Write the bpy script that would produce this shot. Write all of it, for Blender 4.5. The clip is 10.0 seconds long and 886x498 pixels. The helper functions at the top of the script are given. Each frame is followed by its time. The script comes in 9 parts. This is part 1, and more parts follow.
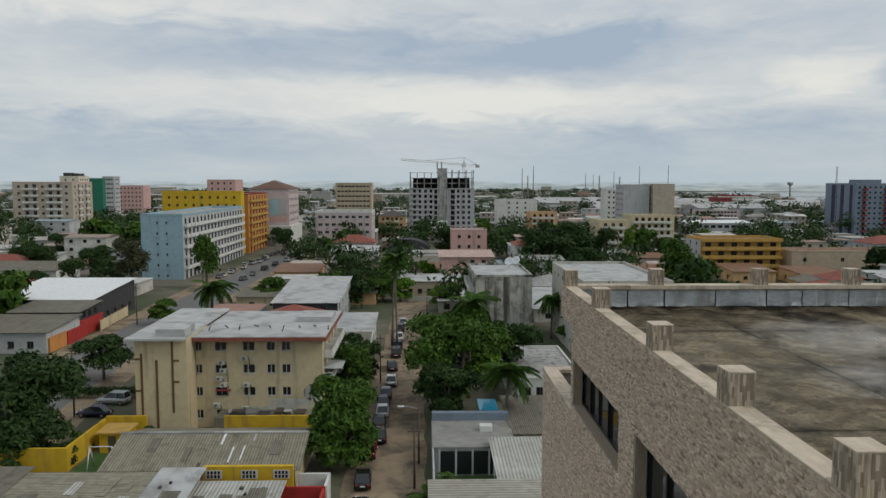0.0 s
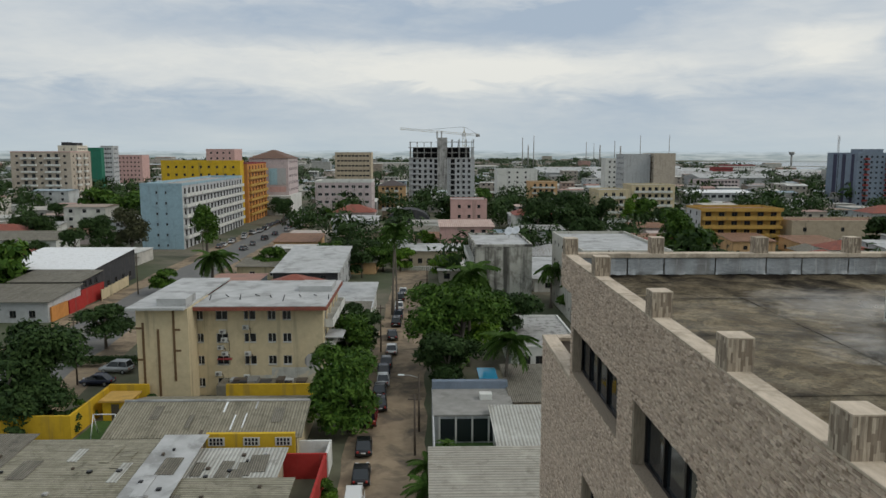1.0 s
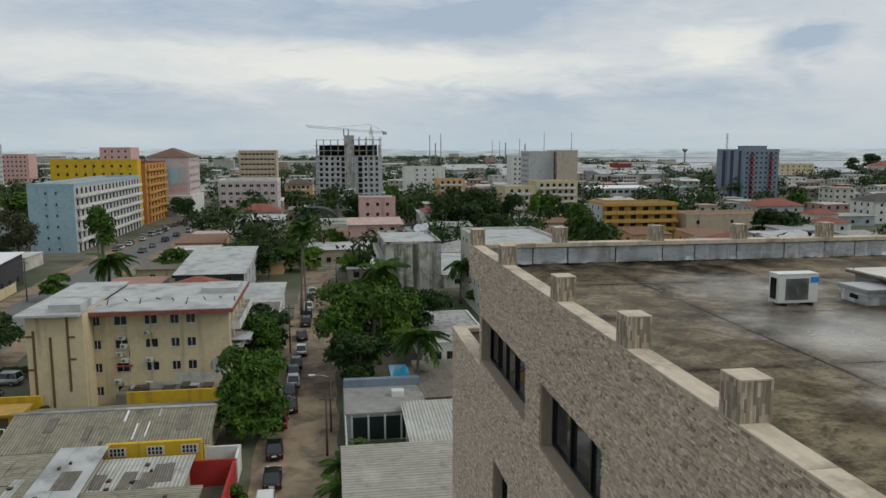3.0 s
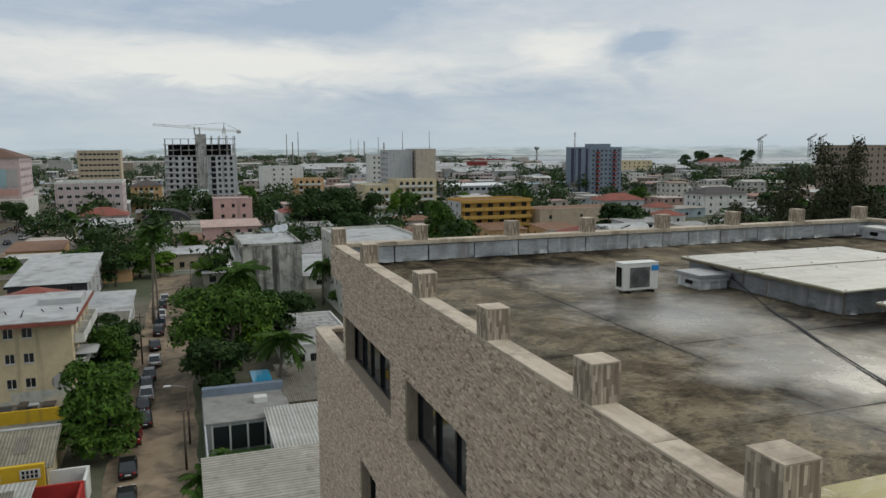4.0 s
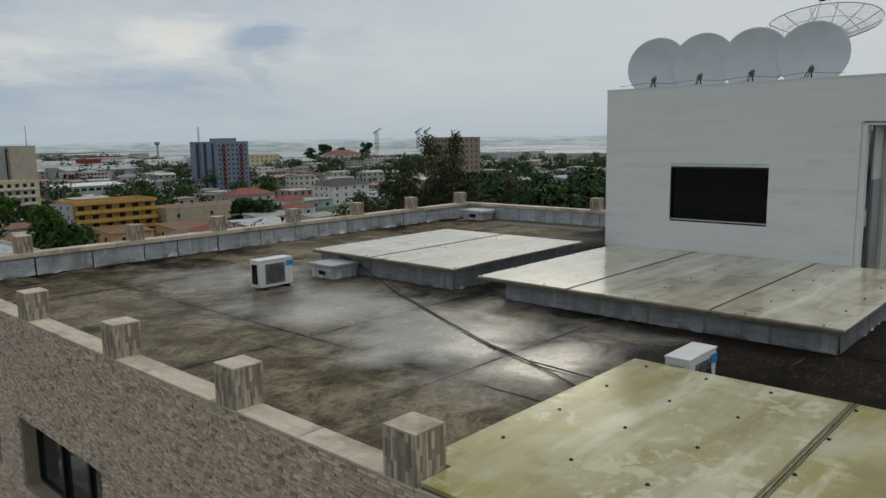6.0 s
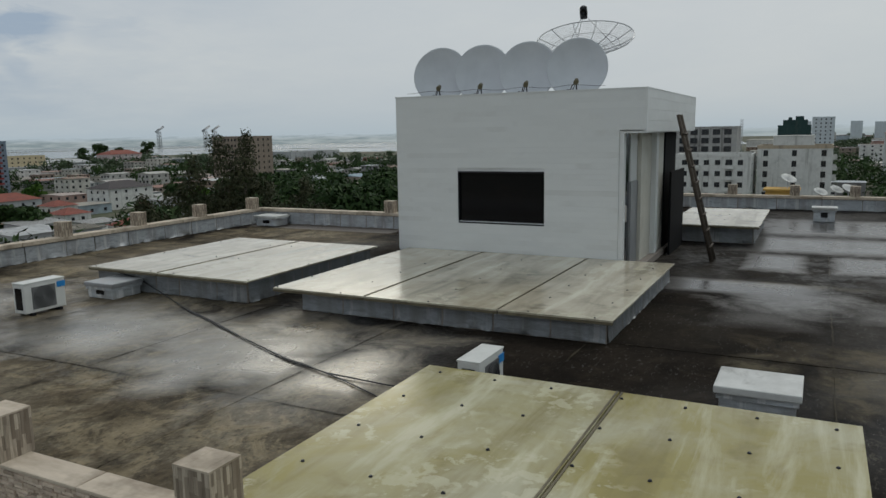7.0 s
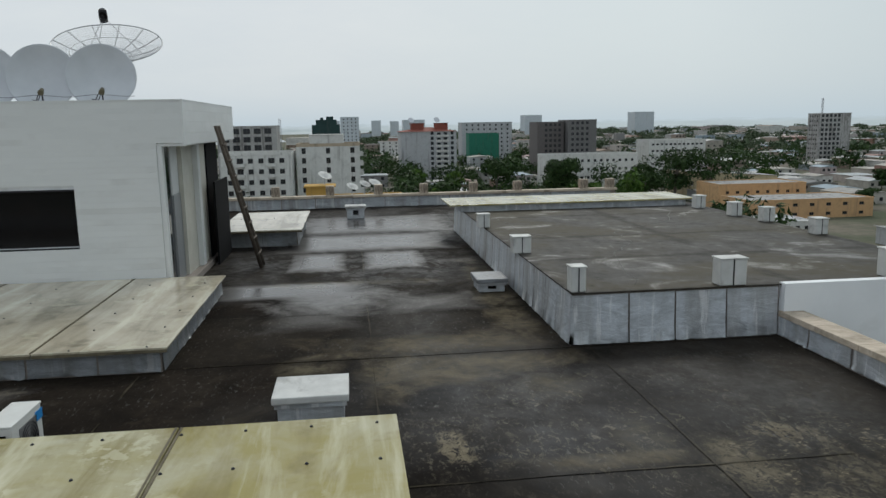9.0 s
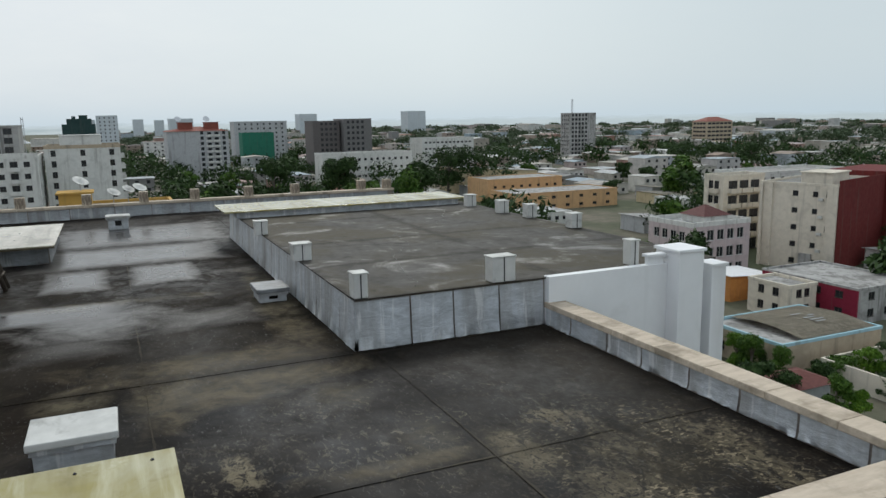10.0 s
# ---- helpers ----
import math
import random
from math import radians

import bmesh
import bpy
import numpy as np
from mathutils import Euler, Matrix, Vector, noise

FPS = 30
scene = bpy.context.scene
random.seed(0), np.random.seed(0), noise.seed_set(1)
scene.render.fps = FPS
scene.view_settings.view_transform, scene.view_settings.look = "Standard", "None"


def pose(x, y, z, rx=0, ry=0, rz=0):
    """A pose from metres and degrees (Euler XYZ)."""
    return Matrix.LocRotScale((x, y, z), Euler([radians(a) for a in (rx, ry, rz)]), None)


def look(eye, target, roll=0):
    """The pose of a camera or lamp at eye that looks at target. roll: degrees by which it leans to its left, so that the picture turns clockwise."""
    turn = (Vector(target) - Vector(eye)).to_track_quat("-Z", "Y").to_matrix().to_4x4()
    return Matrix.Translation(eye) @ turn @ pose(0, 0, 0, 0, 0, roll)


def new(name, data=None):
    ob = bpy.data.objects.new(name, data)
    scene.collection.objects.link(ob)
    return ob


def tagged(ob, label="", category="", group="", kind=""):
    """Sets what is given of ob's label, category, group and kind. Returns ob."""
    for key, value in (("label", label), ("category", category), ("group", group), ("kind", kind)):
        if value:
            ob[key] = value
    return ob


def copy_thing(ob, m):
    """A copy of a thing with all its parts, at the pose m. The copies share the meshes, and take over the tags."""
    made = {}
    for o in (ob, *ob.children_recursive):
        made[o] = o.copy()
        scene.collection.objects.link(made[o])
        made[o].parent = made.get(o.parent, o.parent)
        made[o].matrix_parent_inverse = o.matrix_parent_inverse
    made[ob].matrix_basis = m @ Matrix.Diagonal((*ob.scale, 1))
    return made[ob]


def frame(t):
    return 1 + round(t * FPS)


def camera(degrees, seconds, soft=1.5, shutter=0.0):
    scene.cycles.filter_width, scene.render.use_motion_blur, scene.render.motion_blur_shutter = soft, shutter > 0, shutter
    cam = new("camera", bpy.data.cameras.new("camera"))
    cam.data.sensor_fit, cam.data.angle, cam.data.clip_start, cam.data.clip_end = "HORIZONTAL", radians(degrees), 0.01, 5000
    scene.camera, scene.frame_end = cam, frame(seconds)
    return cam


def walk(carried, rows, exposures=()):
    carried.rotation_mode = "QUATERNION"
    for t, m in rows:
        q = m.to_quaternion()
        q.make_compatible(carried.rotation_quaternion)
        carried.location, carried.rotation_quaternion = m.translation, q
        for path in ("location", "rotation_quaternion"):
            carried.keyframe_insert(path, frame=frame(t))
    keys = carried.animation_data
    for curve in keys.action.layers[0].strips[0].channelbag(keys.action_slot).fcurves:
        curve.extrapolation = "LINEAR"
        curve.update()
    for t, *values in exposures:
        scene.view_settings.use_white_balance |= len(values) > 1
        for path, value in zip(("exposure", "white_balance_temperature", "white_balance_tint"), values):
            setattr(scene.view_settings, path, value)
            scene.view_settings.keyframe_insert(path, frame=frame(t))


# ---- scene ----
cam = camera(61.8, 10.0)
PATH = [
    (0, (0.022, 0.007, 30.945), (0.075, 1.998, 30.764), 0.1),
    (0.5, (0.022, -0.007, 30.927), (0.073, 1.98, 30.702), 0.2),
    (1, (0.017, 0.006, 30.911), (0.07, 1.989, 30.649), 0.1),
    (1.5, (-0.001, -0.016, 30.887), (0.063, 1.966, 30.625), 0.2),
    (2, (0.002, -0.005, 30.832), (0.091, 1.976, 30.569), 0.2),
    (3.5, (0.036, -0.061, 30.8), (0.5, 1.866, 30.53), -0.2),
    (4, (0.025, -0.071, 30.8), (0.682, 1.798, 30.528), -0.3),
    (4.5, (0.041, -0.067, 30.785), (0.911, 1.713, 30.508), -0.6),
    (5, (0.028, -0.076, 30.794), (1.11, 1.582, 30.511), -0.8),
    (5.5, (0.024, -0.084, 30.812), (1.299, 1.429, 30.521), -0.9),
    (7, (0.05, -0.152, 31.01), (1.811, 0.744, 30.699), -1.0),
    (7.5, (0.047, -0.176, 31.1), (1.92, 0.451, 30.781), -1.1),
    (8, (0.035, -0.195, 31.161), (1.979, 0.148, 30.837), -1.1),
    (8.5, (0.042, -0.21, 31.199), (2.014, -0.16, 30.869), -1.0),
    (9, (0.064, -0.23, 31.254), (2.021, -0.47, 30.919), -1.0),
    (9.5, (0.098, -0.246, 31.311), (1.997, -0.772, 30.97), -1.0),
    (10, (0.126, -0.269, 31.361), (1.925, -1.07, 31.013), -1.0),
]
# the clip's camera darkens a little as the roof fills the picture, then opens up again
walk(cam, [(t, look(eye, at, roll)) for t, eye, at, roll in PATH], [(0.0, 0.0, 6640, 8.6), (1.5, 0.08, 6640, 8.6), (3.5, 0.09, 6590, 8.6), (5.0, 0.0, 6560, 8.6), (7.0, -0.20, 6450, 8), (8.0, -0.08, 6420, 8), (9.0, 0.13, 6400, 8), (10.0, 0.29, 6400, 8.4)])

# ---------------------------------------------------------------- world, sun
SUN_AZ, SUN_EL = radians(108), radians(42)      # azimuth clockwise from +y
world = bpy.data.worlds.new("overcast_sky")
scene.world = world
world.use_nodes = True
wn, wl = world.node_tree.nodes, world.node_tree.links
wn.clear()


def wnode(kind, **values):
    n = wn.new(kind)
    for k, v in values.items():
        n.inputs[k].default_value = v
    return n


def wmath(op, a, b=None, clamp=False):
    n = wn.new("ShaderNodeMath")
    n.operation, n.use_clamp = op, clamp
    for i, v in enumerate((a, b)):
        if v is None:
            continue
        if isinstance(v, (int, float)):
            n.inputs[i].default_value = v
        else:
            wl.new(v, n.inputs[i])
    return n.outputs[0]


def wmix(fac, a, b):
    n = wn.new("ShaderNodeMix")
    n.data_type = "RGBA"
    for i, v in ((0, fac), (6, a), (7, b)):
        if isinstance(v, (int, float)):
            n.inputs[i].default_value = v
        elif isinstance(v, tuple):
            n.inputs[i].default_value = (*v, 1)
        else:
            wl.new(v, n.inputs[i])
    return n.outputs[2]


sky = wn.new("ShaderNodeTexSky")
sky.sky_type = "NISHITA"
sky.sun_disc = False
sky.sun_elevation, sky.sun_rotation = SUN_EL, SUN_AZ
sky.air_density, sky.dust_density = 1.4, 3.0
tc = wn.new("ShaderNodeTexCoord")
sep = wn.new("ShaderNodeSeparateXYZ")
wl.new(tc.outputs["Generated"], sep.inputs[0])
up = wmath("MAXIMUM", sep.outputs[2], 0.0)
# clouds as billows that flatten towards the horizon
comb = wn.new("ShaderNodeCombineXYZ")
wl.new(sep.outputs[0], comb.inputs[0])
wl.new(sep.outputs[1], comb.inputs[1])
wl.new(wmath("MULTIPLY", wmath("POWER", up, 0.8), 3.0), comb.inputs[2])
broad = wnode("ShaderNodeTexNoise", Scale=3.2, Detail=4.0, Roughness=0.5, Distortion=0.5)
fine = wnode("ShaderNodeTexNoise", Scale=11.0, Detail=6.0, Roughness=0.58, Distortion=0.7)
wisp = wnode("ShaderNodeTexNoise", Scale=30.0, Detail=5.0, Roughness=0.6, Distortion=0.6)
for n in (broad, fine, wisp):
    wl.new(comb.outputs[0], n.inputs["Vector"])
bearing = wmath("MULTIPLY", wmath("ARCTAN2", sep.outputs[0], sep.outputs[1]), 57.296)
height = wmath("MULTIPLY", wmath("ARCSINE", sep.outputs[2]), 57.296)
bearing = wmath("ADD", bearing, wmath("MULTIPLY", wmath("SUBTRACT", broad.outputs[0], 0.5), 9.0))
height = wmath("ADD", height, wmath("MULTIPLY", wmath("SUBTRACT", fine.outputs[0], 0.5), 3.4))


def bank(az, el, raz, rel, amount):
    """One bank of cloud: bearing, height, half sizes in degrees, how much lighter or darker."""
    u = wmath("DIVIDE", wmath("SUBTRACT", bearing, az), raz)
    w = wmath("DIVIDE", wmath("SUBTRACT", height, el), rel)
    d = wmath("SUBTRACT", 1.0, wmath("SQRT", wmath("ADD", wmath("MULTIPLY", u, u), wmath("MULTIPLY", w, w))), clamp=True)
    return wmath("MULTIPLY", wmath("MINIMUM", wmath("MULTIPLY", d, 1.8), 1.0), amount)


puffs = wmath("ADD", wmath("MULTIPLY", broad.outputs[0], 0.68), wmath("MULTIPLY", fine.outputs[0], 0.32))
puffs = wmath("MULTIPLY", wmath("SUBTRACT", puffs, 0.5), 1.55)
shade = wmath("ADD", wmath("ADD", 0.47, puffs), wmath("MULTIPLY", wmath("SUBTRACT", wisp.outputs[0], 0.5), 0.24))
for b in ((-8, 6.0, 34, 2.4, 0.30), (14, 5.6, 16, 2.0, 0.22), (29.5, 7.6, 5, 1.5, 0.36), (-24, 13, 15, 2.5, 0.30), (-2, 9.6, 28, 2.6, -0.36),
          (-28, 2.6, 22, 2.4, -0.30), (2, 4.4, 9, 0.8, -0.20), (35.2, 7.4, 3.4, 1.7, -0.62), (33.8, 5.2, 1.2, 1.9, -0.22), (41, 7.2, 3.2, 1.1, -0.16), (20, 2.5, 18, 4.0, -0.28), (16, 9.5, 12, 2.5, -0.2), (42, 13, 20, 8, -0.22)):
    shade = wmath("ADD", shade, bank(*b))
# the cloud thickens to an even sheet towards +x and the south
even = wmath("MULTIPLY", wmath("SUBTRACT", sep.outputs[0], 0.50), 3.2, clamp=True)
shade = wmath("ADD", wmath("MULTIPLY", shade, wmath("SUBTRACT", 1.0, wmath("MULTIPLY", even, 0.8))), wmath("MULTIPLY", even, 0.50))
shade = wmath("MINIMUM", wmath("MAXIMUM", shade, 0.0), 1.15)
cloud = wmix(shade, (0.385, 0.472, 0.592), (0.83, 0.83, 0.80))
south = wmath("MULTIPLY", wmath("ADD", sep.outputs[1], -0.02), -3.0, clamp=True)
cloud = wmix(wmath("MULTIPLY", south, 0.7), cloud, (0.60, 0.665, 0.69))
deep = wmath("MULTIPLY", wmath("ADD", sep.outputs[1], 0.42), -3.0, clamp=True)
cloud = wmix(wmath("MULTIPLY", deep, 0.8), cloud, (0.49, 0.555, 0.59))
# pale haze low over the horizon
low = wmath("POWER", wmath("SUBTRACT", 1.0, up, clamp=True), 20.0)
cloud = wmix(wmath("MULTIPLY", low, 0.72), cloud, (0.46, 0.56, 0.63))
# thin, warm-lit cloud before the veiled sun
glow = wmath("ADD", bank(48, 18, 26, 7.5, 1.0), bank(55, 16.8, 10, 6, 3.4))
lift = wn.new("ShaderNodeVectorMath")
lift.operation = "MULTIPLY_ADD"
wl.new(glow, lift.inputs[0])
lift.inputs[1].default_value = (0.80, 0.735, 0.60)
wl.new(cloud, lift.inputs[2])
cloud = lift.outputs[0]
bg_sky = wnode("ShaderNodeBackground", Strength=0.07)
wl.new(sky.outputs[0], bg_sky.inputs[0])
bg_cloud = wnode("ShaderNodeBackground", Strength=0.98)
wl.new(cloud, bg_cloud.inputs[0])
both = wn.new("ShaderNodeMixShader")
both.inputs[0].default_value = 0.93
wl.new(bg_sky.outputs[0], both.inputs[1])
wl.new(bg_cloud.outputs[0], both.inputs[2])
wout = wn.new("ShaderNodeOutputWorld")
wl.new(both.outputs[0], wout.inputs[0])

sun = new("sun", bpy.data.lights.new("sun", "SUN"))
sun.data.energy, sun.data.angle, sun.data.color = 1.0, radians(18), (1.0, 0.97, 0.91)
sun.matrix_world = look((math.sin(SUN_AZ) * 60, math.cos(SUN_AZ) * 60, 31 + 60 * math.tan(SUN_EL)), (0, 0, 31))
scene.view_settings.exposure = 0.0

# ---------------------------------------------------------------- materials
ROOF_Z = 28.3
SLAB_X = [3.2, 5.75, 9.23, 11.6, 14.1, 17.3, 20.5, 23.7, 26.9]      # joints of the roof slabs
SLAB_Y = [-6.0, -3.28, -0.42, 2.4, 5.09, 7.6, 10.25, 12.9, 15.5]


class Mat:
    """A small node builder for one material."""

    def __init__(self, name):
        self.m = bpy.data.materials.new(name)
        self.m.use_nodes = True
        self.n, self.l = self.m.node_tree.nodes, self.m.node_tree.links
        self.p = self.n["Principled BSDF"]

    def put(self, socket, v):
        if isinstance(v, (int, float)):
            socket.default_value = v
        elif isinstance(v, tuple):
            socket.default_value = (*v, 1) if len(v) == 3 else v
        else:
            self.l.new(v, socket)

    def coords(self, world_space=False, stretch=(1, 1, 1), spread=True):
        if world_space:
            v = self.n.new("ShaderNodeNewGeometry").outputs["Position"]
        else:
            v = self.n.new("ShaderNodeTexCoord").outputs["Object"]
            if spread:
                info = self.n.new("ShaderNodeObjectInfo")
                add = self.n.new("ShaderNodeVectorMath")
                add.operation = "MULTIPLY_ADD"
                self.l.new(info.outputs["Random"], add.inputs[0])
                add.inputs[1].default_value = (37, 53, 71)
                self.l.new(v, add.inputs[2])
                v = add.outputs[0]
        mp = self.n.new("ShaderNodeMapping")
        mp.inputs["Scale"].default_value = stretch
        self.l.new(v, mp.inputs[0])
        return mp.outputs[0]

    def noise(self, vec, scale, detail=4.0, rough=0.55, distort=0.0):
        t = self.n.new("ShaderNodeTexNoise")
        t.inputs["Scale"].default_value, t.inputs["Detail"].default_value = scale, detail
        t.inputs["Roughness"].default_value, t.inputs["Distortion"].default_value = rough, distort
        self.l.new(vec, t.inputs["Vector"])
        return t.outputs[0]

    def band(self, v, lo, hi, a=0.0, b=1.0):
        t = self.n.new("ShaderNodeMapRange")
        t.inputs[1].default_value, t.inputs[2].default_value = lo, hi
        t.inputs[3].default_value, t.inputs[4].default_value = a, b
        self.l.new(v, t.inputs[0])
        return t.outputs[0]

    def math(self, op, a, b):
        t = self.n.new("ShaderNodeMath")
        t.operation = op
        self.put(t.inputs[0], a), self.put(t.inputs[1], b)
        return t.outputs[0]

    def mix(self, f, a, b, blend="MIX"):
        t = self.n.new("ShaderNodeMix")
        t.data_type, t.blend_type = "RGBA", blend
        self.put(t.inputs[0], f), self.put(t.inputs[6], a), self.put(t.inputs[7], b)
        return t.outputs[2]

    def bump(self, height, strength, distance):
        t = self.n.new("ShaderNodeBump")
        t.inputs["Strength"].default_value, t.inputs["Distance"].default_value = strength, distance
        self.l.new(height, t.inputs["Height"])
        self.l.new(t.outputs[0], self.p.inputs["Normal"])

    def random(self, island=False):
        if island:
            return self.n.new("ShaderNodeNewGeometry").outputs["Random Per Island"]
        return self.n.new("ShaderNodeObjectInfo").outputs["Random"]

    def done(self, color=None, rough=None, metal=None, spec=None):
        for k, v in (("Base Color", color), ("Roughness", rough), ("Metallic", metal), ("Specular IOR Level", spec)):
            if v is not None:
                self.put(self.p.inputs[k], v)
        return self.m


def plain(name, color, rough=0.5, metal=0.0, spec=0.5):
    return Mat(name).done(color, rough, metal, spec)


def surface(name, a, b, grain=6.0, rough=(0.7, 0.9), bump=0.15, dist=0.01, stain=None, streak=None, metal=0.0, spec=0.4, vary=0.0, island=False):
    """Two-tone surface with grain, broad stains, run-off streaks and relief."""
    m = Mat(name)
    v = m.coords()
    g = m.noise(v, grain, 6, 0.6)
    c = m.mix(m.band(g, 0.3, 0.7), a, b)
    if stain:
        s = m.noise(v, stain[1], 5, 0.65, 0.6)
        c = m.mix(m.band(s, stain[2], stain[2] + 0.14, 0, stain[3] if len(stain) > 3 else 0.8), c, stain[0])
    if streak:
        v2 = m.coords(stretch=(1, 1, 0.06))
        s = m.noise(v2, streak[1], 4, 0.6)
        c = m.mix(m.band(s, streak[2], streak[2] + 0.12, 0, streak[3] if len(streak) > 3 else 0.7), c, streak[0])
    if vary:
        k = m.band(m.random(island), 0, 1, 1 - vary, 1 + vary)
        t = m.n.new("ShaderNodeVectorMath")
        t.operation = "SCALE"
        m.l.new(c, t.inputs[0]), m.l.new(k, t.inputs["Scale"])
        c = t.outputs[0]
    m.bump(g, bump, dist)
    return m.done(c, m.band(g, 0.25, 0.75, rough[0], rough[1]), metal, spec)


def paint(name, c, dirt=(0.12, 0.11, 0.09), amount=0.45, vary=0.0):
    """Weathered painted render with dark run-off."""
    d = tuple(x * 0.86 for x in c)
    return surface(name, c, d, 1.2, (0.75, 0.95), 0.1, 0.02, (tuple(x * 0.72 for x in c), 0.35, 0.52, 0.7), (dirt, 0.9, 0.56, amount), spec=0.25, vary=vary)


def roofing_deck(name="wet_roof_deck", tone=1.0):
    """Wet, stained bitumen-coated concrete: dark films, dry pale flakes, standing water."""
    m = Mat(name)
    v = m.coords(world_space=True)
    broad = m.noise(v, 0.30, 5, 0.6, 0.7)
    mid = m.noise(v, 1.1, 7, 0.66, 0.9)
    small = m.noise(v, 5.0, 6, 0.65, 0.5)
    grit = m.noise(v, 26.0, 4, 0.6)

    def blobs(spots, edge, fray=1.7):
        """Soft-edged patches round given places (x, y, radius x, radius y), frayed by noise."""
        total = None
        for x, y, rx, ry in spots:
            mp = m.n.new("ShaderNodeMapping")
            mp.vector_type = "TEXTURE"
            mp.inputs["Location"].default_value, mp.inputs["Scale"].default_value = (x, y, ROOF_Z), (rx, ry, 5)
            m.l.new(v, mp.inputs[0])
            ln = m.n.new("ShaderNodeVectorMath")
            ln.operation = "LENGTH"
            m.l.new(mp.outputs[0], ln.inputs[0])
            one = m.math("SUBTRACT", 1.0, ln.outputs["Value"])
            total = one if total is None else m.math("MAXIMUM", total, one)
        return m.band(m.math("ADD", total, m.math("MULTIPLY", m.math("SUBTRACT", mid, 0.5), fray)), 0.0, edge)

    def pools(rects, edge=0.55, fray=0.5):
        """Soft-edged oblong sheets (x0, x1, y0, y1), as water lies within one slab."""
        total = None
        for x0, x1, y0, y1 in rects:
            mp = m.n.new("ShaderNodeMapping")
            mp.vector_type = "TEXTURE"
            mp.inputs["Location"].default_value = ((x0 + x1) / 2, (y0 + y1) / 2, ROOF_Z)
            mp.inputs["Scale"].default_value = ((x1 - x0) / 2, (y1 - y0) / 2, 5)
            m.l.new(v, mp.inputs[0])
            sp = m.n.new("ShaderNodeSeparateXYZ")
            m.l.new(mp.outputs[0], sp.inputs[0])
            far = m.math("MAXIMUM", m.math("ABSOLUTE", sp.outputs[0], 0.0), m.math("ABSOLUTE", sp.outputs[1], 0.0))
            one = m.math("SUBTRACT", 1.14, far)
            total = one if total is None else m.math("MAXIMUM", total, one)
        return m.band(m.math("ADD", total, m.math("MULTIPLY", m.math("SUBTRACT", mid, 0.5), fray)), 0.0, edge)

    c = m.mix(m.band(mid, 0.34, 0.70), (0.0062, 0.0050, 0.0042), (0.022, 0.0168, 0.0125))
    c = m.mix(m.band(broad, 0.52, 0.70, 0, 0.6), c, m.mix(m.band(small, 0.3, 0.7), (0.013, 0.0102, 0.0078), (0.034, 0.0275, 0.0205)))
    slab = m.random()
    c = m.mix(m.band(slab, 0.6, 1.0, 0, 0.2), c, (0.045, 0.039, 0.030))
    # worn, greener-grey zone along the street side and tan traces elsewhere
    worn = blobs([(5.4, 11.5, 3.6, 4.4), (4.7, 7.6, 2.8, 4.0), (4.8, 4.6, 2.4, 2.4), (6.6, 7.2, 3.2, 3.4), (8.6, 10.8, 3.2, 3.4), (6.0, 4.6, 2.4, 1.7), (16, 12.6, 4, 3), (11.5, 13.8, 5, 2.4)], 0.7)
    olive = m.mix(m.band(small, 0.3, 0.7), (0.125, 0.102, 0.069), (0.255, 0.215, 0.152))
    c = m.mix(m.math("MULTIPLY", worn, m.band(mid, 0.3, 0.62, 0.6, 0.92)), c, olive)
    blot = m.noise(v, 1.9, 9, 0.72, 0.8)
    v2 = m.coords(world_space=True, stretch=(0.8, 1.25, 1))
    c = m.mix(m.math("MULTIPLY", worn, m.band(blot, 0.49, 0.56, 0, 0.7)), c, (0.31, 0.25, 0.16))
    fleck = m.noise(v2, 15.0, 7, 0.7, 0.2)
    c = m.mix(m.math("MULTIPLY", worn, m.band(fleck, 0.57, 0.62, 0, 0.5)), c, (0.30, 0.26, 0.18))
    c = m.mix(m.math("MULTIPLY", worn, m.band(fleck, 0.45, 0.38, 0, 0.6)), c, (0.030, 0.0235, 0.016))
    c = m.mix(m.math("MULTIPLY", worn, m.band(m.noise(v, 0.75, 8, 0.68, 0.9), 0.53, 0.43, 0, 0.66)), c, m.mix(m.band(small, 0.35, 0.65), (0.036, 0.026, 0.016), (0.092, 0.070, 0.044)))
    tan = blobs([(8.5, -0.7, 0.8, 0.7), (8.7, -1.7, 0.5, 0.9), (9.0, 0.3, 0.6, 0.5), (7.9, -2.4, 0.5, 0.5), (6.3, -2.9, 0.7, 0.3), (11.9, -2.6, 2.0, 0.4), (14.4, -2.7, 1.6, 0.4), (5.8, -3.5, 0.7, 0.5), (5.0, -4.6, 0.9, 0.7), (13.9, 0.3, 0.35, 2.2)], 0.6)
    c = m.mix(m.math("MULTIPLY", tan, m.band(small, 0.34, 0.6, 0.1, 0.8)), c, (0.115, 0.098, 0.066))
    # flaked places that show the pale screed, gathered in drifts
    fl = m.noise(v2, 13.0, 9, 0.74, 0.35)
    drift = blobs([(6.4, -1.1, 1.0, 0.7), (5.7, -3.5, 1.0, 0.7), (5.2, -4.5, 1.2, 0.9), (6.3, -4.4, 0.9, 0.7), (4.4, -3.2, 1.0, 1.2), (7.6, -1.9, 0.7, 0.8), (4.3, 7.2, 0.9, 1.8), (5.2, 4.7, 1.2, 0.7), (7.9, 9.8, 1.6, 1.2), (4.8, -1.4, 1.0, 0.7), (8.4, 4.2, 0.6, 0.6)], 0.7)
    k = m.math("MULTIPLY", m.band(fl, 0.55, 0.60), drift)
    c = m.mix(m.math("MULTIPLY", k, 0.42), c, (0.235, 0.21, 0.15))
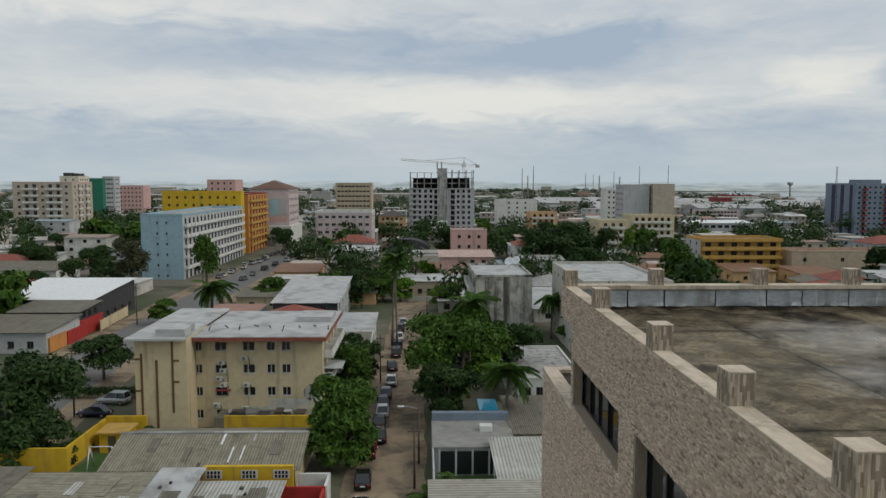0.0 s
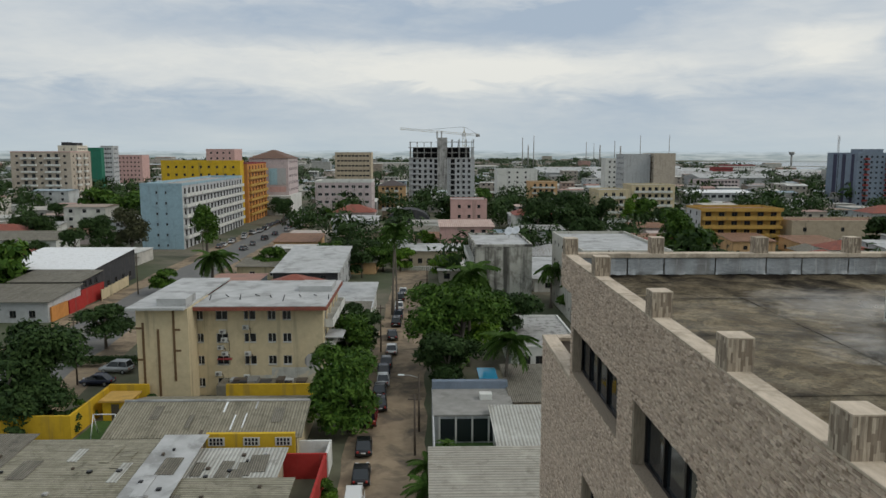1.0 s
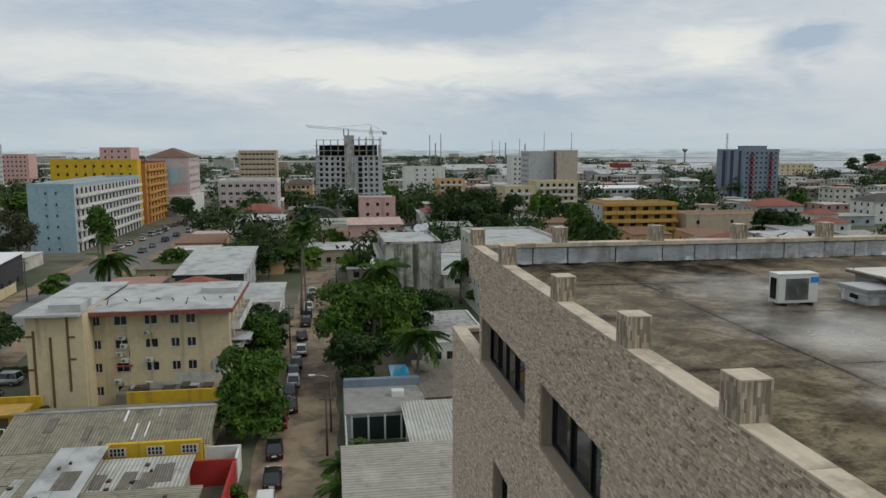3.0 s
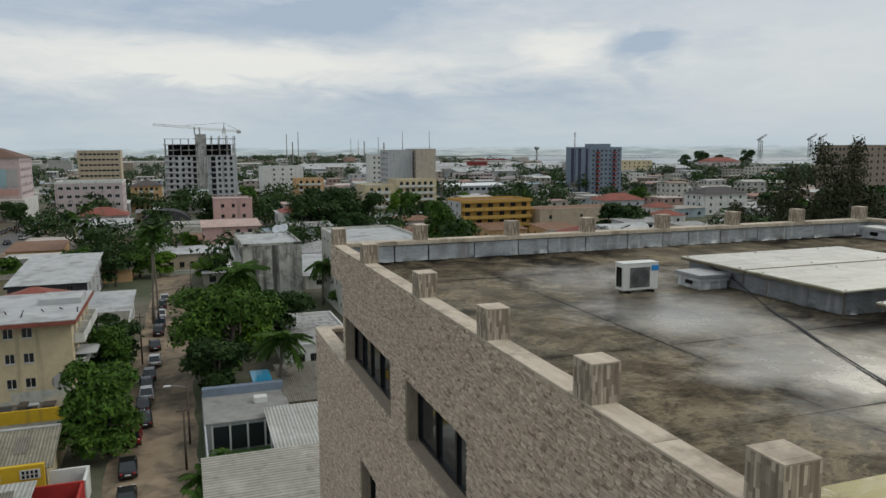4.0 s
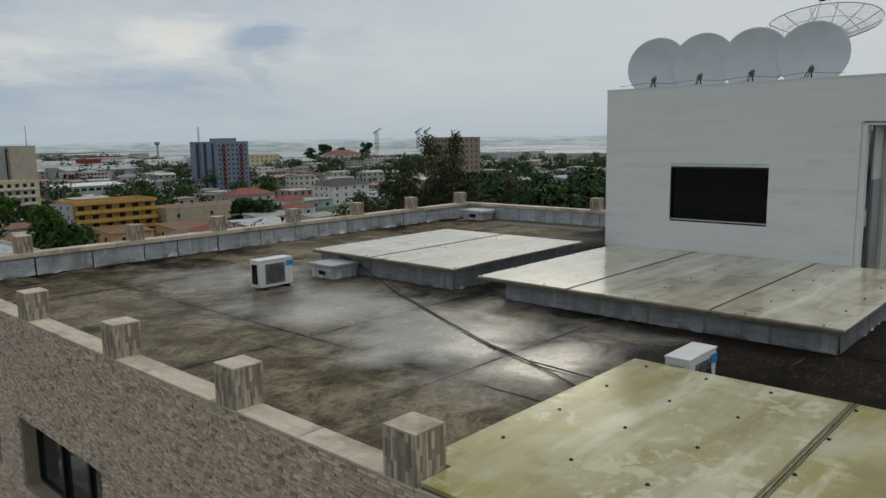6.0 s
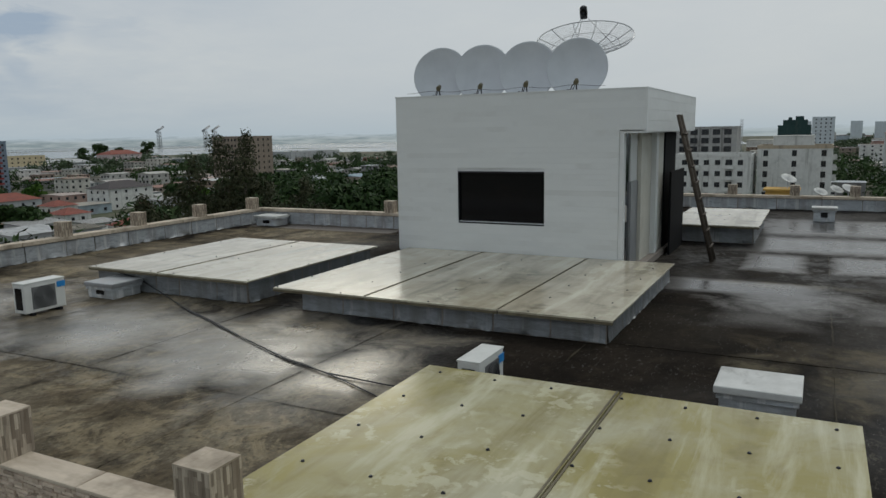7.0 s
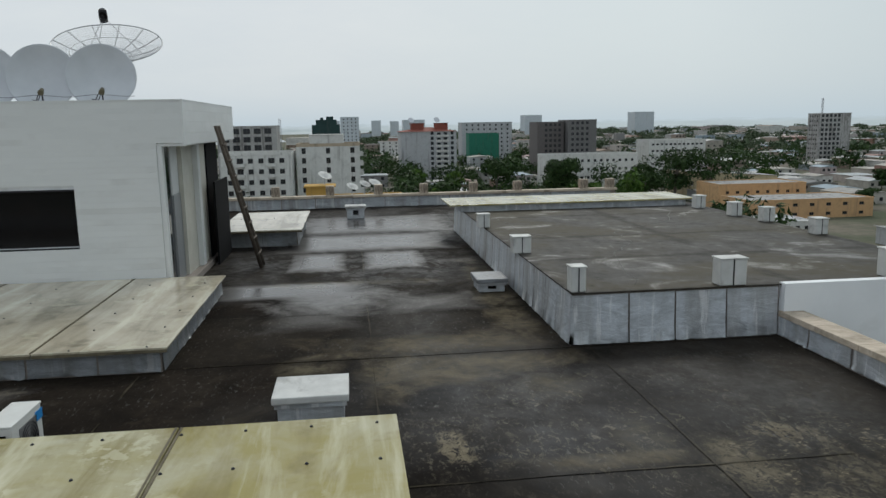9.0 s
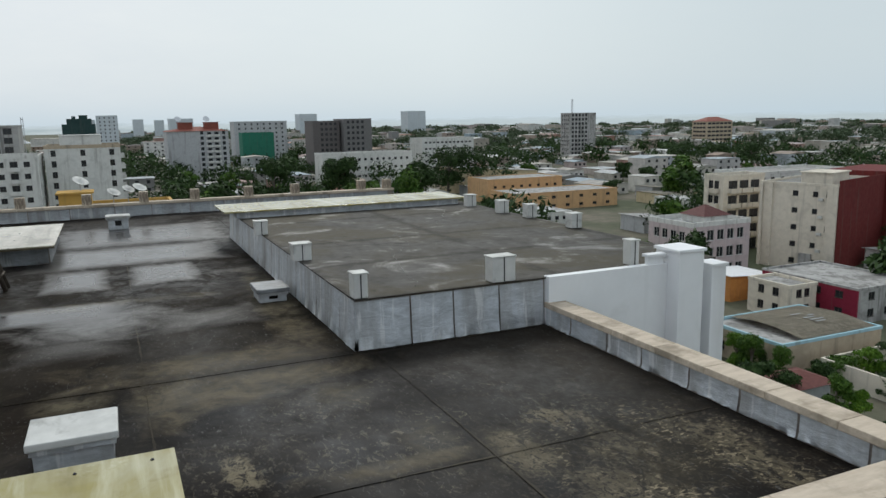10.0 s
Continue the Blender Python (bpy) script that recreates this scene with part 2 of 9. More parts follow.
    # thin dark film over the south bays, bluish sky sheen put into its colour, broken by fine pale traces
    bays = blobs([(6.6, -2.6, 2.6, 2.6), (4.8, -4.2, 2.4, 2.4), (8.2, -1.2, 1.6, 1.6)], 0.8)
    c = m.mix(m.math("MULTIPLY", bays, m.band(blot, 0.40, 0.54, 0.9, 0.45)), c, m.mix(m.band(small, 0.35, 0.65), (0.0115, 0.0125, 0.0150), (0.025, 0.026, 0.029)))
    trace = m.noise(v2, 9.0, 9, 0.78, 0.8)
    c = m.mix(m.math("MULTIPLY", m.math("MULTIPLY", bays, m.band(trace, 0.55, 0.58)), m.band(mid, 0.42, 0.58, 0.05, 0.42)), c, (0.20, 0.175, 0.125))
    patch = blobs([(5.77, -3.55, 0.55, 0.28), (5.3, -4.45, 0.9, 0.6), (4.6, -4.0, 0.9, 0.5), (5.0, -5.3, 1.2, 0.35), (6.45, -1.1, 0.35, 0.18), (4.6, -3.0, 0.5, 0.3), (6.4, -4.2, 0.4, 0.4)], 0.5, 3.2)
    c = m.mix(m.math("MULTIPLY", patch, m.band(trace, 0.46, 0.51, 0.0, 0.55)), c, (0.24, 0.20, 0.13))
    corner = pools([(3.75, 6.5, -5.9, -3.4)], 0.8, 1.3)
    c = m.mix(m.math("MULTIPLY", corner, m.band(small, 0.35, 0.62, 0.45, 0.85)), c, (0.020, 0.0165, 0.012))
    chip = m.noise(m.coords(world_space=True, stretch=(1.3, 0.8, 1)), 16.0, 6, 0.68, 0.5)
    c = m.mix(m.math("MULTIPLY", corner, m.math("MULTIPLY", m.band(chip, 0.55, 0.61), m.band(mid, 0.42, 0.56, 0.12, 0.85))), c, (0.26, 0.215, 0.145))
    edge_tan = pools([(8.55, 9.2, -3.2, -0.5), (7.5, 9.1, -0.85, -0.3), (5.8, 6.1, -3.3, -1.6), (9.3, 10.2, -2.9, 0.4), (7.9, 9.15, -1.9, -0.5), (10.3, 11.4, -2.9, -2.2)], 0.9, 2.2)
    c = m.mix(m.math("MULTIPLY", edge_tan, m.band(small, 0.32, 0.60, 0.2, 0.85)), c, (0.125, 0.102, 0.066))
    c = m.mix(m.math("MULTIPLY", m.math("SUBTRACT", 1.0, bays), m.band(blot, 0.55, 0.62, 0, 0.32)), c, (0.045, 0.036, 0.025))
    scuff = m.noise(m.coords(world_space=True, stretch=(0.55, 1.5, 1)), 17.0, 8, 0.72, 0.6)
    c = m.mix(m.math("MULTIPLY", m.band(scuff, 0.58, 0.64), m.band(m.noise(v, 0.8, 4), 0.42, 0.6, 0.1, 0.55)), c, (0.135, 0.13, 0.122))
    c = m.mix(m.band(grit, 0.5, 0.85, 0, 0.12), c, (0.06, 0.054, 0.048))
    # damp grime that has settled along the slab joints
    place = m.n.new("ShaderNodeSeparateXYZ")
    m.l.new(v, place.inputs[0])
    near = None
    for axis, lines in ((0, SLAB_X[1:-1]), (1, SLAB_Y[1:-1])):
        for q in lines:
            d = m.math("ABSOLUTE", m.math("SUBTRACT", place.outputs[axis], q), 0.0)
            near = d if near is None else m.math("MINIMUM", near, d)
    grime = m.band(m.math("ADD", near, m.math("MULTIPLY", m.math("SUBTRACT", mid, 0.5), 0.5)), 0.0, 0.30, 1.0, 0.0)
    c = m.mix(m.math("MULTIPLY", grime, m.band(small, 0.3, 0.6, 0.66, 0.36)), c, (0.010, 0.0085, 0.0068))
    water = blobs([(7.05, 4.5, 0.8, 0.6), (7.3, 5.9, 0.7, 0.7), (8.3, 6.25, 0.5, 0.6), (6.6, 8.6, 1.1, 0.9), (5.8, 6.3, 0.8, 0.6), (22, 3.4, 2, 1.4)], 0.85, 1.25)
    water = m.math("MAXIMUM", water, pools([(15.2, 17.25, 0.0, 1.1), (15.3, 17.3, -1.7, -0.5), (12.85, 14.0, -0.3, 2.2), (20.6, 24.0, -2.8, 1.1), (17.6, 20.0, -2.4, 1.4), (6.15, 7.1, 4.05, 5.0), (6.3, 7.2, 5.15, 6.1)]))
    damp = m.band(m.noise(v, 0.21, 4, 0.55, 0.5), 0.42, 0.60)
    rough = m.mix(damp, m.band(grit, 0.3, 0.7, 0.70, 0.9), m.band(small, 0.35, 0.7, 0.40, 0.62))
    # the far bays stay wet: a thin sheet of water between drier brown strips
    wet = m.math("MULTIPLY", blobs([(15.5, -0.9, 4.0, 2.6), (21.0, 1.0, 6.0, 6.0), (23.0, -5.0, 4.5, 5.0), (16.5, 2.0, 3.0, 2.0)], 0.7, 1.3), m.band(blot, 0.58, 0.47, 0.25, 1.0))
    rough = m.mix(wet, rough, m.band(small, 0.35, 0.7, 0.34, 0.56))
    film = blobs([(7.0, 4.6, 2.2, 1.4), (7.4, 6.6, 2.0, 2.8), (7.2, 9.0, 1.9, 2.2), (7.6, 12.4, 2.0, 1.8), (8.2, 6.4, 1.6, 1.6), (12.6, 0.2, 1.6, 1.2)], 0.9)
    film = m.math("MAXIMUM", film, pools([(5.8, 8.3, 7.7, 10.2), (5.8, 7.7, 5.15, 7.55)], 0.7, 0.9))
    film = m.math("MAXIMUM", film, m.math("MULTIPLY", pools([(6.1, 9.0, 10.3, 12.6), (6.1, 8.7, -3.1, -0.7), (5.9, 8.8, -5.6, -3.6)], 1.1, 1.6), m.band(blot, 0.42, 0.60, 0.11, 0.03)))
    film = m.math("MAXIMUM", film, m.math("MULTIPLY", pools([(11.5, 12.75, -2.3, -0.55), (10.7, 12.2, -0.25, 1.1)], 0.9, 0.9), 0.4))
    # bluish grey in the base colour stands for sky sheen on the film
    sheen_tint = pools([(5.7, 8.6, 7.4, 10.3), (5.6, 8.0, 4.9, 7.7)], 0.9, 1.3)
    c = m.mix(m.math("MULTIPLY", sheen_tint, m.band(small, 0.3, 0.7, 0.5, 0.3)), c, (0.125, 0.137, 0.145))
    rough = m.mix(film, rough, m.band(small, 0.3, 0.7, 0.24, 0.42))
    rough = m.mix(water, rough, m.band(mid, 0.3, 0.7, 0.17, 0.32))
    spec = m.math("ADD", m.math("ADD", m.math("MULTIPLY", damp, 0.035), m.math("MULTIPLY", wet, 0.04)), m.math("MULTIPLY", m.math("MAXIMUM", m.math("MULTIPLY", water, 1.2), film), 0.80))
    if tone < 1:
        c = m.mix(m.band(small, 0.35, 0.65, 0.55, 1.0), c, m.mix(1.0, c, (tone, tone, tone), "MULTIPLY"))
        c = m.mix(m.band(m.noise(v, 0.7, 5, 0.6), 0.44, 0.60, 0.05, 0.75), c, m.mix(m.band(small, 0.35, 0.65), (0.030, 0.025, 0.018), (0.085, 0.072, 0.050)))
    m.bump(m.math("ADD", m.math("MULTIPLY", grit, 0.3), m.math("MULTIPLY", small, 0.8)), 0.22, 0.004)
    return m.done(c, rough, 0, m.math("ADD", spec, 0.015))


def roof_screed(name):
    """Old grey cement screed in large bays: olive stain, dark damp edges, dull patches."""
    m = Mat(name)
    v = m.coords(world_space=True)
    mid, small, grit = m.noise(v, 0.9, 7, 0.65, 0.8), m.noise(v, 5.0, 6, 0.65, 0.4), m.noise(v, 30.0, 4, 0.6)
    c = m.mix(m.band(mid, 0.32, 0.68), (0.046, 0.043, 0.039), (0.092, 0.087, 0.080))
    c = m.mix(m.band(m.noise(v, 0.38, 5, 0.6, 0.6), 0.44, 0.60, 0, 0.75), c, m.mix(m.band(small, 0.3, 0.7), (0.044, 0.036, 0.020), (0.078, 0.066, 0.040)))
    place = m.n.new("ShaderNodeSeparateXYZ")
    m.l.new(v, place.inputs[0])
    near = None
    for axis, lines in ((0, (9.3, 11.7, 14.0, 17.2)), (1, (-3.05, -6.3, -9.2))):
        for q in lines:
            d = m.math("ABSOLUTE", m.math("SUBTRACT", place.outputs[axis], q), 0.0)
            near = d if near is None else m.math("MINIMUM", near, d)
    edge = m.band(m.math("ADD", near, m.math("MULTIPLY", m.math("SUBTRACT", mid, 0.5), 0.6)), 0.0, 0.16, 1.0, 0.0)
    c = m.mix(m.math("MULTIPLY", edge, 0.7), c, (0.020, 0.017, 0.013))
    c = m.mix(m.band(small, 0.58, 0.70, 0, 0.35), c, (0.022, 0.020, 0.017))
    c = m.mix(m.band(grit, 0.6, 0.8, 0, 0.3), c, (0.12, 0.11, 0.095))
    m.bump(m.math("ADD", small, m.math("MULTIPLY", grit, 0.5)), 0.3, 0.005)
    sheet = m.band(mid, 0.56, 0.66)
    return m.done(c, m.mix(sheet, m.band(small, 0.3, 0.7, 0.62, 0.85), m.band(small, 0.3, 0.7, 0.34, 0.52)), 0, m.band(sheet, 0.0, 1.0, 0.15, 0.40))


def foliage(name, a, b, shade=0.55):
    m = Mat(name)
    r = m.random(island=True)
    c = m.mix(r, a, b)
    v = m.coords()
    c = m.mix(m.band(m.noise(v, 0.5, 3), 0.35, 0.7, 0, shade), c, tuple(x * 0.45 for x in a))
    return m.done(c, 0.65, 0, 0.12)


def corrugated(name, a, b, rust_and_shade, pitch=0.2, along="y"):
    """Fibre-cement or metal sheet whose waves are relief, with trough shade in the colour; mossy and rusty blotches."""
    m = Mat(name)
    v = m.coords(spread=False)
    w = m.n.new("ShaderNodeTexWave")
    w.bands_direction = "X" if along == "y" else "Y"
    w.inputs["Scale"].default_value = 0.314 / pitch
    m.l.new(v, w.inputs["Vector"])
    vs = m.coords()
    g = m.noise(vs, 1.1, 6, 0.65, 0.4)
    vl = m.coords(stretch=(6, 0.25, 1) if along == "y" else (0.25, 6, 1))
    s = m.noise(vl, 0.5, 5, 0.65)
    c = m.mix(m.band(g, 0.3, 0.7), a, b)
    c = m.mix(m.band(s, 0.45, 0.66, 0, 0.42), c, rust_and_shade)
    c = m.mix(m.band(m.noise(vs, 0.8, 7, 0.7, 0.8), 0.54, 0.68, 0, 0.55), c, tuple(x * 0.6 for x in rust_and_shade))
    # troughs of the wave darkened: their shade is put into the colour
    c = m.mix(m.band(w.outputs[1], 0.05, 0.5, 0.5, 0.0), c, tuple(x * 0.6 for x in rust_and_shade))
    c = m.mix(m.band(m.noise(vs, 0.23, 5, 0.6), 0.54, 0.70, 0, 0.3), c, tuple(min(1, x * 1.5) for x in a))
    m.bump(w.outputs[1], 0.9, 0.05)
    return m.done(c, 0.75, 0, 0.3)


def stone_cladding(name, tones, rough=0.85):
    m = Mat(name)
    r = m.n.new("ShaderNodeValToRGB")
    r.color_ramp.interpolation = "LINEAR"
    els = r.color_ramp.elements
    while len(els) < len(tones):
        els.new(0.5)
    for i, t in enumerate(tones):
        els[i].position, els[i].color = i / (len(tones) - 1), (*t, 1)
    mixr = m.math("FRACT", m.math("ADD", m.random(True), m.random(False)), 0.0)
    m.l.new(mixr, r.inputs[0])
    v = m.coords(spread=False)
    g = m.noise(v, 30, 5, 0.6)
    c = m.mix(m.band(g, 0.42, 0.8, 0, 0.25), r.outputs[0], (0.17, 0.14, 0.115))
    m.bump(g, 0.5, 0.006)
    return m.done(c, rough, 0, 0.3)


def travertine(name):
    """Stone tile with fine vertical veins, wood-like."""
    m = Mat(name)
    v = m.coords(stretch=(1, 1, 0.10))
    g = m.noise(v, 42, 5, 0.65)
    isl = m.random(True)
    c = m.mix(m.band(isl, 0.1, 0.9), (0.225, 0.178, 0.134), (0.52, 0.44, 0.345))
    c = m.mix(m.band(g, 0.46, 0.70, 0, 0.6), c, (0.12, 0.09, 0.065))
    m.bump(g, 0.3, 0.004)
    return m.done(c, 0.75, 0, 0.3)


def coping_stone():
    m = Mat("coping_stone")
    v = m.coords(stretch=(1.0, 0.25, 1))
    g = m.noise(v, 12, 6, 0.65)
    v2 = m.coords()
    c = m.mix(m.band(g, 0.3, 0.7), (0.43, 0.355, 0.275), (0.61, 0.52, 0.415))
    c = m.mix(m.band(m.noise(v2, 1.2, 5, 0.65), 0.50, 0.64, 0, 0.7), c, (0.19, 0.155, 0.11))
    m.bump(g, 0.2, 0.004)
    return m.done(c, 0.8, 0, 0.3)


def algae_sheet(name, base, tint, amount, dark, spec=0.55):
    """Cream plastic-coated sheet with yellow-green algae, scuffs and wet sheen."""
    m = Mat(name)
    v = m.coords(world_space=True)
    a = m.noise(v, 0.9, 5, 0.6, 0.6)
    b = m.noise(v, 5.5, 6, 0.65, 0.4)
    runs = m.noise(m.coords(world_space=True, stretch=(0.22, 1.5, 1)), 1.5, 6, 0.62, 0.4)
    c = m.mix(m.band(a, 0.32, 0.62, 0, amount), base, tint)
    c = m.mix(m.band(m.noise(v, 2.1, 5, 0.6, 0.5), 0.56, 0.74, 0, amount * 0.8), c, dark)
    c = m.mix(m.band(runs, 0.50, 0.68, 0, amount * 0.75), c, dark)
    flake = m.math("MULTIPLY", m.band(b, 0.53, 0.57), m.band(m.noise(v, 1.1, 3), 0.50, 0.57))
    c = m.mix(m.math("MULTIPLY", flake, 0.42), c, (0.62, 0.59, 0.43))
    c = m.mix(m.band(runs, 0.46, 0.34, 0, 0.8), c, tuple(min(0.7, q * 1.25) for q in base))
    m.bump(m.noise(v, 0.8, 2), 0.12, 0.05)
    return m.done(c, m.band(runs, 0.3, 0.7, 0.07, 0.26), 0, spec)


def foil(name, tone):
    """Aluminium-faced bitumen flashing, dulled and creased."""
    m = Mat(name)
    v = m.coords(stretch=(1, 1, 3))
    g = m.noise(v, 3.0, 6, 0.65, 1.5)
    d = m.noise(m.coords(stretch=(1, 1, 0.15)), 2.2, 5, 0.6)
    c = m.mix(m.band(g, 0.35, 0.7), (0.37 * tone, 0.39 * tone, 0.41 * tone), (0.58 * tone, 0.61 * tone, 0.64 * tone))
    c = m.mix(m.band(d, 0.46, 0.66, 0, 0.7), c, (0.26 * tone, 0.25 * tone, 0.235 * tone))
    c = m.mix(m.band(m.noise(m.coords(), 1.7, 5, 0.65), 0.58, 0.70, 0, 0.45), c, (0.20 * tone, 0.18 * tone, 0.15 * tone))
    c = m.mix(m.band(m.noise(m.coords(stretch=(1, 1, 0.08)), 7.0, 4, 0.6), 0.57, 0.63, 0, 0.55), c, (0.72 * tone, 0.72 * tone, 0.71 * tone))
    crease = m.noise(m.coords(stretch=(1, 1, 2)), 7.0, 7, 0.7, 2.5)
    m.bump(m.math("ADD", g, m.math("MULTIPLY", crease, 0.6)), 0.6, 0.015)
    return m.done(c, m.band(g, 0.3, 0.7, 0.36, 0.62), 0.25, 0.5)


def earth_ground():
    m = Mat("town_ground")
    v = m.coords(world_space=True)
    a = m.noise(v, 0.02, 5, 0.6)
    b = m.noise(v, 0.25, 6, 0.65)
    c = m.mix(m.band(b, 0.3, 0.7), (0.115, 0.103, 0.080), (0.205, 0.180, 0.140))
    c = m.mix(m.band(a, 0.40, 0.56, 0, 0.85), c, (0.060, 0.078, 0.040))
    c = m.mix(m.band(m.noise(v, 0.9, 4), 0.55, 0.75, 0, 0.5), c, (0.09, 0.08, 0.065))
    m.bump(b, 0.4, 0.1)
    return m.done(c, 0.95, 0, 0.2)


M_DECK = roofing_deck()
M_DECK2 = roof_screed("dry_roof_screed")
M_STONE = stone_cladding("ledger_stone", [(0.285, 0.218, 0.168), (0.595, 0.480, 0.380), (0.43, 0.342, 0.273), (0.73, 0.610, 0.494), (0.495, 0.387, 0.299)])
M_MORTAR = surface("facade_backing", (0.20, 0.17, 0.15), (0.27, 0.235, 0.205), 20)
M_TRAV = travertine("travertine_tile")
M_COPE = coping_stone()
M_FOIL = foil("aluminium_flashing", 1.05)
# darker copy: age, and the shade below cover overhangs, put into the tone
M_FOILD = foil("aged_shaded_flashing", 0.46)
M_FOILP = foil("parapet_flashing", 0.78)
M_SIDING = surface("white_siding", (0.70, 0.71, 0.70), (0.65, 0.66, 0.65), 0.9, (0.32, 0.5), 0.05, 0.004, ((0.55, 0.55, 0.53), 0.5, 0.55, 0.5), spec=0.5)
M_WHITE = surface("white_paint", (0.74, 0.75, 0.76), (0.66, 0.67, 0.68), 2.0, (0.5, 0.7), 0.08, 0.01, ((0.48, 0.48, 0.46), 0.6, 0.56, 0.5), ((0.42, 0.42, 0.41), 1.3, 0.55, 0.5))
M_LIMEWALL = surface("limewashed_wall", (0.80, 0.81, 0.82), (0.74, 0.75, 0.76), 1.5, (0.6, 0.8), 0.1, 0.01, ((0.62, 0.62, 0.61), 0.5, 0.56, 0.5), ((0.50, 0.50, 0.48), 1.0, 0.60, 0.4), spec=0.3)
M_CREAMPANEL = surface("cream_panel", (0.58, 0.56, 0.49), (0.50, 0.48, 0.41), 2.0, (0.4, 0.6), 0.05, 0.004)
M_BLACK = plain("black_glass", (0.005, 0.005, 0.006), 0.1, 0, 0.28)
M_DARKMETAL = plain("dark_metal", (0.025, 0.025, 0.028), 0.4, 0.6)
M_TINT = plain("tinted_window_glass", (0.018, 0.022, 0.026), 0.06, 0, 0.6)
M_STEEL = surface("galvanised_steel", (0.32, 0.33, 0.34), (0.42, 0.43, 0.44), 9, (0.35, 0.55), 0.05, 0.003, metal=0.7)
M_SHEETY = algae_sheet("algae_cream_sheet", (0.45, 0.425, 0.30), (0.30, 0.255, 0.078), 0.95, (0.20, 0.16, 0.052), 0.22)
M_SHEETW = algae_sheet("weathered_cream_sheet", (0.58, 0.525, 0.41), (0.38, 0.33, 0.235), 0.78, (0.15, 0.13, 0.088), 0.7)
M_EDGE = surface("sheet_edge", (0.17, 0.145, 0.09), (0.085, 0.07, 0.045), 5)
M_LOGO = plain("blue_badge", (0.02, 0.22, 0.55), 0.4)
M_PLASTIC = surface("white_appliance_plastic", (0.66, 0.66, 0.63), (0.58, 0.58, 0.55), 5, (0.4, 0.55), 0.03, 0.002)
M_GRILLE = plain("fan_grille", (0.13, 0.13, 0.13), 0.6)
M_RUBBER = plain("black_cable_rubber", (0.012, 0.012, 0.013), 0.35)
M_DISH = surface("dish_white", (0.60, 0.62, 0.65), (0.54, 0.56, 0.59), 3, (0.4, 0.6), 0.02, 0.002)
M_LNB = plain("yellowed_plastic", (0.13, 0.11, 0.065), 0.5)
M_WOOD = surface("weathered_timber", (0.055, 0.042, 0.032), (0.115, 0.092, 0.07), 14, (0.7, 0.9), 0.4, 0.006)
M_LEAF = foliage("broad_leaves", (0.027, 0.068, 0.010), (0.086, 0.158, 0.022), 0.45)
M_LEAFB = foliage("bright_leaves", (0.045, 0.11, 0.010), (0.125, 0.22, 0.022), 0.4)
M_LEAFD = foliage("dark_leaves", (0.020, 0.044, 0.013), (0.052, 0.090, 0.026), 0.45)
M_FROND = foliage("palm_fronds", (0.030, 0.072, 0.012), (0.085, 0.15, 0.028), 0.4)
# paler, greyer copy of the leaves: distance haze put into the colour
M_LEAFH = foliage("hazed_far_leaves", (0.045, 0.070, 0.036), (0.085, 0.115, 0.062), 0.3)
M_NEEDLE = foliage("feathery_foliage", (0.034, 0.042, 0.020), (0.078, 0.078, 0.040), 0.45)
M_BARK = surface("bark", (0.10, 0.085, 0.07), (0.18, 0.155, 0.13), 8, (0.85, 0.95), 0.6, 0.02)
M_GROUND = earth_ground()
M_DIRT = surface("dirt_street", (0.215, 0.162, 0.11), (0.32, 0.248, 0.17), 0.6, (0.85, 0.97), 0.4, 0.03, ((0.10, 0.082, 0.064), 0.22, 0.48, 0.85), spec=0.2)
M_ASPHALT = surface("worn_asphalt", (0.105, 0.105, 0.105), (0.16, 0.158, 0.15), 1.2, (0.75, 0.9), 0.2, 0.01, ((0.20, 0.18, 0.15), 0.12, 0.54, 0.6))
M_WATER = Mat("river_water").done((0.10, 0.13, 0.145), 0.16, 0, 0.5)
M_GRASS = surface("lawn", (0.035, 0.085, 0.018), (0.065, 0.125, 0.03), 2.5, (0.9, 0.97), 0.5, 0.05)
M_TAPE = roofing_deck("bitumen_band", 0.8)
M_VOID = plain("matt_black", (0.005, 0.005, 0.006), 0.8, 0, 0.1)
M_LID = surface("weathered_lid", (0.60, 0.60, 0.575), (0.47, 0.47, 0.45), 3.5, (0.5, 0.7), 0.2, 0.01, ((0.22, 0.215, 0.20), 1.6, 0.54, 0.8), spec=0.4)

# ---------------------------------------------------------------- mesh helpers
def bx(bm, x0, y0, z0, x1, y1, z1, mat=0):
    """Adds a box."""
    v = [bm.verts.new((x, y, z)) for z in (z0, z1) for x, y in ((x0, y0), (x1, y0), (x1, y1), (x0, y1))]
    for i in ((3, 2, 1, 0), (4, 5, 6, 7), (0, 1, 5, 4), (1, 2, 6, 5), (2, 3, 7, 6), (3, 0, 4, 7)):
        bm.faces.new([v[k] for k in i]).material_index = mat
    return v


def boxes(*rows, bevel=0.0):
    bm = bmesh.new()
    for r in rows:
        bx(bm, *r)
    if bevel:
        bmesh.ops.bevel(bm, geom=bm.edges[:], offset=bevel, segments=2, affect="EDGES", profile=0.6)
    return bm


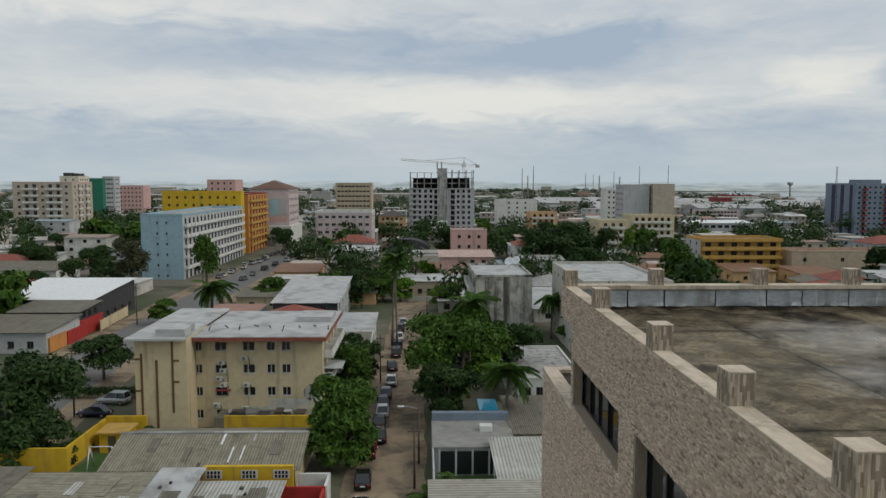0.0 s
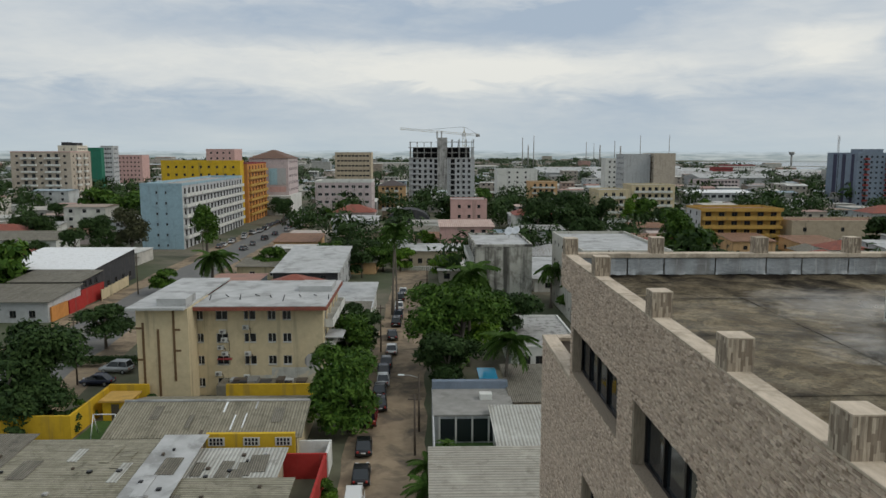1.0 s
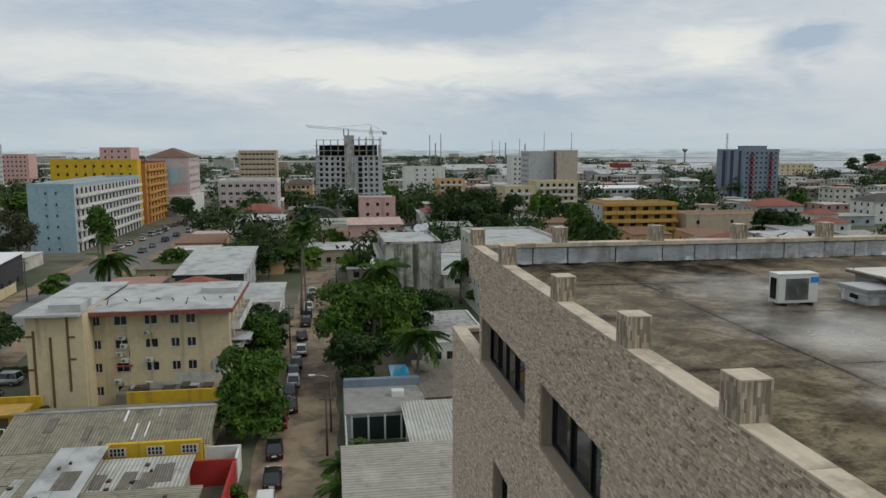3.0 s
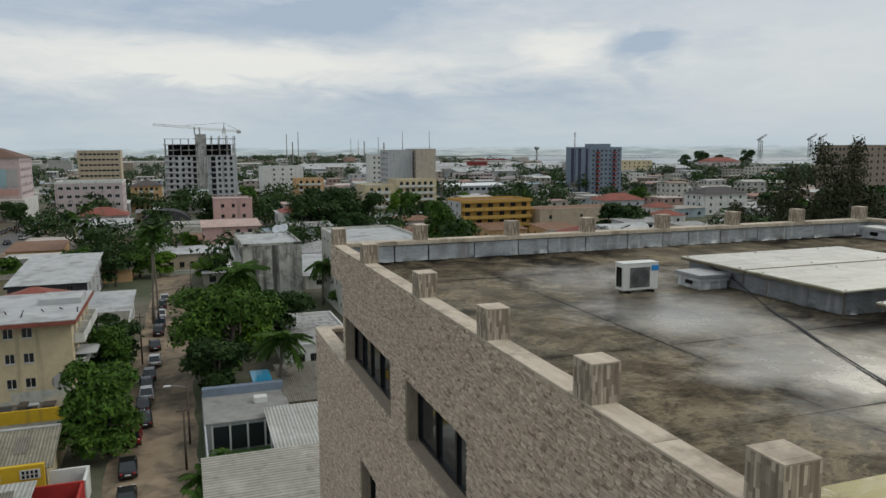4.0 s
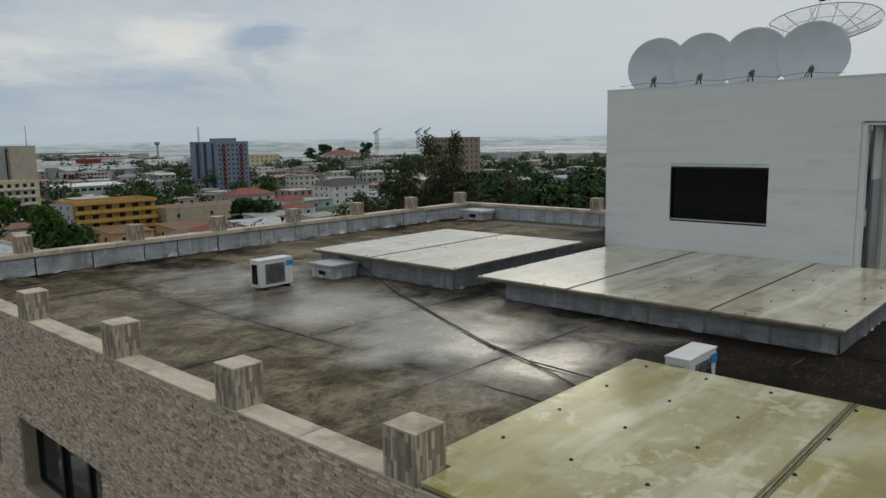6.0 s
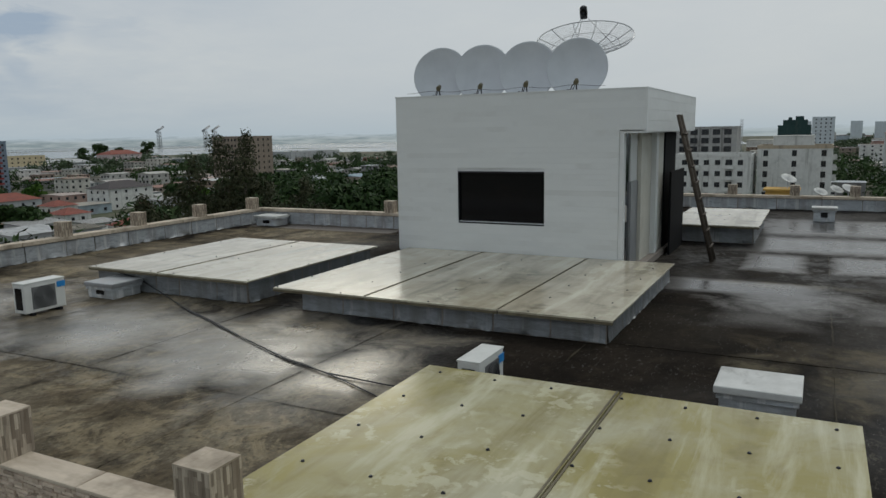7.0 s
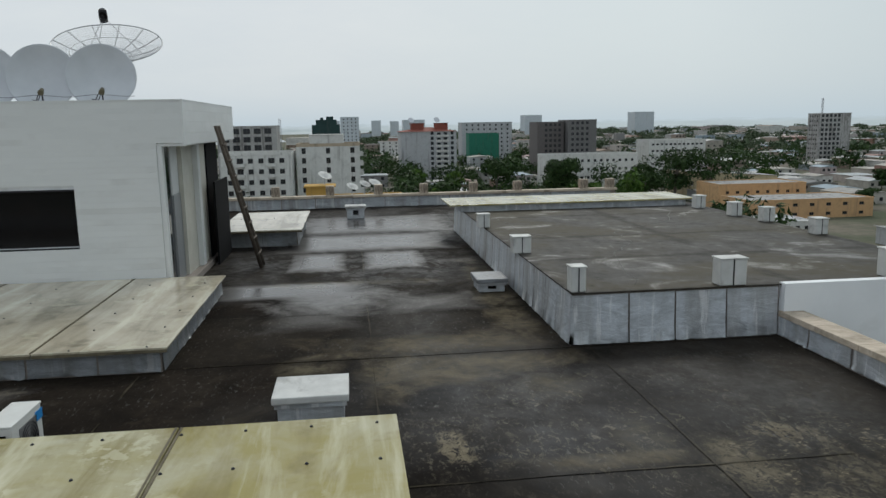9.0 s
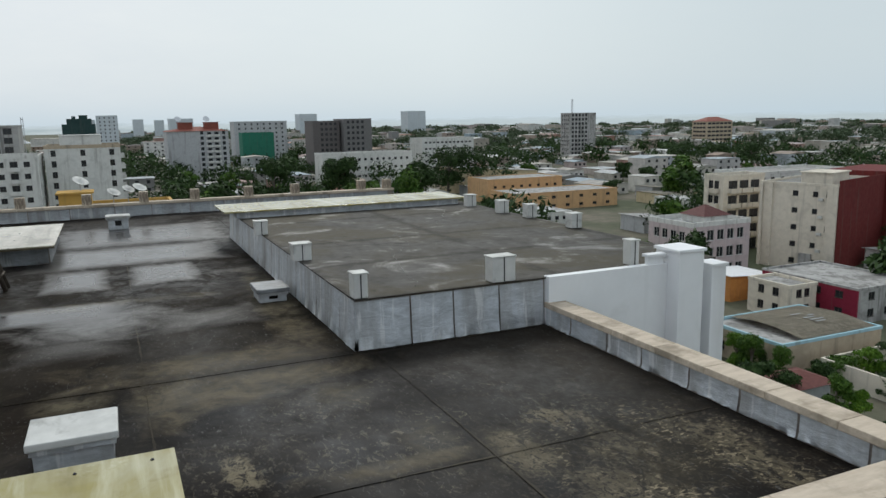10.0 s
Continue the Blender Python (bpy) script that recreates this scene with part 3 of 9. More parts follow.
def tube(bm, pts, radii, seg=8, cap=True, mat=0):
    """Adds a tube through points; radii one number or one a point."""
    if not isinstance(radii, (list, tuple)):
        radii = [radii] * len(pts)
    pts, rings = [Vector(p) for p in pts], []
    for i, p in enumerate(pts):
        d = (pts[min(i + 1, len(pts) - 1)] - pts[max(i - 1, 0)]).normalized()
        side = d.cross(Vector((0, 0, 1)))
        side = side.normalized() if side.length > 1e-3 else Vector((1, 0, 0))
        upv = side.cross(d)
        rings.append([bm.verts.new(p + radii[i] * (math.cos(a) * side + math.sin(a) * upv)) for a in (2 * math.pi * k / seg for k in range(seg))])
    for r0, r1 in zip(rings, rings[1:]):
        for k in range(seg):
            f = bm.faces.new((r0[k], r0[(k + 1) % seg], r1[(k + 1) % seg], r1[k]))
            f.smooth, f.material_index = True, mat
    if cap:
        for r in (rings[0], list(reversed(rings[-1]))):
            bm.faces.new(list(reversed(r))).material_index = mat
    return bm


def mesh(name, bm, *mats):
    bmesh.ops.recalc_face_normals(bm, faces=bm.faces[:])
    me = bpy.data.meshes.new(name)
    bm.to_mesh(me)
    bm.free()
    for m in mats:
        me.materials.append(m)
    return me


def part(name, bm, material, parent, label="", at=None):
    """Links a bmesh (or a ready mesh) as one mesh object under a thing or a part."""
    me = bm if isinstance(bm, bpy.types.Mesh) else mesh(name, bm, *(material if isinstance(material, tuple) else (material,)))
    ob = new(name, me)
    ob.parent = parent
    if at is not None:
        ob.matrix_basis = at if isinstance(at, Matrix) else Matrix.Translation(at)
    return tagged(ob, label) if label else ob


def thing(name, label, category, at=(0, 0, 0), turn=0, group="", kind=""):
    ob = new(name)
    ob.empty_display_size = 0.2
    ob.matrix_basis = pose(*at, 0, 0, turn)
    return tagged(ob, label, category, group, kind)


def structure(name, bm, material, label=""):
    ob = new(name, mesh(name, bm, *(material if isinstance(material, tuple) else (material,))))
    return tagged(ob, label, kind="structure")


rng = random.Random(7)
ROOF = 28.3
PX = 3.0            # outer face of the stone facade

# ---------------------------------------------------------------- the near building: body, deck, facade
# lower storeys, set a little inside the cladding
bm = boxes((3.75, -6.1, 0, 18.2, 14.35, 28.0), (18.2, -9.9, 0, 26.9, 9.6, 28.0), (9.4, -9.2, 0, 18.2, -6.1, 28.0), (3.75, 14.35, 0, 18.2, 17.6, 25.9), (3.2, 14.6, 28.0, 18.2, 15.5, 28.05))
structure("building_body", bm, M_MORTAR, "grey rendered concrete body of a tall building")

deck = structure("floor", boxes((3.2, -6.1, 28.002, 18.2, 15.5, 28.262), (18.2, -9.9, 28.002, 26.9, 9.6, 28.262)), M_MORTAR, "flat concrete roof deck under wet bitumen coating")
xs, ys = SLAB_X, SLAB_Y
for i in range(len(xs) - 1):
    for j in range(len(ys) - 1):
        if xs[i] > 17 and ys[j + 1] > 10.5 and i > 4:
            continue
        if xs[i] >= 17.3 and ys[j] < -3.4:
            continue
        g = 0.001
        dz = rng.uniform(-0.003, 0.003)
        x1 = 18.2 if (xs[i] == 17.3 and ys[j] > 9.6) else xs[i + 1]
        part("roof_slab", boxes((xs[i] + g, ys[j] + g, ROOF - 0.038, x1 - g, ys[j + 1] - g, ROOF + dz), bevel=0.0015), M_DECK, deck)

for x0, x1 in ((20.56, 23.7), (23.7, 26.9)):
    for y0, y1 in ((-9.9, -6.6), (-6.6, -3.28)):
        part("roof_slab", boxes((x0 + 0.006, y0 + 0.006, ROOF - 0.038, x1 - 0.006, y1 - 0.006, ROOF + 0.002), bevel=0.006), M_DECK, deck)
# ragged bitumen bands over the slab joints
tape_r = random.Random(14)
for k, (ax, at_, a0, a1) in enumerate([("y", v, -5.85, 15.5) for v in xs[1:5]] + [("x", v, 3.25, 18.2) for v in ys[1:8]] + [("y", 17.3, -3.1, 9.6), ("y", 20.5, -3.1, 9.6), ("x", -0.42, 18.2, 26.8)]):
    bm, rows_ = bmesh.new(), []
    n = int((a1 - a0) / 0.18)
    for i in range(n + 1):
        s = a0 + (a1 - a0) * i / n
        wob = 0.012 * noise.noise((s * 0.7, k * 3.1, 0))
        l, r_ = wob - 0.003 - 0.016 * tape_r.random(), wob + 0.003 + 0.016 * tape_r.random()
        rows_.append([bm.verts.new((at_ + q, s, ROOF + 0.0055) if ax == "y" else (s, at_ + q, ROOF + 0.007)) for q in (l, r_)])
    for p_, q_ in zip(rows_, rows_[1:]):
        if noise.noise((0, at_ * 0.37 + p_[0].co.x * 0.8, p_[0].co.y * 0.8)) > (0.02 if p_[0].co.y > 1 else -0.45):
            bm.faces.new((p_[0], p_[1], q_[1], q_[0]))
    part("joint_band", bm, M_TAPE, deck, "ragged dark bitumen band")

# facade with window openings: strips between the openings
WINS = [(10.97, 14.45, 26.50, 27.43), (7.62, 10.16, 26.43, 27.39), (12.05, 13.3, 23.75, 24.88), (8.2, 10.2, 23.7, 24.85)]


def facade_rects(y0, y1, z0, z1, holes):
    """Splits a wall rectangle into bricks of wall that leave the holes free."""
    yc = sorted({y0, y1, *(v for h in holes for v in h[:2] if y0 < v < y1)})
    zc = sorted({z0, z1, *(v for h in holes for v in h[2:] if z0 < v < z1)})
    for a, b in zip(yc, yc[1:]):
        for c, d in zip(zc, zc[1:]):
            if not any(h[0] <= (a + b) / 2 <= h[1] and h[2] <= (c + d) / 2 <= h[3] for h in holes):
                yield a, b, c, d


bm = bmesh.new()
for a, b, c, d in facade_rects(-6.6, 14.6, 0.0, 28.73, WINS):
    bx(bm, PX + 0.015, a, c, PX + 0.2, b, d)
bx(bm, PX + 0.2, 14.35, 25.9, 18.2, 14.6, 28.05)
bx(bm, PX + 0.015, 14.6, 28.05, PX + 0.2, 15.76, 28.73)
bx(bm, PX + 0.2, 15.5, 28.05, 18.45, 15.75, 28.66)
bx(bm, PX + 0.015, 14.6, 0.0, PX + 0.25, 18.05, 26.26)
bx(bm, PX + 0.25, 17.8, 0.0, 18.2, 18.05, 26.26)
wall_west = structure("wall_west", bm, M_MORTAR, "facade clad in grey-brown split ledger stone")


def ledger(y0, y1, z0, z1, holes, r, rows_h=0.034, wide=(0.05, 0.165)):
    """Stones of one facade stretch: (y, z, length, height, depth)."""
    z = z0
    while z < z1 - 0.01:
        h = min(rows_h * r.uniform(0.75, 1.25), z1 - z)
        cut = sorted((a, b) for a, b, c, d in holes if c - 0.012 < z + h / 2 < d + 0.005)
        ends = [y0] + [e for ab in cut for e in ab] + [y1]
        for s0, s1 in zip(ends[::2], ends[1::2]):
            y = s0
            while y < s1 - 0.004:
                w = min(r.uniform(*wide), s1 - y)
                if s1 - y - w < 0.03:
                    w = s1 - y
                yield y, z, w, h, r.uniform(0.004, 0.022)
                y += w
        z += h


r1 = random.Random(3)
quad_v, quad_f = [], []


def stone_quads(verts, faces, y, z, w, h, d, x=PX):
    g = 0.0016
    k = len(verts)
    x0 = x + 0.015
    verts += [(x0, y + g, z + g), (x0, y + w - g, z + g), (x0, y + w - g, z + h - g), (x0, y + g, z + h - g)]
    e = 0.0025
    verts += [(x0 - d, y + g + e, z + g + e), (x0 - d, y + w - g - e, z + g + e), (x0 - d, y + w - g - e, z + h - g - e), (x0 - d, y + g + e, z + h - g - e)]
    faces += [(k + 7, k + 6, k + 5, k + 4), (k + 4, k + 5, k + 1, k), (k + 5, k + 6, k + 2, k + 1), (k + 6, k + 7, k + 3, k + 2), (k + 7, k + 4, k, k + 3)]


picked = []
for s in ledger(-6.6, 1.5, 21.6, 28.73, [], r1, 0.07, (0.2, 0.4)):
    stone_quads(quad_v, quad_f, *s)
for s in ledger(1.5, 14.6, 21.6, 25.4, WINS, r1):
    stone_quads(quad_v, quad_f, *s)
for s in ledger(1.5, 14.6, 25.4, 28.73, WINS, r1, 0.026, (0.04, 0.12)):
    if s[0] > 2.2 and s[0] < 3.3 and s[1] > 27.75 and len(picked) < 290:
        picked.append(s)
    else:
        stone_quads(quad_v, quad_f, *s)
for s in ledger(14.6, 15.76, 28.05, 28.73, [], r1):
    stone_quads(quad_v, quad_f, *s)
for s in ledger(14.6, 18.05, 21.6, 26.27, [], r1):
    stone_quads(quad_v, quad_f, *s)
me = bpy.data.meshes.new("stone_cladding")
me.from_pydata(quad_v, [], quad_f)
me.materials.append(M_STONE)
ob = part("stone_cladding", me, None, wall_west, "split stone strips in uneven courses")
tagged(ob, kind="stuff")

# window reveals, frames, panes of the facade
for n, (a, b, c, d) in enumerate(WINS):
    win = tagged(new("window_%d" % (n + 1)), "ribbon window with tinted glass in black aluminium frames", kind="structure")
    bm = boxes((PX + 0.004, a + 0.002, c - 0.02, PX + 0.30, b - 0.052, c + 0.012), (PX + 0.02, b - 0.05, c, PX + 0.30, b, d))
    part("reveal", bm, M_TRAV, win, "stone-lined window reveal")
    fr = bmesh.new()
    bx(fr, PX + 0.20, a, c, PX + 0.26, b - 0.05, c + 0.06)
    bx(fr, PX + 0.20, a, d - 0.06, PX + 0.26, b - 0.05, d)
    cnt = max(2, round((b - a) / 0.75))
    for k in range(cnt + 1):
        yk = a + (b - 0.1 - a) * k / cnt
        wdt = 0.07 if k % 2 else 0.05
        bx(fr, PX + 0.19, yk, c + 0.06, PX + 0.26, yk + wdt, d - 0.06)
    part("window_frame", fr, M_DARKMETAL, win)
    for k in range(cnt):
        y0, y1 = a + (b - 0.1 - a) * k / cnt + 0.07, a + (b - 0.1 - a) * (k + 1) / cnt
        part("pane", boxes((PX + 0.225 + 0.012 * (k % 2), y0, c + 0.06, PX + 0.235 + 0.012 * (k % 2), y1, d - 0.06)), M_TINT, win)

# ---------------------------------------------------------------- parapets, copings, flashings


def coping(parent, x0, y0, x1, y1, z, count, thick=0.09):
    """A row of coping stones along the longer side."""
    along_y = (y1 - y0) > (x1 - x0)
    for k in range(count):
        a, b = k / count, (k + 1) / count
        if along_y:
            r = (x0, y0 + (y1 - y0) * a + 0.003, z - thick, x1, y0 + (y1 - y0) * b - 0.003, z)
        else:
            r = (x0 + (x1 - x0) * a + 0.003, y0, z - thick, x0 + (x1 - x0) * b - 0.003, y1, z)
        part("coping_stone", boxes(r, bevel=0.008), M_COPE, parent)


def flashing(parent, p0, p1, z0, z1, n, out, r, mat=None, flare=0.0):
    """Foil sheets lapped along an upstand from p0 to p1; out: the way they face."""
    p0, p1, o = Vector(p0), Vector(p1), Vector(out)
    d = (p1 - p0)
    cuts = [0] + [(k + r.uniform(-0.12, 0.12)) / n for k in range(1, n)] + [1]
    for a, b in zip(cuts, cuts[1:]):
        bm = bmesh.new()
        gap = r.uniform(0.008, 0.016)
        s, e = p0 + d * a + d.normalized() * gap, p0 + d * b - d.normalized() * gap
        steps = 12
        # torn toe of the sheet, lapped a little way out on to the deck
        toe = []
        for k in range(steps + 1):
            q = s.lerp(e, k / steps) + o * (flare + r.choice((0.018, 0.02, 0.022, 0.024, 0.028, 0.04)))
            toe.append(bm.verts.new((q.x + r.uniform(-0.02, 0.02) * abs(o.y), q.y + r.uniform(-0.02, 0.02) * abs(o.x), z0 + r.uniform(0.008, 0.03))))
        rows = [toe]
        for zi in range(4):
            z = z0 + (z1 - z0) * zi / 3
            row = []
            for k in range(steps + 1):
                q = s.lerp(e, k / steps) + o * (0.008 + r.uniform(0, 0.010) + (0.012 if zi == 0 else 0) + flare * (1 - zi / 3))
                row.append(bm.verts.new((q.x, q.y, z + (r.uniform(0.022, 0.04) if zi == 0 else 0))))
            rows.append(row)
        for ra, rb in zip(rows, rows[1:]):
            for k in range(steps):
                f = bm.faces.new((ra[k], ra[k + 1], rb[k + 1], rb[k]))
                f.smooth = ra is not toe
        part("flashing_sheet", bm, mat or M_FOIL, parent)


rp = random.Random(11)
par = structure("parapet_west", boxes((PX + 0.202, -6.6, 28.262, PX + 0.24, 15.75, 28.73)), M_MORTAR, "low roof parapet with pale stone coping")
coping(par, PX + 0.0, -0.6, PX + 0.245, 15.78, 28.76, 14, 0.028)
coping(par, PX + 0.18, -6.63, PX + 0.55, -0.6, 28.76, 5, 0.06)
part("upstand", boxes((PX + 0.24, -6.6, 28.27, PX + 0.52, -0.6, 28.698)), M_MORTAR, par)
flashing(par, (PX + 0.52, -6.0), (PX + 0.52, -0.62), 28.30, 28.66, 6, (1, 0), rp, M_FOILP)
flashing(par, (PX + 0.24, 3.2), (PX + 0.24, 15.5), 28.30, 28.66, 13, (1, 0), rp, M_FOILP)
par = structure("parapet_north", boxes((PX + 0.24, 15.5, 28.262, 18.42, 15.72, 28.665)), M_MORTAR, "low roof parapet with pale stone coping and foil flashing")
coping(par, PX + 0.249, 15.46, 18.45, 15.78, 28.76, 13)
flashing(par, (PX + 0.26, 15.5), (18.2, 15.5), 28.29, 28.655, 15, (0, -1), rp, M_FOILP)
par = structure("parapet_east", boxes((18.2, 9.6, 28.0, 18.42, 15.5, 28.665), (18.42, 9.6, 28.0, 27.1, 9.82, 28.73), (26.9, -10.1, 28.0, 27.1, 9.6, 28.665)), M_MORTAR, "low roof parapet with pale stone coping")
coping(par, 18.16, 9.55, 18.47, 15.458, 28.76, 5)
coping(par, 26.84, -10.15, 27.16, 9.58, 28.76, 14)
flashing(par, (18.2, 9.6), (18.2, 15.48), 28.29, 28.655, 6, (-1, 0), rp, M_FOILP)
flashing(par, (26.9, -9.9), (26.9, 9.5), 28.29, 28.655, 16, (-1, 0), rp, M_FOILP)


par = structure("parapet_south", boxes((PX + 0.24, -6.29, 28.0, 9.30, -6.02, 28.562)), M_MORTAR, "low roof parapet with pale stone coping and foil flashing")
for k in range(7):
    part("coping_stone", boxes((PX + 0.56 + 0.82 * k, -6.31, 28.563, PX + 0.554 + 0.82 * (k + 1), -5.98, 28.645), bevel=0.01), M_COPE, par)
flashing(par, (PX + 0.26, -6.02), (9.3, -6.02), 28.29, 28.56, 8, (0, 1), rp)
# lower terrace at the north end
par = structure("terrace_parapet", boxes((PX + 0.02, 15.78, 26.26, PX + 0.24, 18.05, 26.265), (PX + 0.25, 14.6, 25.9, 18.2, 17.8, 25.95)), M_MORTAR, "lower terrace wall with pale stone coping")
coping(par, PX - 0.005, 14.62, PX + 0.34, 18.08, 26.355, 3)
coping(par, PX + 0.345, 17.75, 18.2, 18.08, 26.355, 8)

# clad posts on the parapet
POST_W, POST_D, POST_T = 0.29, 0.27, 29.10


def build_post(at):
    post = thing("parapet_post", "square parapet post clad in veined travertine strips", "post", at, group="parapet posts")
    w, d, h = POST_W / 2, POST_D / 2, POST_T - 28.76
    part("core", boxes((-d + 0.012, -w + 0.012, 0, d - 0.012, w - 0.012, h - 0.012)), M_MORTAR, post)
    for side in range(4):
        bm = bmesh.new()
        r = random.Random(side)
        half = w if side % 2 == 0 else d
        s = -half
        while s < half - 0.004:
            wd = min(r.uniform(0.018, 0.04), half - s)
            z = 0.0
            while z < h - 0.013:
                ln = min(r.uniform(0.05, 0.19), h - 0.012 - z)
                t = 0.012 + r.uniform(-0.0015, 0.0015)
                bx(bm, -t, s + 0.0006, z + 0.0005, 0.0, s + wd - 0.0006, z + ln - 0.0005)
                z += ln
            s += wd
        turn = Matrix.Rotation(math.pi / 2 * side, 4, "Z") @ Matrix.Translation((-(d if side % 2 == 0 else w) + 0.012, 0, 0))
        part("cladding", bm, M_TRAV, post, at=turn)
    bm = bmesh.new()
    r = random.Random(9)
    y = -w
    while y < w - 0.004:
        wd = min(r.uniform(0.04, 0.07), w - y)
        bx(bm, -d, y + 0.0006, h - 0.012, d, y + wd - 0.0006, h + r.uniform(-0.0006, 0.0006))
        y += wd
    part("top_tile", bm, M_COPE, post)
    return post


first = build_post((PX + 0.135, 3.03, 28.76))
for y in (5.02, 7.15, 9.55, 12.78, 15.50):
    copy_thing(first, pose(PX + 0.135, y, 28.76))
for x in (5.0, 7.24, 9.25, 11.40, 13.57, 15.72, 17.95):
    copy_thing(first, pose(x, 15.62, 28.76))
copy_thing(first, pose(18.31, 10.8, 28.76))
for y in (4.4, 2.45, 0.53, -1.21, -2.86, -4.69, -6.35, -8.88, -9.9):
    copy_thing(first, pose(27.0, y, 28.76))
stone_mesh = {}
for s in picked:
    vv, ff = [], []
    key = (round(s[2] / 0.02), round(s[3] / 0.004))
    if key not in stone_mesh:
        stone_quads(vv, ff, 0, 0, key[0] * 0.02, key[1] * 0.004, 0.014, 0.0)
        mm = bpy.data.meshes.new("stone")
        mm.from_pydata(vv, [], ff)
        mm.materials.append(M_STONE)
        stone_mesh[key] = mm
    k = Matrix.Translation((PX + s[4] * 0.4 - 0.006, s[0], s[1])) @ Matrix.Diagonal((1, s[2] / (key[0] * 0.02), s[3] / (key[1] * 0.004), 1))
    part("stone", stone_mesh[key], None, wall_west, at=k)

# ---------------------------------------------------------------- raised block at the far end
UB = 29.0
block = structure("raised_roof", boxes((9.36, -9.2, 28.0, 20.5, -3.10, UB - 0.012)), M_MORTAR, "raised roof block with grey screed top")
part("screed", boxes((9.31, -9.18, UB - 0.011, 20.5, -3.06, UB + 0.012), bevel=0.01), M_DECK2, block, "grey cement screed with hairline cracks")
part("edge_kerb", boxes((9.36, -9.36, 0.0, 20.5, -9.2, UB + 0.004)), M_DECK2, block, "rough grey roof edge")
flashing(block, (9.36, -3.045), (9.36, -6.0), 28.28, UB - 0.03, 4, (-1, 0), rp, flare=0.032)
flashing(block, (20.5, -3.10), (9.315, -3.10), 28.28, UB - 0.03, 16, (0, 1), rp, flare=0.032)
structure("wall_white", boxes((9.22, -8.9, 0.0, 9.36, -6.02, UB + 0.03)), M_LIMEWALL, "white painted side wall with grey run-off")
for k, (x0, y0, x1, y1, zt) in enumerate(((8.95, -8.72, 9.5, -8.22, 29.28), (9.24, -8.16, 9.34, -7.86, 29.2), (8.95, -9.2, 9.3, -8.9, 29.0))):
    pier = thing("wall_pier", "white painted masonry pier with a capping slab", "pier", ((x0 + x1) / 2, (y0 + y1) / 2, 0.0), group="white wall piers")
    hx, hy = (x1 - x0) / 2, (y1 - y0) / 2
    part("shaft", boxes((-hx, -hy, 0, hx, hy, zt - 0.05), bevel=0.015), M_LIMEWALL, pier)
    part("cap", boxes((-hx - 0.03, -hy - 0.03, zt - 0.05, hx + 0.03, hy + 0.03, zt), bevel=0.012), M_LIMEWALL, pier)


def stub(x, y, h=0.30, w=0.2, d=0.26, label="white-wrapped post stub standing on the roof edge"):
    s = thing("roof_stub", label, "post", (x, y, UB + 0.012), group="wrapped post stubs")
    part("wrap", boxes((-d / 2, -w / 2, 0, d / 2, w / 2, h), bevel=0.02), M_LID, s)
    part("cap", boxes((-d / 2 - 0.012, -w / 2 - 0.012, h, d / 2 + 0.012, w / 2 + 0.012, h + 0.02), bevel=0.006), M_LID, s)
    part("seam", boxes((-d / 2 - 0.006, -0.008, 0.0, -d / 2 + 0.01, 0.008, h)), M_RUBBER, s, "open black seam")
    return s


for x, y, h, w, d in ((9.45, -3.17, 0.33, 0.2, 0.22), (12.52, -3.12, 0.28, 0.32, 0.26), (15.8, -3.05, 0.28, 0.26, 0.24), (9.45, -5.33, 0.36, 0.38, 0.24),
                      (9.5, -7.72, 0.39, 0.17, 0.2), (13.3, -9.2, 0.30, 0.26, 0.26), (15.2, -9.25, 0.30, 0.26, 0.26), (16.3, -9.1, 0.30, 0.26, 0.26), (18.0, -9.05, 0.30, 0.26, 0.26)):
    stub(x, y, h, w, d)
can = thing("skylight_cover", "long low cover with a cream sheet top on foil upstands", "roof cover", (18.85, -5.9, UB + 0.012), group="roof covers")
part("upstand", boxes((-0.2, -3.1, 0, 1.3, 2.9, 0.16)), M_FOIL, can)
part("sheet", boxes((-0.35, -3.3, 0.16, 1.5, 3.22, 0.20), bevel=0.006), M_SHEETY, can, "weathered cream sheet")
crack = bmesh.new()
for pts in ([(9.6, -4.1), (12.0, -4.6), (13.2, -5.4), (14.4, -5.5), (16.0, -7.4), (18.0, -8.2)], [(13.2, -5.4), (13.6, -4.2), (15.0, -3.7), (17.6, -3.6)]):
    line = []
    for a, b in zip(pts, pts[1:]):
        for k in range(6):
            q = Vector(a).lerp(Vector(b), k / 6)
            line.append((q.x + rp.uniform(-0.05, 0.05), q.y + rp.uniform(-0.05, 0.05), UB + 0.013))
    tube(crack, line, 0.003, 4)
part("crack_line", crack, M_RUBBER, block, "dark sealed cracks")

# ---------------------------------------------------------------- roof covers (sheet tops on flashed curbs)


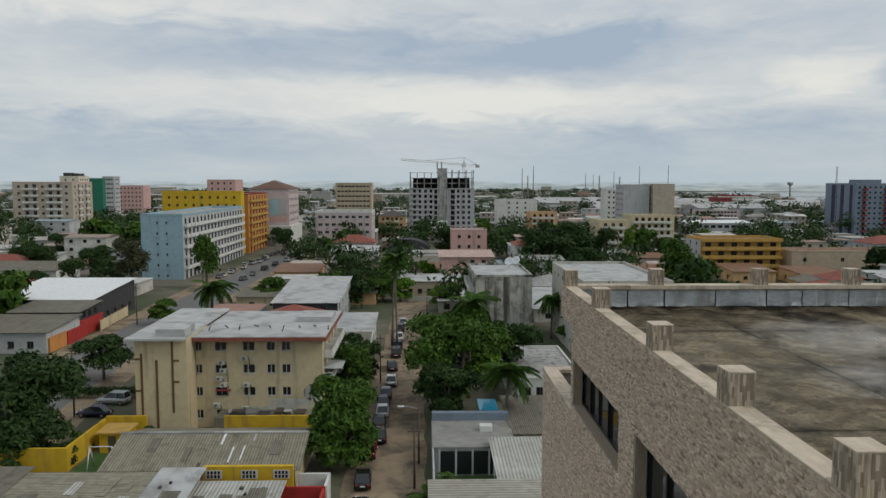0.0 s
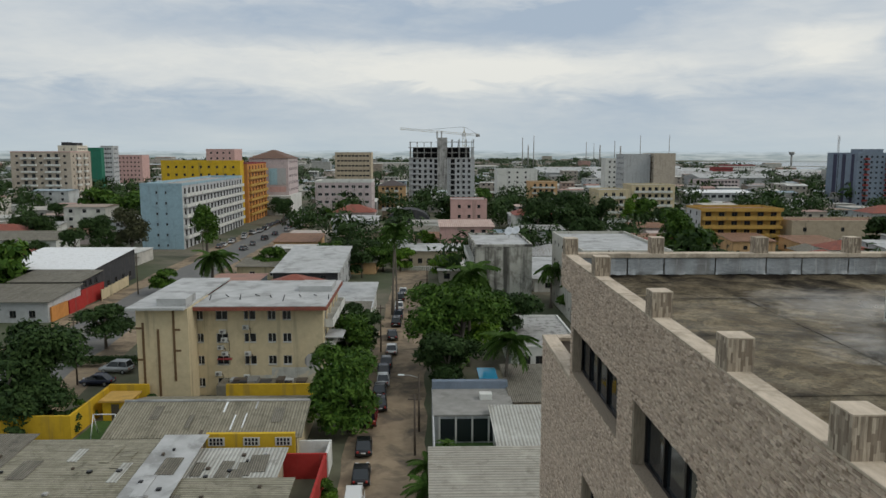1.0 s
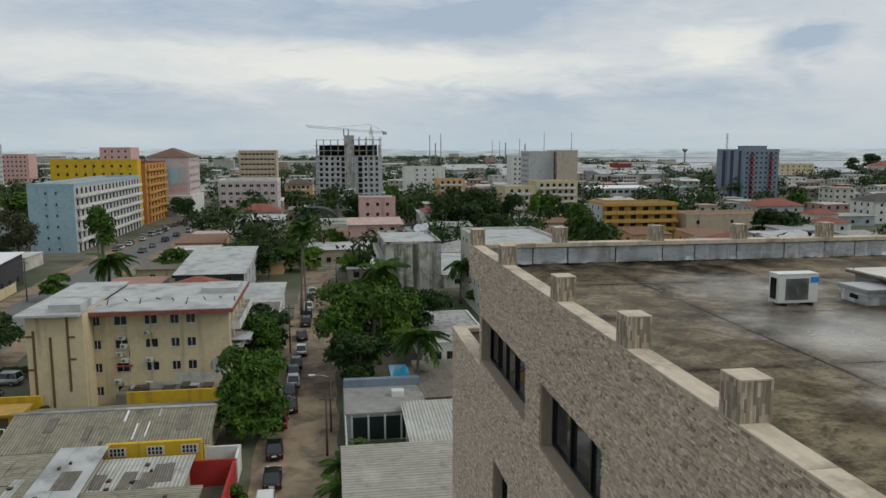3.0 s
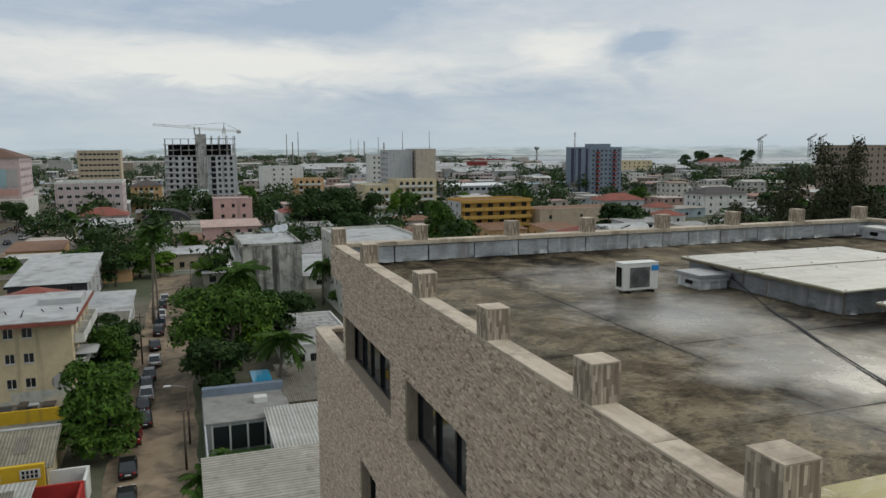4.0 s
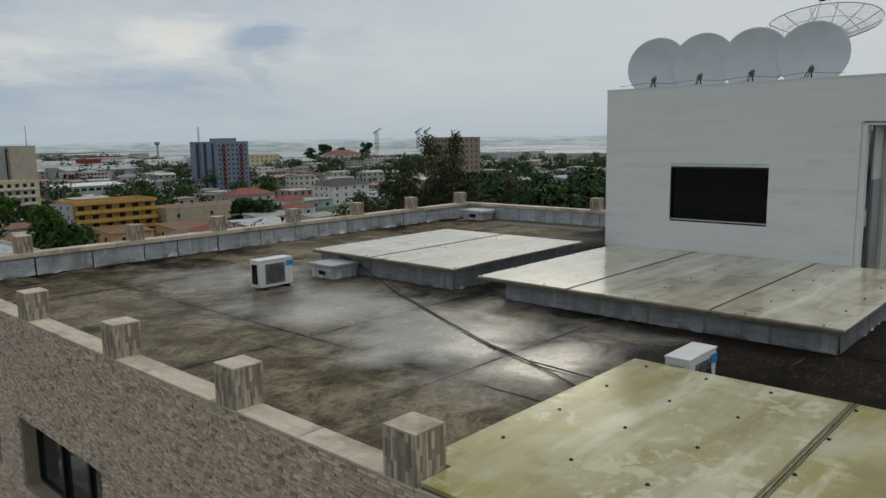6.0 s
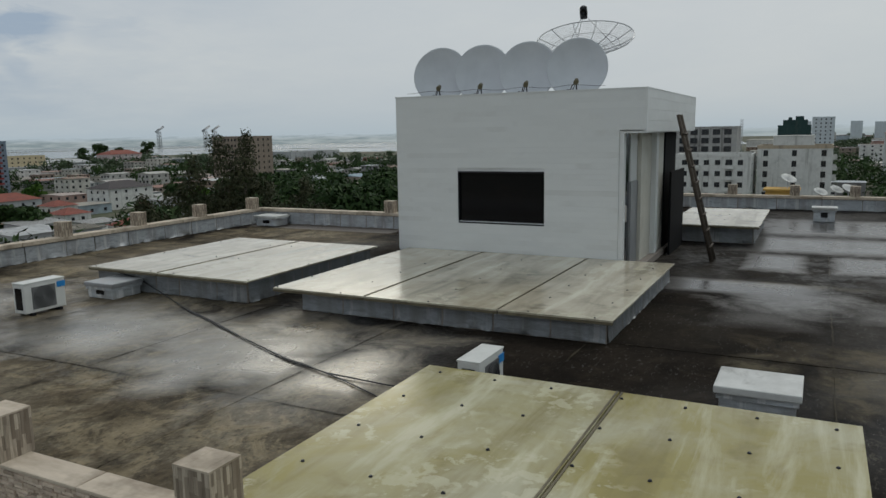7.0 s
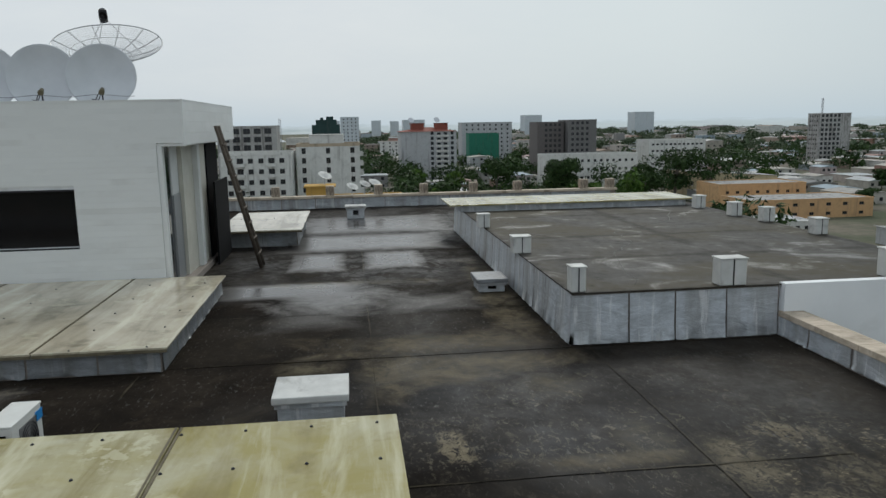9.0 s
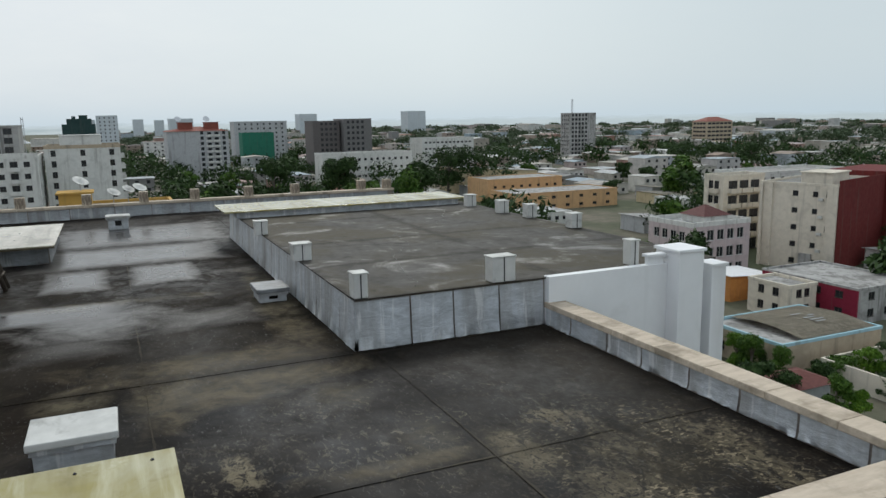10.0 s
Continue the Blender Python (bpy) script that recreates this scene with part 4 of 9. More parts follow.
def cover(label, x0, x1, y0, y1, z, curb, seams, bolts, mat, thick=0.028, notch=None):
    """A sheet cover; curb: (x0, x1, y0, y1) of the upstand; seams: y of joints; bolts: x list, y list."""
    c = thing("skylight_cover", label, "roof cover", (x0, y0, ROOF), group="roof covers")
    cx0, cx1, cy0, cy1 = curb
    h = z - ROOF - thick
    part("curb", boxes((cx0 - x0, cy0 - y0, 0, cx1 - x0, cy1 - y0, h - 0.004)), M_MORTAR, c, "dark upstand wall")
    r = random.Random(int(z * 1000))
    for p0, p1, out, n in (((cx0 - x0, cy0 - y0), (cx0 - x0, cy1 - y0), (-1, 0), round((cy1 - cy0) / 0.75)),
                           ((cx0 - x0, cy0 - y0), (cx1 - x0, cy0 - y0), (0, -1), round((cx1 - cx0) / 0.8)),
                           ((cx1 - x0, cy1 - y0), (cx0 - x0, cy1 - y0), (0, 1), round((cx1 - cx0) / 0.8))):
        flashing(c, p0, p1, -0.006, h - 0.03, max(2, n), out, r, M_FOILD)
    sw = 0.030 if mat is M_SHEETY else 0.014
    cuts = [y0, *seams, y1]
    for a, b in zip(cuts, cuts[1:]):
        bm = boxes((0, a - y0 + 0.006, h, x1 - x0, b - y0 - 0.006, h + thick), bevel=0.0 if notch and b == y1 else 0.006)
        if notch and b == y1:
            # cut the corner away round the post
            bm.free()
            bm = bmesh.new()
            out = ((0, a - y0 + 0.006), (x1 - x0, a - y0 + 0.006), (x1 - x0, b - y0), (notch[0] - x0, b - y0), (notch[0] - x0, notch[1] - y0), (0, notch[1] - y0))
            lo, hi = ([bm.verts.new((x, y, q)) for x, y in out] for q in (h, h + thick))
            bm.faces.new(hi), bm.faces.new(list(reversed(lo)))
            for k in range(6):
                bm.faces.new((lo[k], lo[(k + 1) % 6], hi[(k + 1) % 6], hi[k]))
        sh = part("sheet", bm, mat, c)
        part("drip_edge", boxes((-0.006, a - y0 + 0.008, h - 0.035, 0.012, (notch[1] if notch and b == y1 else b) - y0 - 0.008, h + 0.002)), M_EDGE, sh, "stained lower edge")
    for s in seams:
        part("seam_strip", boxes((0.01, s - y0 - sw, h + thick, x1 - x0 - 0.01, s - y0 - sw * 0.45, h + thick + 0.007), (0.01, s - y0 + sw * 0.45, h + thick, x1 - x0 - 0.01, s - y0 + sw, h + thick + 0.007)), M_EDGE, c, "dark twin joint strip")
    bolt = bmesh.new()
    bmesh.ops.create_cone(bolt, cap_ends=True, segments=8, radius1=0.016, radius2=0.009, depth=0.012)
    bm_mesh = mesh("bolt", bolt, M_DARKMETAL)
    for xx in bolts[0]:
        for yy in bolts[1]:
            part("bolt", bm_mesh, None, c, at=(xx - x0, yy - y0, h + thick + 0.006))
    return c


cover("large cream sheet cover stained with yellow-green algae", PX + 0.02, 6.11, -0.55, 3.10, 28.80, (PX + 0.30, 5.95, -0.38, 2.90), [1.26],
      ([3.87, 4.565, 5.26, 5.945], [-0.37, 0.17, 0.70, 1.21, 1.82, 2.35, 2.90]), M_SHEETY, notch=(3.30, 2.87))
cover("wide cream sheet cover with wet sheen beside the white hut", 9.05, 13.44, 2.05, 7.46, 28.64, (9.14, 13.44, 2.15, 6.95), [3.62, 5.75],
      ([9.1, 10.0, 10.9, 11.8, 12.8], [2.3, 3.2, 4.7, 6.2, 7.4]), M_SHEETW)
cover("cream sheet cover with dirty edges on foil-wrapped upstands", 9.03, 13.0, 7.96, 11.72, 28.70, (9.14, 12.85, 8.06, 11.6), [9.98],
      ([9.1, 10.7, 12.3], [8.0, 9.65, 10.2, 11.6]), M_SHEETW)
cover("small cream sheet cover behind the white hut", 18.4, 22.4, 1.0, 3.1, 28.74, (18.6, 22.2, 1.15, 2.95), [],
      ([18.4, 19.6, 20.8], [1.0, 1.9, 2.8]), M_SHEETW)

# ---------------------------------------------------------------- white roof hut
HX, HZ = 13.45, 31.72
hut = thing("roof_hut", "white-clad roof hut with a dark window and a flat top", "hut", (HX, 2.6, ROOF))
W0, W1 = 0.48, 5.10        # front wall from the door recess to its far corner
D = 5.6
holes = [(1.90, 3.72, 0.94, 1.94)]
for a, b, c, d in facade_rects(W0, W1, 0, HZ - ROOF - 0.03, holes):
    part("wall_panel", boxes((0.03, a, c, 0.2, b, d)), M_WHITE, hut)
part("wall_panel", boxes((0.2, W1 - 0.2, 0, D, W1 - 0.03, HZ - ROOF - 0.03)), M_WHITE, hut)
part("wall_panel", boxes((D - 0.2, W0, 0, D, W1 - 0.2, HZ - ROOF - 0.03)), M_WHITE, hut)
part("ceiling", boxes((0.2, W0, HZ - ROOF - 0.25, D - 0.2, W1 - 0.2, HZ - ROOF - 0.12)), M_WHITE, hut, "white flat roof slab")
# horizontal siding boards on front and far side
bh = 0.1
zz = 0.30
while zz < HZ - ROOF - 0.01:
    z1 = min(zz + bh, HZ - ROOF)
    spans = [(W0, W1)]
    if z1 > 0.92 and zz < 1.92:
        spans = [(W0, 1.89), (3.71, W1)]
    if zz > 2.66:
        spans = [(0.0, W1)]
    for a, b in spans:
        part("siding_board", boxes((0.0015 * (round(zz / bh) % 2), a, zz + 0.0003, 0.03, b, z1 - 0.0003)), M_SIDING, hut)
    zz += bh
zz = 2.66
while zz < HZ - ROOF - 0.01:
    z1 = min(zz + bh * 2, HZ - ROOF)
    part("fascia_board", boxes((0.03, -0.002, zz + 0.001, D, 0.03, z1 - 0.001)), M_SIDING, hut)
    zz += bh * 2
part("soffit", boxes((0.03, 0.03, 2.64, D, 0.5, 2.68)), M_SIDING, hut, "white underside of the overhang")
part("corner_trim", boxes((-0.006, -0.006, 2.64, 0.05, 0.04, HZ - ROOF + 0.01)), M_SIDING, hut)
part("top_trim", boxes((-0.008, -0.008, HZ - ROOF, D, 0.12, HZ - ROOF + 0.02), (-0.008, 0.12, HZ - ROOF, 0.12, W1 + 0.01, HZ - ROOF + 0.02)), M_SIDING, hut)
win = part("window", boxes((0.02, 1.89, 0.90, 0.10, 3.71, 0.93), (0.02, 1.89, 1.91, 0.10, 3.71, 1.94), (0.02, 1.87, 0.90, 0.10, 1.90, 1.94), (0.02, 3.70, 0.90, 0.10, 3.73, 1.94)), M_DARKMETAL, hut, "dark window set flush in the siding")
part("pane", boxes((0.085, 1.89, 0.92, 0.095, 3.71, 1.92)), M_BLACK, win)
# recessed entrance wall under the overhang
part("jamb", boxes((0.03, 0.40, 0.12, 0.2, 0.478, 2.64)), M_SIDING, hut)
part("side_window", boxes((0.22, 0.46, 0.15, 0.75, 0.5, 2.64)), M_TINT, hut, "dark glazed strip")
part("door", boxes((0.76, 0.42, 0.12, 1.32, 0.47, 1.72), bevel=0.005), M_STEEL, hut, "plain grey door leaf, closed")
part("transom_panel", boxes((0.76, 0.44, 1.73, 1.32, 0.48, 2.64)), M_SIDING, hut)
part("side_panel", boxes((1.34, 0.36, 0.12, 2.3, 0.5, 2.64)), M_CREAMPANEL, hut, "cream side panel")
part("pilaster", boxes((2.3, 0.26, 0.12, 2.55, 0.5, 2.64)), M_SIDING, hut)
part("side_panel", boxes((2.55, 0.30, 0.12, 3.9, 0.5, 2.64)), M_CREAMPANEL, hut, "cream side panel")
# solid block, the darkness of the opening put into its black colour
part("dark_opening", boxes((3.3, 0.27, 0.06, 4.62, 0.5, 2.64)), M_VOID, hut, "matt black block in place of the dark opening")
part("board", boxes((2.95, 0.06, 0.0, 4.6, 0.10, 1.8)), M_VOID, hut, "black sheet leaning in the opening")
part("threshold", boxes((0.2, 0.2, 0.0, 4.6, 0.5, 0.12)), M_MORTAR, hut)

# timber ladder leaning on the overhang
lad = thing("ladder", "rough dark timber ladder leaning on the hut roof", "ladder", (16.05, 1.72, ROOF))
top = Vector((-0.35, 0.70, 2.98))
for s in (-0.17, 0.17):
    bm = bmesh.new()
    tube(bm, [(s, 0, 0), (s + top.x * 0.5, top.y * 0.5, top.z * 0.5), (s + top.x, top.y, top.z)], [0.045, 0.042, 0.036], 6)
    part("rail", bm, M_WOOD, lad)
for k in range(8):
    f = 0.1 + 0.11 * k
    bm = bmesh.new()
    q = top * f
    tube(bm, [(q.x - 0.24, q.y - 0.03, q.z), (q.x + 0.24, q.y - 0.03, q.z + 0.015)], 0.022, 6)
    part("rung", bm, M_WOOD, lad)

# solid dishes along the front of the hut roof


def lathe(bm, prof, seg=28):
    rings = []
    for rad, z in prof:
        rings.append([bm.verts.new((rad * math.cos(2 * math.pi * k / seg), rad * math.sin(2 * math.pi * k / seg), z)) for k in range(seg)])
    for a, b in zip(rings, rings[1:]):
        for k in range(seg):
            bm.faces.new((a[k], a[(k + 1) % seg], b[(k + 1) % seg], b[k])).smooth = True
    return bm


def dish_thing():
    d = thing("satellite_dish", "white solid satellite dish on a short mast", "satellite dish", (14.0, 4.02, HZ + 0.0), 9, group="roof dishes")
    rad = 0.575
    prof = [(0.002, 0.0)] + [(rad * t, 0.16 * t * t) for t in (0.2, 0.4, 0.6, 0.8, 0.95, 1.0)] + [(rad, 0.145), (rad * 0.6, 0.045), (0.002, -0.02)]
    bm = lathe(bmesh.new(), prof, 36)
    tilt = pose(0.0, 0, 0.405, 0, -78, 0)
    part("reflector", bm, M_DISH, d, at=tilt)
    bm = tube(bmesh.new(), [(0.16, 0, -0.13), (0.16, 0, 0.28), (0.03, 0, 0.42)], 0.035, 8)
    part("mast", bm, M_STEEL, d)
    bm = tube(bmesh.new(), [(-0.02, 0.0, -0.06), (-0.30, -0.02, -0.02), (-0.43, -0.03, 0.17)], 0.013, 6)
    tube(bm, [(-0.06, 0.16, -0.02), (-0.30, 0.06, 0.12), (-0.43, -0.03, 0.17)], 0.009, 5)
    tube(bm, [(-0.10, 0.22, 0.06), (-0.36, 0.05, 0.02), (-0.43, -0.03, 0.17)], 0.008, 5)
    part("feed_arm", bm, M_DARKMETAL, d)
    bm = tube(bmesh.new(), [(-0.49, -0.03, 0.15), (-0.37, -0.03, 0.21)], [0.05, 0.035], 8)
    part("feed_horn", bm, M_LNB, d, "small yellowed receiver head")
    part("foot", boxes((0.06, -0.1, -0.14, 0.26, 0.1, -0.12)), M_STEEL, d)
    return d


dish = dish_thing()
for y, turn in ((4.99, 8), (5.95, 10), (6.88, 12)):
    copy_thing(dish, pose(14.0, y, HZ, 0, 0, turn))

dcab = thing("dish_cable", "thin black cable strung along the dishes", "cable", (13.5, 4.0, HZ))
line = []
for k in range(31):
    y = -0.6 + 4.1 * k / 30
    line.append((0.10, y, 0.10 + 0.018 * math.cos(y * 6.4)))
part("strand", tube(bmesh.new(), line, 0.004, 5), M_RUBBER, dcab)

# open mesh dish looking up
md = thing("mesh_dish", "large open wire-mesh satellite dish facing the sky", "satellite dish", (15.7, 4.37, HZ - 0.07))
part("mast", tube(bmesh.new(), [(0, 0, 0), (0, 0, 0.98)], 0.06, 8), M_STEEL, md)
R, DZ = 1.0, 0.30
tilt = pose(0, 0, 0.98, 4, -27, 0)
for k in range(12):
    a = 2 * math.pi * k / 12
    part("rib", tube(bmesh.new(), [(R * t * math.cos(a), R * t * math.sin(a), DZ * t * t) for t in (0.05, 0.25, 0.5, 0.75, 1.0)], 0.008, 5), M_STEEL, md, at=tilt)
for t in (0.4, 0.7, 1.0):
    part("ring", tube(bmesh.new(), [(R * t * math.cos(a), R * t * math.sin(a), DZ * t * t) for a in (2 * math.pi * k / 36 for k in range(37))], 0.007 if t < 1 else 0.012, 5, cap=False), M_STEEL, md, at=tilt)
bm = bmesh.new()
for k in range(96):
    a = 2 * math.pi * (k + 0.5) / 96
    tube(bm, [(R * t * math.cos(a), R * t * math.sin(a), DZ * t * t) for t in (0.3, 0.65, 1.0)], 0.0022, 3, cap=False)
for t in (0.2, 0.3, 0.45, 0.5, 0.55, 0.6, 0.65, 0.75, 0.8, 0.85, 0.9, 0.95):
    tube(bm, [(R * t * math.cos(a), R * t * math.sin(a), DZ * t * t) for a in (2 * math.pi * k / 30 for k in range(31))], 0.0022, 3, cap=False)
part("wire_mesh", bm, M_STEEL, md, "fine wire mesh", at=tilt)
for k in range(3):
    a = 2 * math.pi * k / 3 + 0.5
    part("strut", tube(bmesh.new(), [(0.62 * math.cos(a), 0.62 * math.sin(a), 0.14), (0.03 * math.cos(a), 0.03 * math.sin(a), 0.78)], 0.006, 5), M_STEEL, md, at=tilt)
part("feed_horn", tube(bmesh.new(), [(0, 0, 0.72), (0, 0, 0.84), (0, 0, 0.94), (0, 0, 0.97)], [0.075, 0.082, 0.075, 0.045], 12), M_BLACK, md, "black feed horn", at=tilt)

# ---------------------------------------------------------------- condensers, vent boxes, cable


def condenser(at, turn=0, w=0.70, h=0.50, dpt=0.26, label="white air-conditioning condenser with a blue badge"):
    ac = thing("condenser_unit", label, "air conditioner", at, turn, group="condensers on the roof")
    part("casing", boxes((0, 0, 0.04, w, dpt, h), bevel=0.014), M_PLASTIC, ac)
    part("lid", boxes((-0.006, -0.006, h, w + 0.006, dpt + 0.006, h + 0.02), bevel=0.006), M_PLASTIC, ac)
    part("recess", boxes((0.13, -0.006, 0.09, min(0.53, w - 0.12), 0.004, h - 0.06), bevel=0.002), M_GRILLE, ac, "grey fan grille panel")
    cx, cz = (0.13 + min(0.53, w - 0.12)) / 2, (0.09 + h - 0.06) / 2
    for k in range(5):
        rr = 0.04 + 0.032 * k
        part("grille_ring", tube(bmesh.new(), [(cx + rr * math.cos(a), -0.010, cz + rr * math.sin(a)) for a in (2 * math.pi * j / 24 for j in range(25))], 0.004, 4, cap=False), M_DARKMETAL, ac)
    part("fan_hub", tube(bmesh.new(), [(cx, -0.004, cz), (cx, -0.014, cz)], 0.035, 12), M_GRILLE, ac)
    part("badge", boxes((w - 0.14, -0.006, h - 0.13, w + 0.006, 0.002, h - 0.04)), M_LOGO, ac, "plain blue badge")
    part("coil_end", boxes((-0.006, 0.05, 0.10, 0.004, dpt - 0.05, h - 0.06)), M_BLACK, ac, "dark finned end opening")
    for fx in (0.10, w - 0.14):
        part("foot", boxes((fx, -0.03, 0, fx + 0.05, dpt + 0.03, 0.04)), M_DARKMETAL, ac)
    return ac


condenser((7.06, 10.66, ROOF))
condenser((6.31, 2.66, ROOF), 0, 0.60, 0.50, 0.24, "white air-conditioning condenser beside the algae-stained cover")


def vent_box(at, w, d, h, lid, turn=0, label="low foil-wrapped vent box with an overhanging lid", mat=None, opening=True):
    v = thing("vent_box", label, "roof vent", at, turn, group="roof vents")
    part("body", boxes((0, 0, 0, w, d, h), bevel=0.012), M_FOIL, v)
    part("lid", boxes((-lid, -lid, h, w + lid, d + lid, h + 0.075), bevel=0.014), mat or M_LID, v)
    part("lap", boxes((-lid * 0.5, -lid * 0.5, h - 0.05, w + lid * 0.5, d + lid * 0.5, h)), M_FOIL, v, "torn foil lap")
    if opening:
        # no hole is cut: black colour stands for the dark inside
        part("opening", boxes((-0.004, d * 0.34, h * 0.35, 0.02, d * 0.66, h * 0.8)), M_BLACK, v, "black plate in place of a square hole")
    return v


vent_box((7.18, -0.08, ROOF), 0.55, 0.66, 0.245, 0.05, label="white-topped vent box with ragged foil edges", opening=False)
vent_box((8.46, 10.42, ROOF), 0.58, 0.62, 0.20, 0.04, mat=M_STEEL)
vent_box((17.5, 14.35, ROOF), 0.55, 0.75, 0.24, 0.06)
vent_box((12.62, -2.86, ROOF), 0.60, 0.46, 0.17, 0.05, mat=M_FOILD)
vent_box((23.7, -0.62, ROOF), 0.45, 0.55, 0.33, 0.06, label="squat vent box with a wide dark mouth")
cab = thing("roof_cable", "loose black cables lying across the wet roof", "cable", (9.2, 10.1, ROOF))
path = [(-0.10, 1.15, 0.36), (-0.12, 0.30, 0.20), (-0.30, -0.50, 0.02), (-0.88, -1.57, 0.012), (-1.70, -3.35, 0.012), (-2.30, -4.65, 0.012), (-2.50, -5.35, 0.012), (-2.57, -6.2, 0.012), (-2.55, -7.0, 0.012)]
for off, end in ((0.0, 0), (0.018, 1)):
    pts = []
    P = [Vector(p) for p in path]
    for a, b in zip(P, P[1:]):
        for k in range(5):
            q = a.lerp(b, k / 5)
            pts.append((q.x + off * (1 + math.sin(q.y * 2.1)), q.y, q.z + 0.004))
    if end:
        pts = pts[:-12] + [(-2.62, -5.65, 0.012), (-2.87, -6.2, 0.012), (-3.15, -6.7, 0.012)]
    part("strand", tube(bmesh.new(), pts, 0.0085, 6), M_RUBBER, cab)

# ---------------------------------------------------------------- ground, roads, water, far band
N = 48
bm = bmesh.new()
centre = bm.verts.new((0, 0, 0))
ring = [bm.verts.new((4600 * math.cos(2 * math.pi * k / N), 4600 * math.sin(2 * math.pi * k / N), 0)) for k in range(N)]
for k in range(N):
    bm.faces.new((centre, ring[k], ring[(k + 1) % N]))
structure("ground", bm, M_GROUND, "dusty earth and scrub between the houses")


def strip(name, pts, width, z, mat, label):
    """A road sheet along a line of points, with slightly wandering edges."""
    bm, rows, r = bmesh.new(), [], random.Random(len(pts))
    line = []
    for a, b in zip(pts, pts[1:]):
        n = max(2, int((Vector(b) - Vector(a)).length / 4))
        line += [Vector(a).lerp(Vector(b), k / n) for k in range(n)]
    line.append(Vector(pts[-1]))
    for i, p in enumerate(line):
        d = (line[min(i + 1, len(line) - 1)] - line[max(i - 1, 0)]).normalized()
        s = Vector((-d.y, d.x))
        rows.append([bm.verts.new((*(p + s * (width / 2 + r.uniform(-0.3, 0.3)) * e), z)) for e in (1, -1)])
    for a, b in zip(rows, rows[1:]):
        bm.faces.new((a[0], a[1], b[1], b[0]))
    return structure(name, bm, mat, label)


strip("road", [(-4.0, 40), (-3.9, 100), (-3.0, 160), (-3.0, 192)], 8.4, 0.006, M_DIRT, "unpaved side street of pale trodden dirt")
strip("road_avenue", [(-50, 60), (-55.5, 105), (-57.0, 135), (-58.5, 200), (-57.5, 280), (-52, 400), (-48, 520)], 11.5, 0.008, M_ASPHALT, "worn grey asphalt avenue")
strip("road_verge", [(-50, 60), (-55.5, 105), (-57.0, 135), (-58.5, 200), (-57.5, 280), (-52, 400)], 20, 0.004, M_DIRT, "dusty verge beside the avenue")
bm = bmesh.new()
bank = [(250, 1500), (640, 1180), (1000, 1010), (1110, 700), (1250, 350), (1500, 120), (2900, 300), (3400, 1300), (2960, 2300), (2050, 2260), (1100, 2450), (500, 2000)]
vs = [bm.verts.new((x, y, 0.05)) for x, y in bank]
bm.faces.new(vs)
structure("water", bm, M_WATER, "broad grey river or lagoon in the distance")
spit_r = random.Random(31)
for cx_, cy_, length, wide_, ang in ((820, 1560, 620, 60, 10), (1320, 1130, 420, 46, -38), (1560, 820, 520, 52, -48), (1420, 1700, 760, 90, -22), (2050, 900, 640, 80, -58), (1900, 500, 420, 46, -66)):
    bm, rim = bmesh.new(), []
    for k in range(28):
        a = 2 * math.pi * k / 28
        q = pose(cx_, cy_, 0.09, 0, 0, ang) @ Vector((math.cos(a) * length / 2, math.sin(a) * wide_ / 2 * spit_r.uniform(0.6, 1.3), 0))
        rim.append(bm.verts.new(q))
    bm.faces.new(rim)
    structure("spit", bm, M_GROUND, "low scrubby spit of land in the lagoon")
bm = bmesh.new()
M_HAZE = Mat("far_haze")
# the ring emits: haze over the far shore is put into its glow
em = M_HAZE.n.new("ShaderNodeEmission")
hz = M_HAZE.n.new("ShaderNodeSeparateXYZ")
M_HAZE.l.new(M_HAZE.coords(world_space=True), hz.inputs[0])
clear = M_HAZE.n.new("ShaderNodeBsdfTransparent")
veil = M_HAZE.n.new("ShaderNodeMixShader")
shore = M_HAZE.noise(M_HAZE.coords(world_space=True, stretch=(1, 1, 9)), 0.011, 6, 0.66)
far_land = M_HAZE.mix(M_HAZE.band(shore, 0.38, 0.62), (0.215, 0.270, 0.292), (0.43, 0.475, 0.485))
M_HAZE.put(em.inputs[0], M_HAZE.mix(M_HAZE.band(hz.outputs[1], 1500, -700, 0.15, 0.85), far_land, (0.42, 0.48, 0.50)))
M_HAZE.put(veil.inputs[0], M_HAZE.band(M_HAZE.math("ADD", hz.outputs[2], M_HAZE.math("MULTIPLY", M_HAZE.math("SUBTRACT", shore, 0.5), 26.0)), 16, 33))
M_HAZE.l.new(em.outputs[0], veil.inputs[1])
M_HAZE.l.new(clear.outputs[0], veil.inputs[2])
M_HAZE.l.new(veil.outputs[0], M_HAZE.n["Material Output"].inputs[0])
rb = random.Random(5)
lo, hi = [], []
for k in range(240):
    a = 2 * math.pi * k / 240
    lo.append(bm.verts.new((2800 * math.cos(a), 2800 * math.sin(a), -2)))
    hi.append(bm.verts.new((2800 * math.cos(a), 2800 * math.sin(a), 42 + 7 * noise.noise((3 * math.cos(a), 3 * math.sin(a), 0)) + rb.uniform(-2, 3))))
for k in range(240):
    bm.faces.new((lo[k], lo[(k + 1) % 240], hi[(k + 1) % 240], hi[k]))
structure("backdrop", bm, M_HAZE.m, "glowing backdrop coloured as a pale hazy shore with low hills")

# ---------------------------------------------------------------- trees


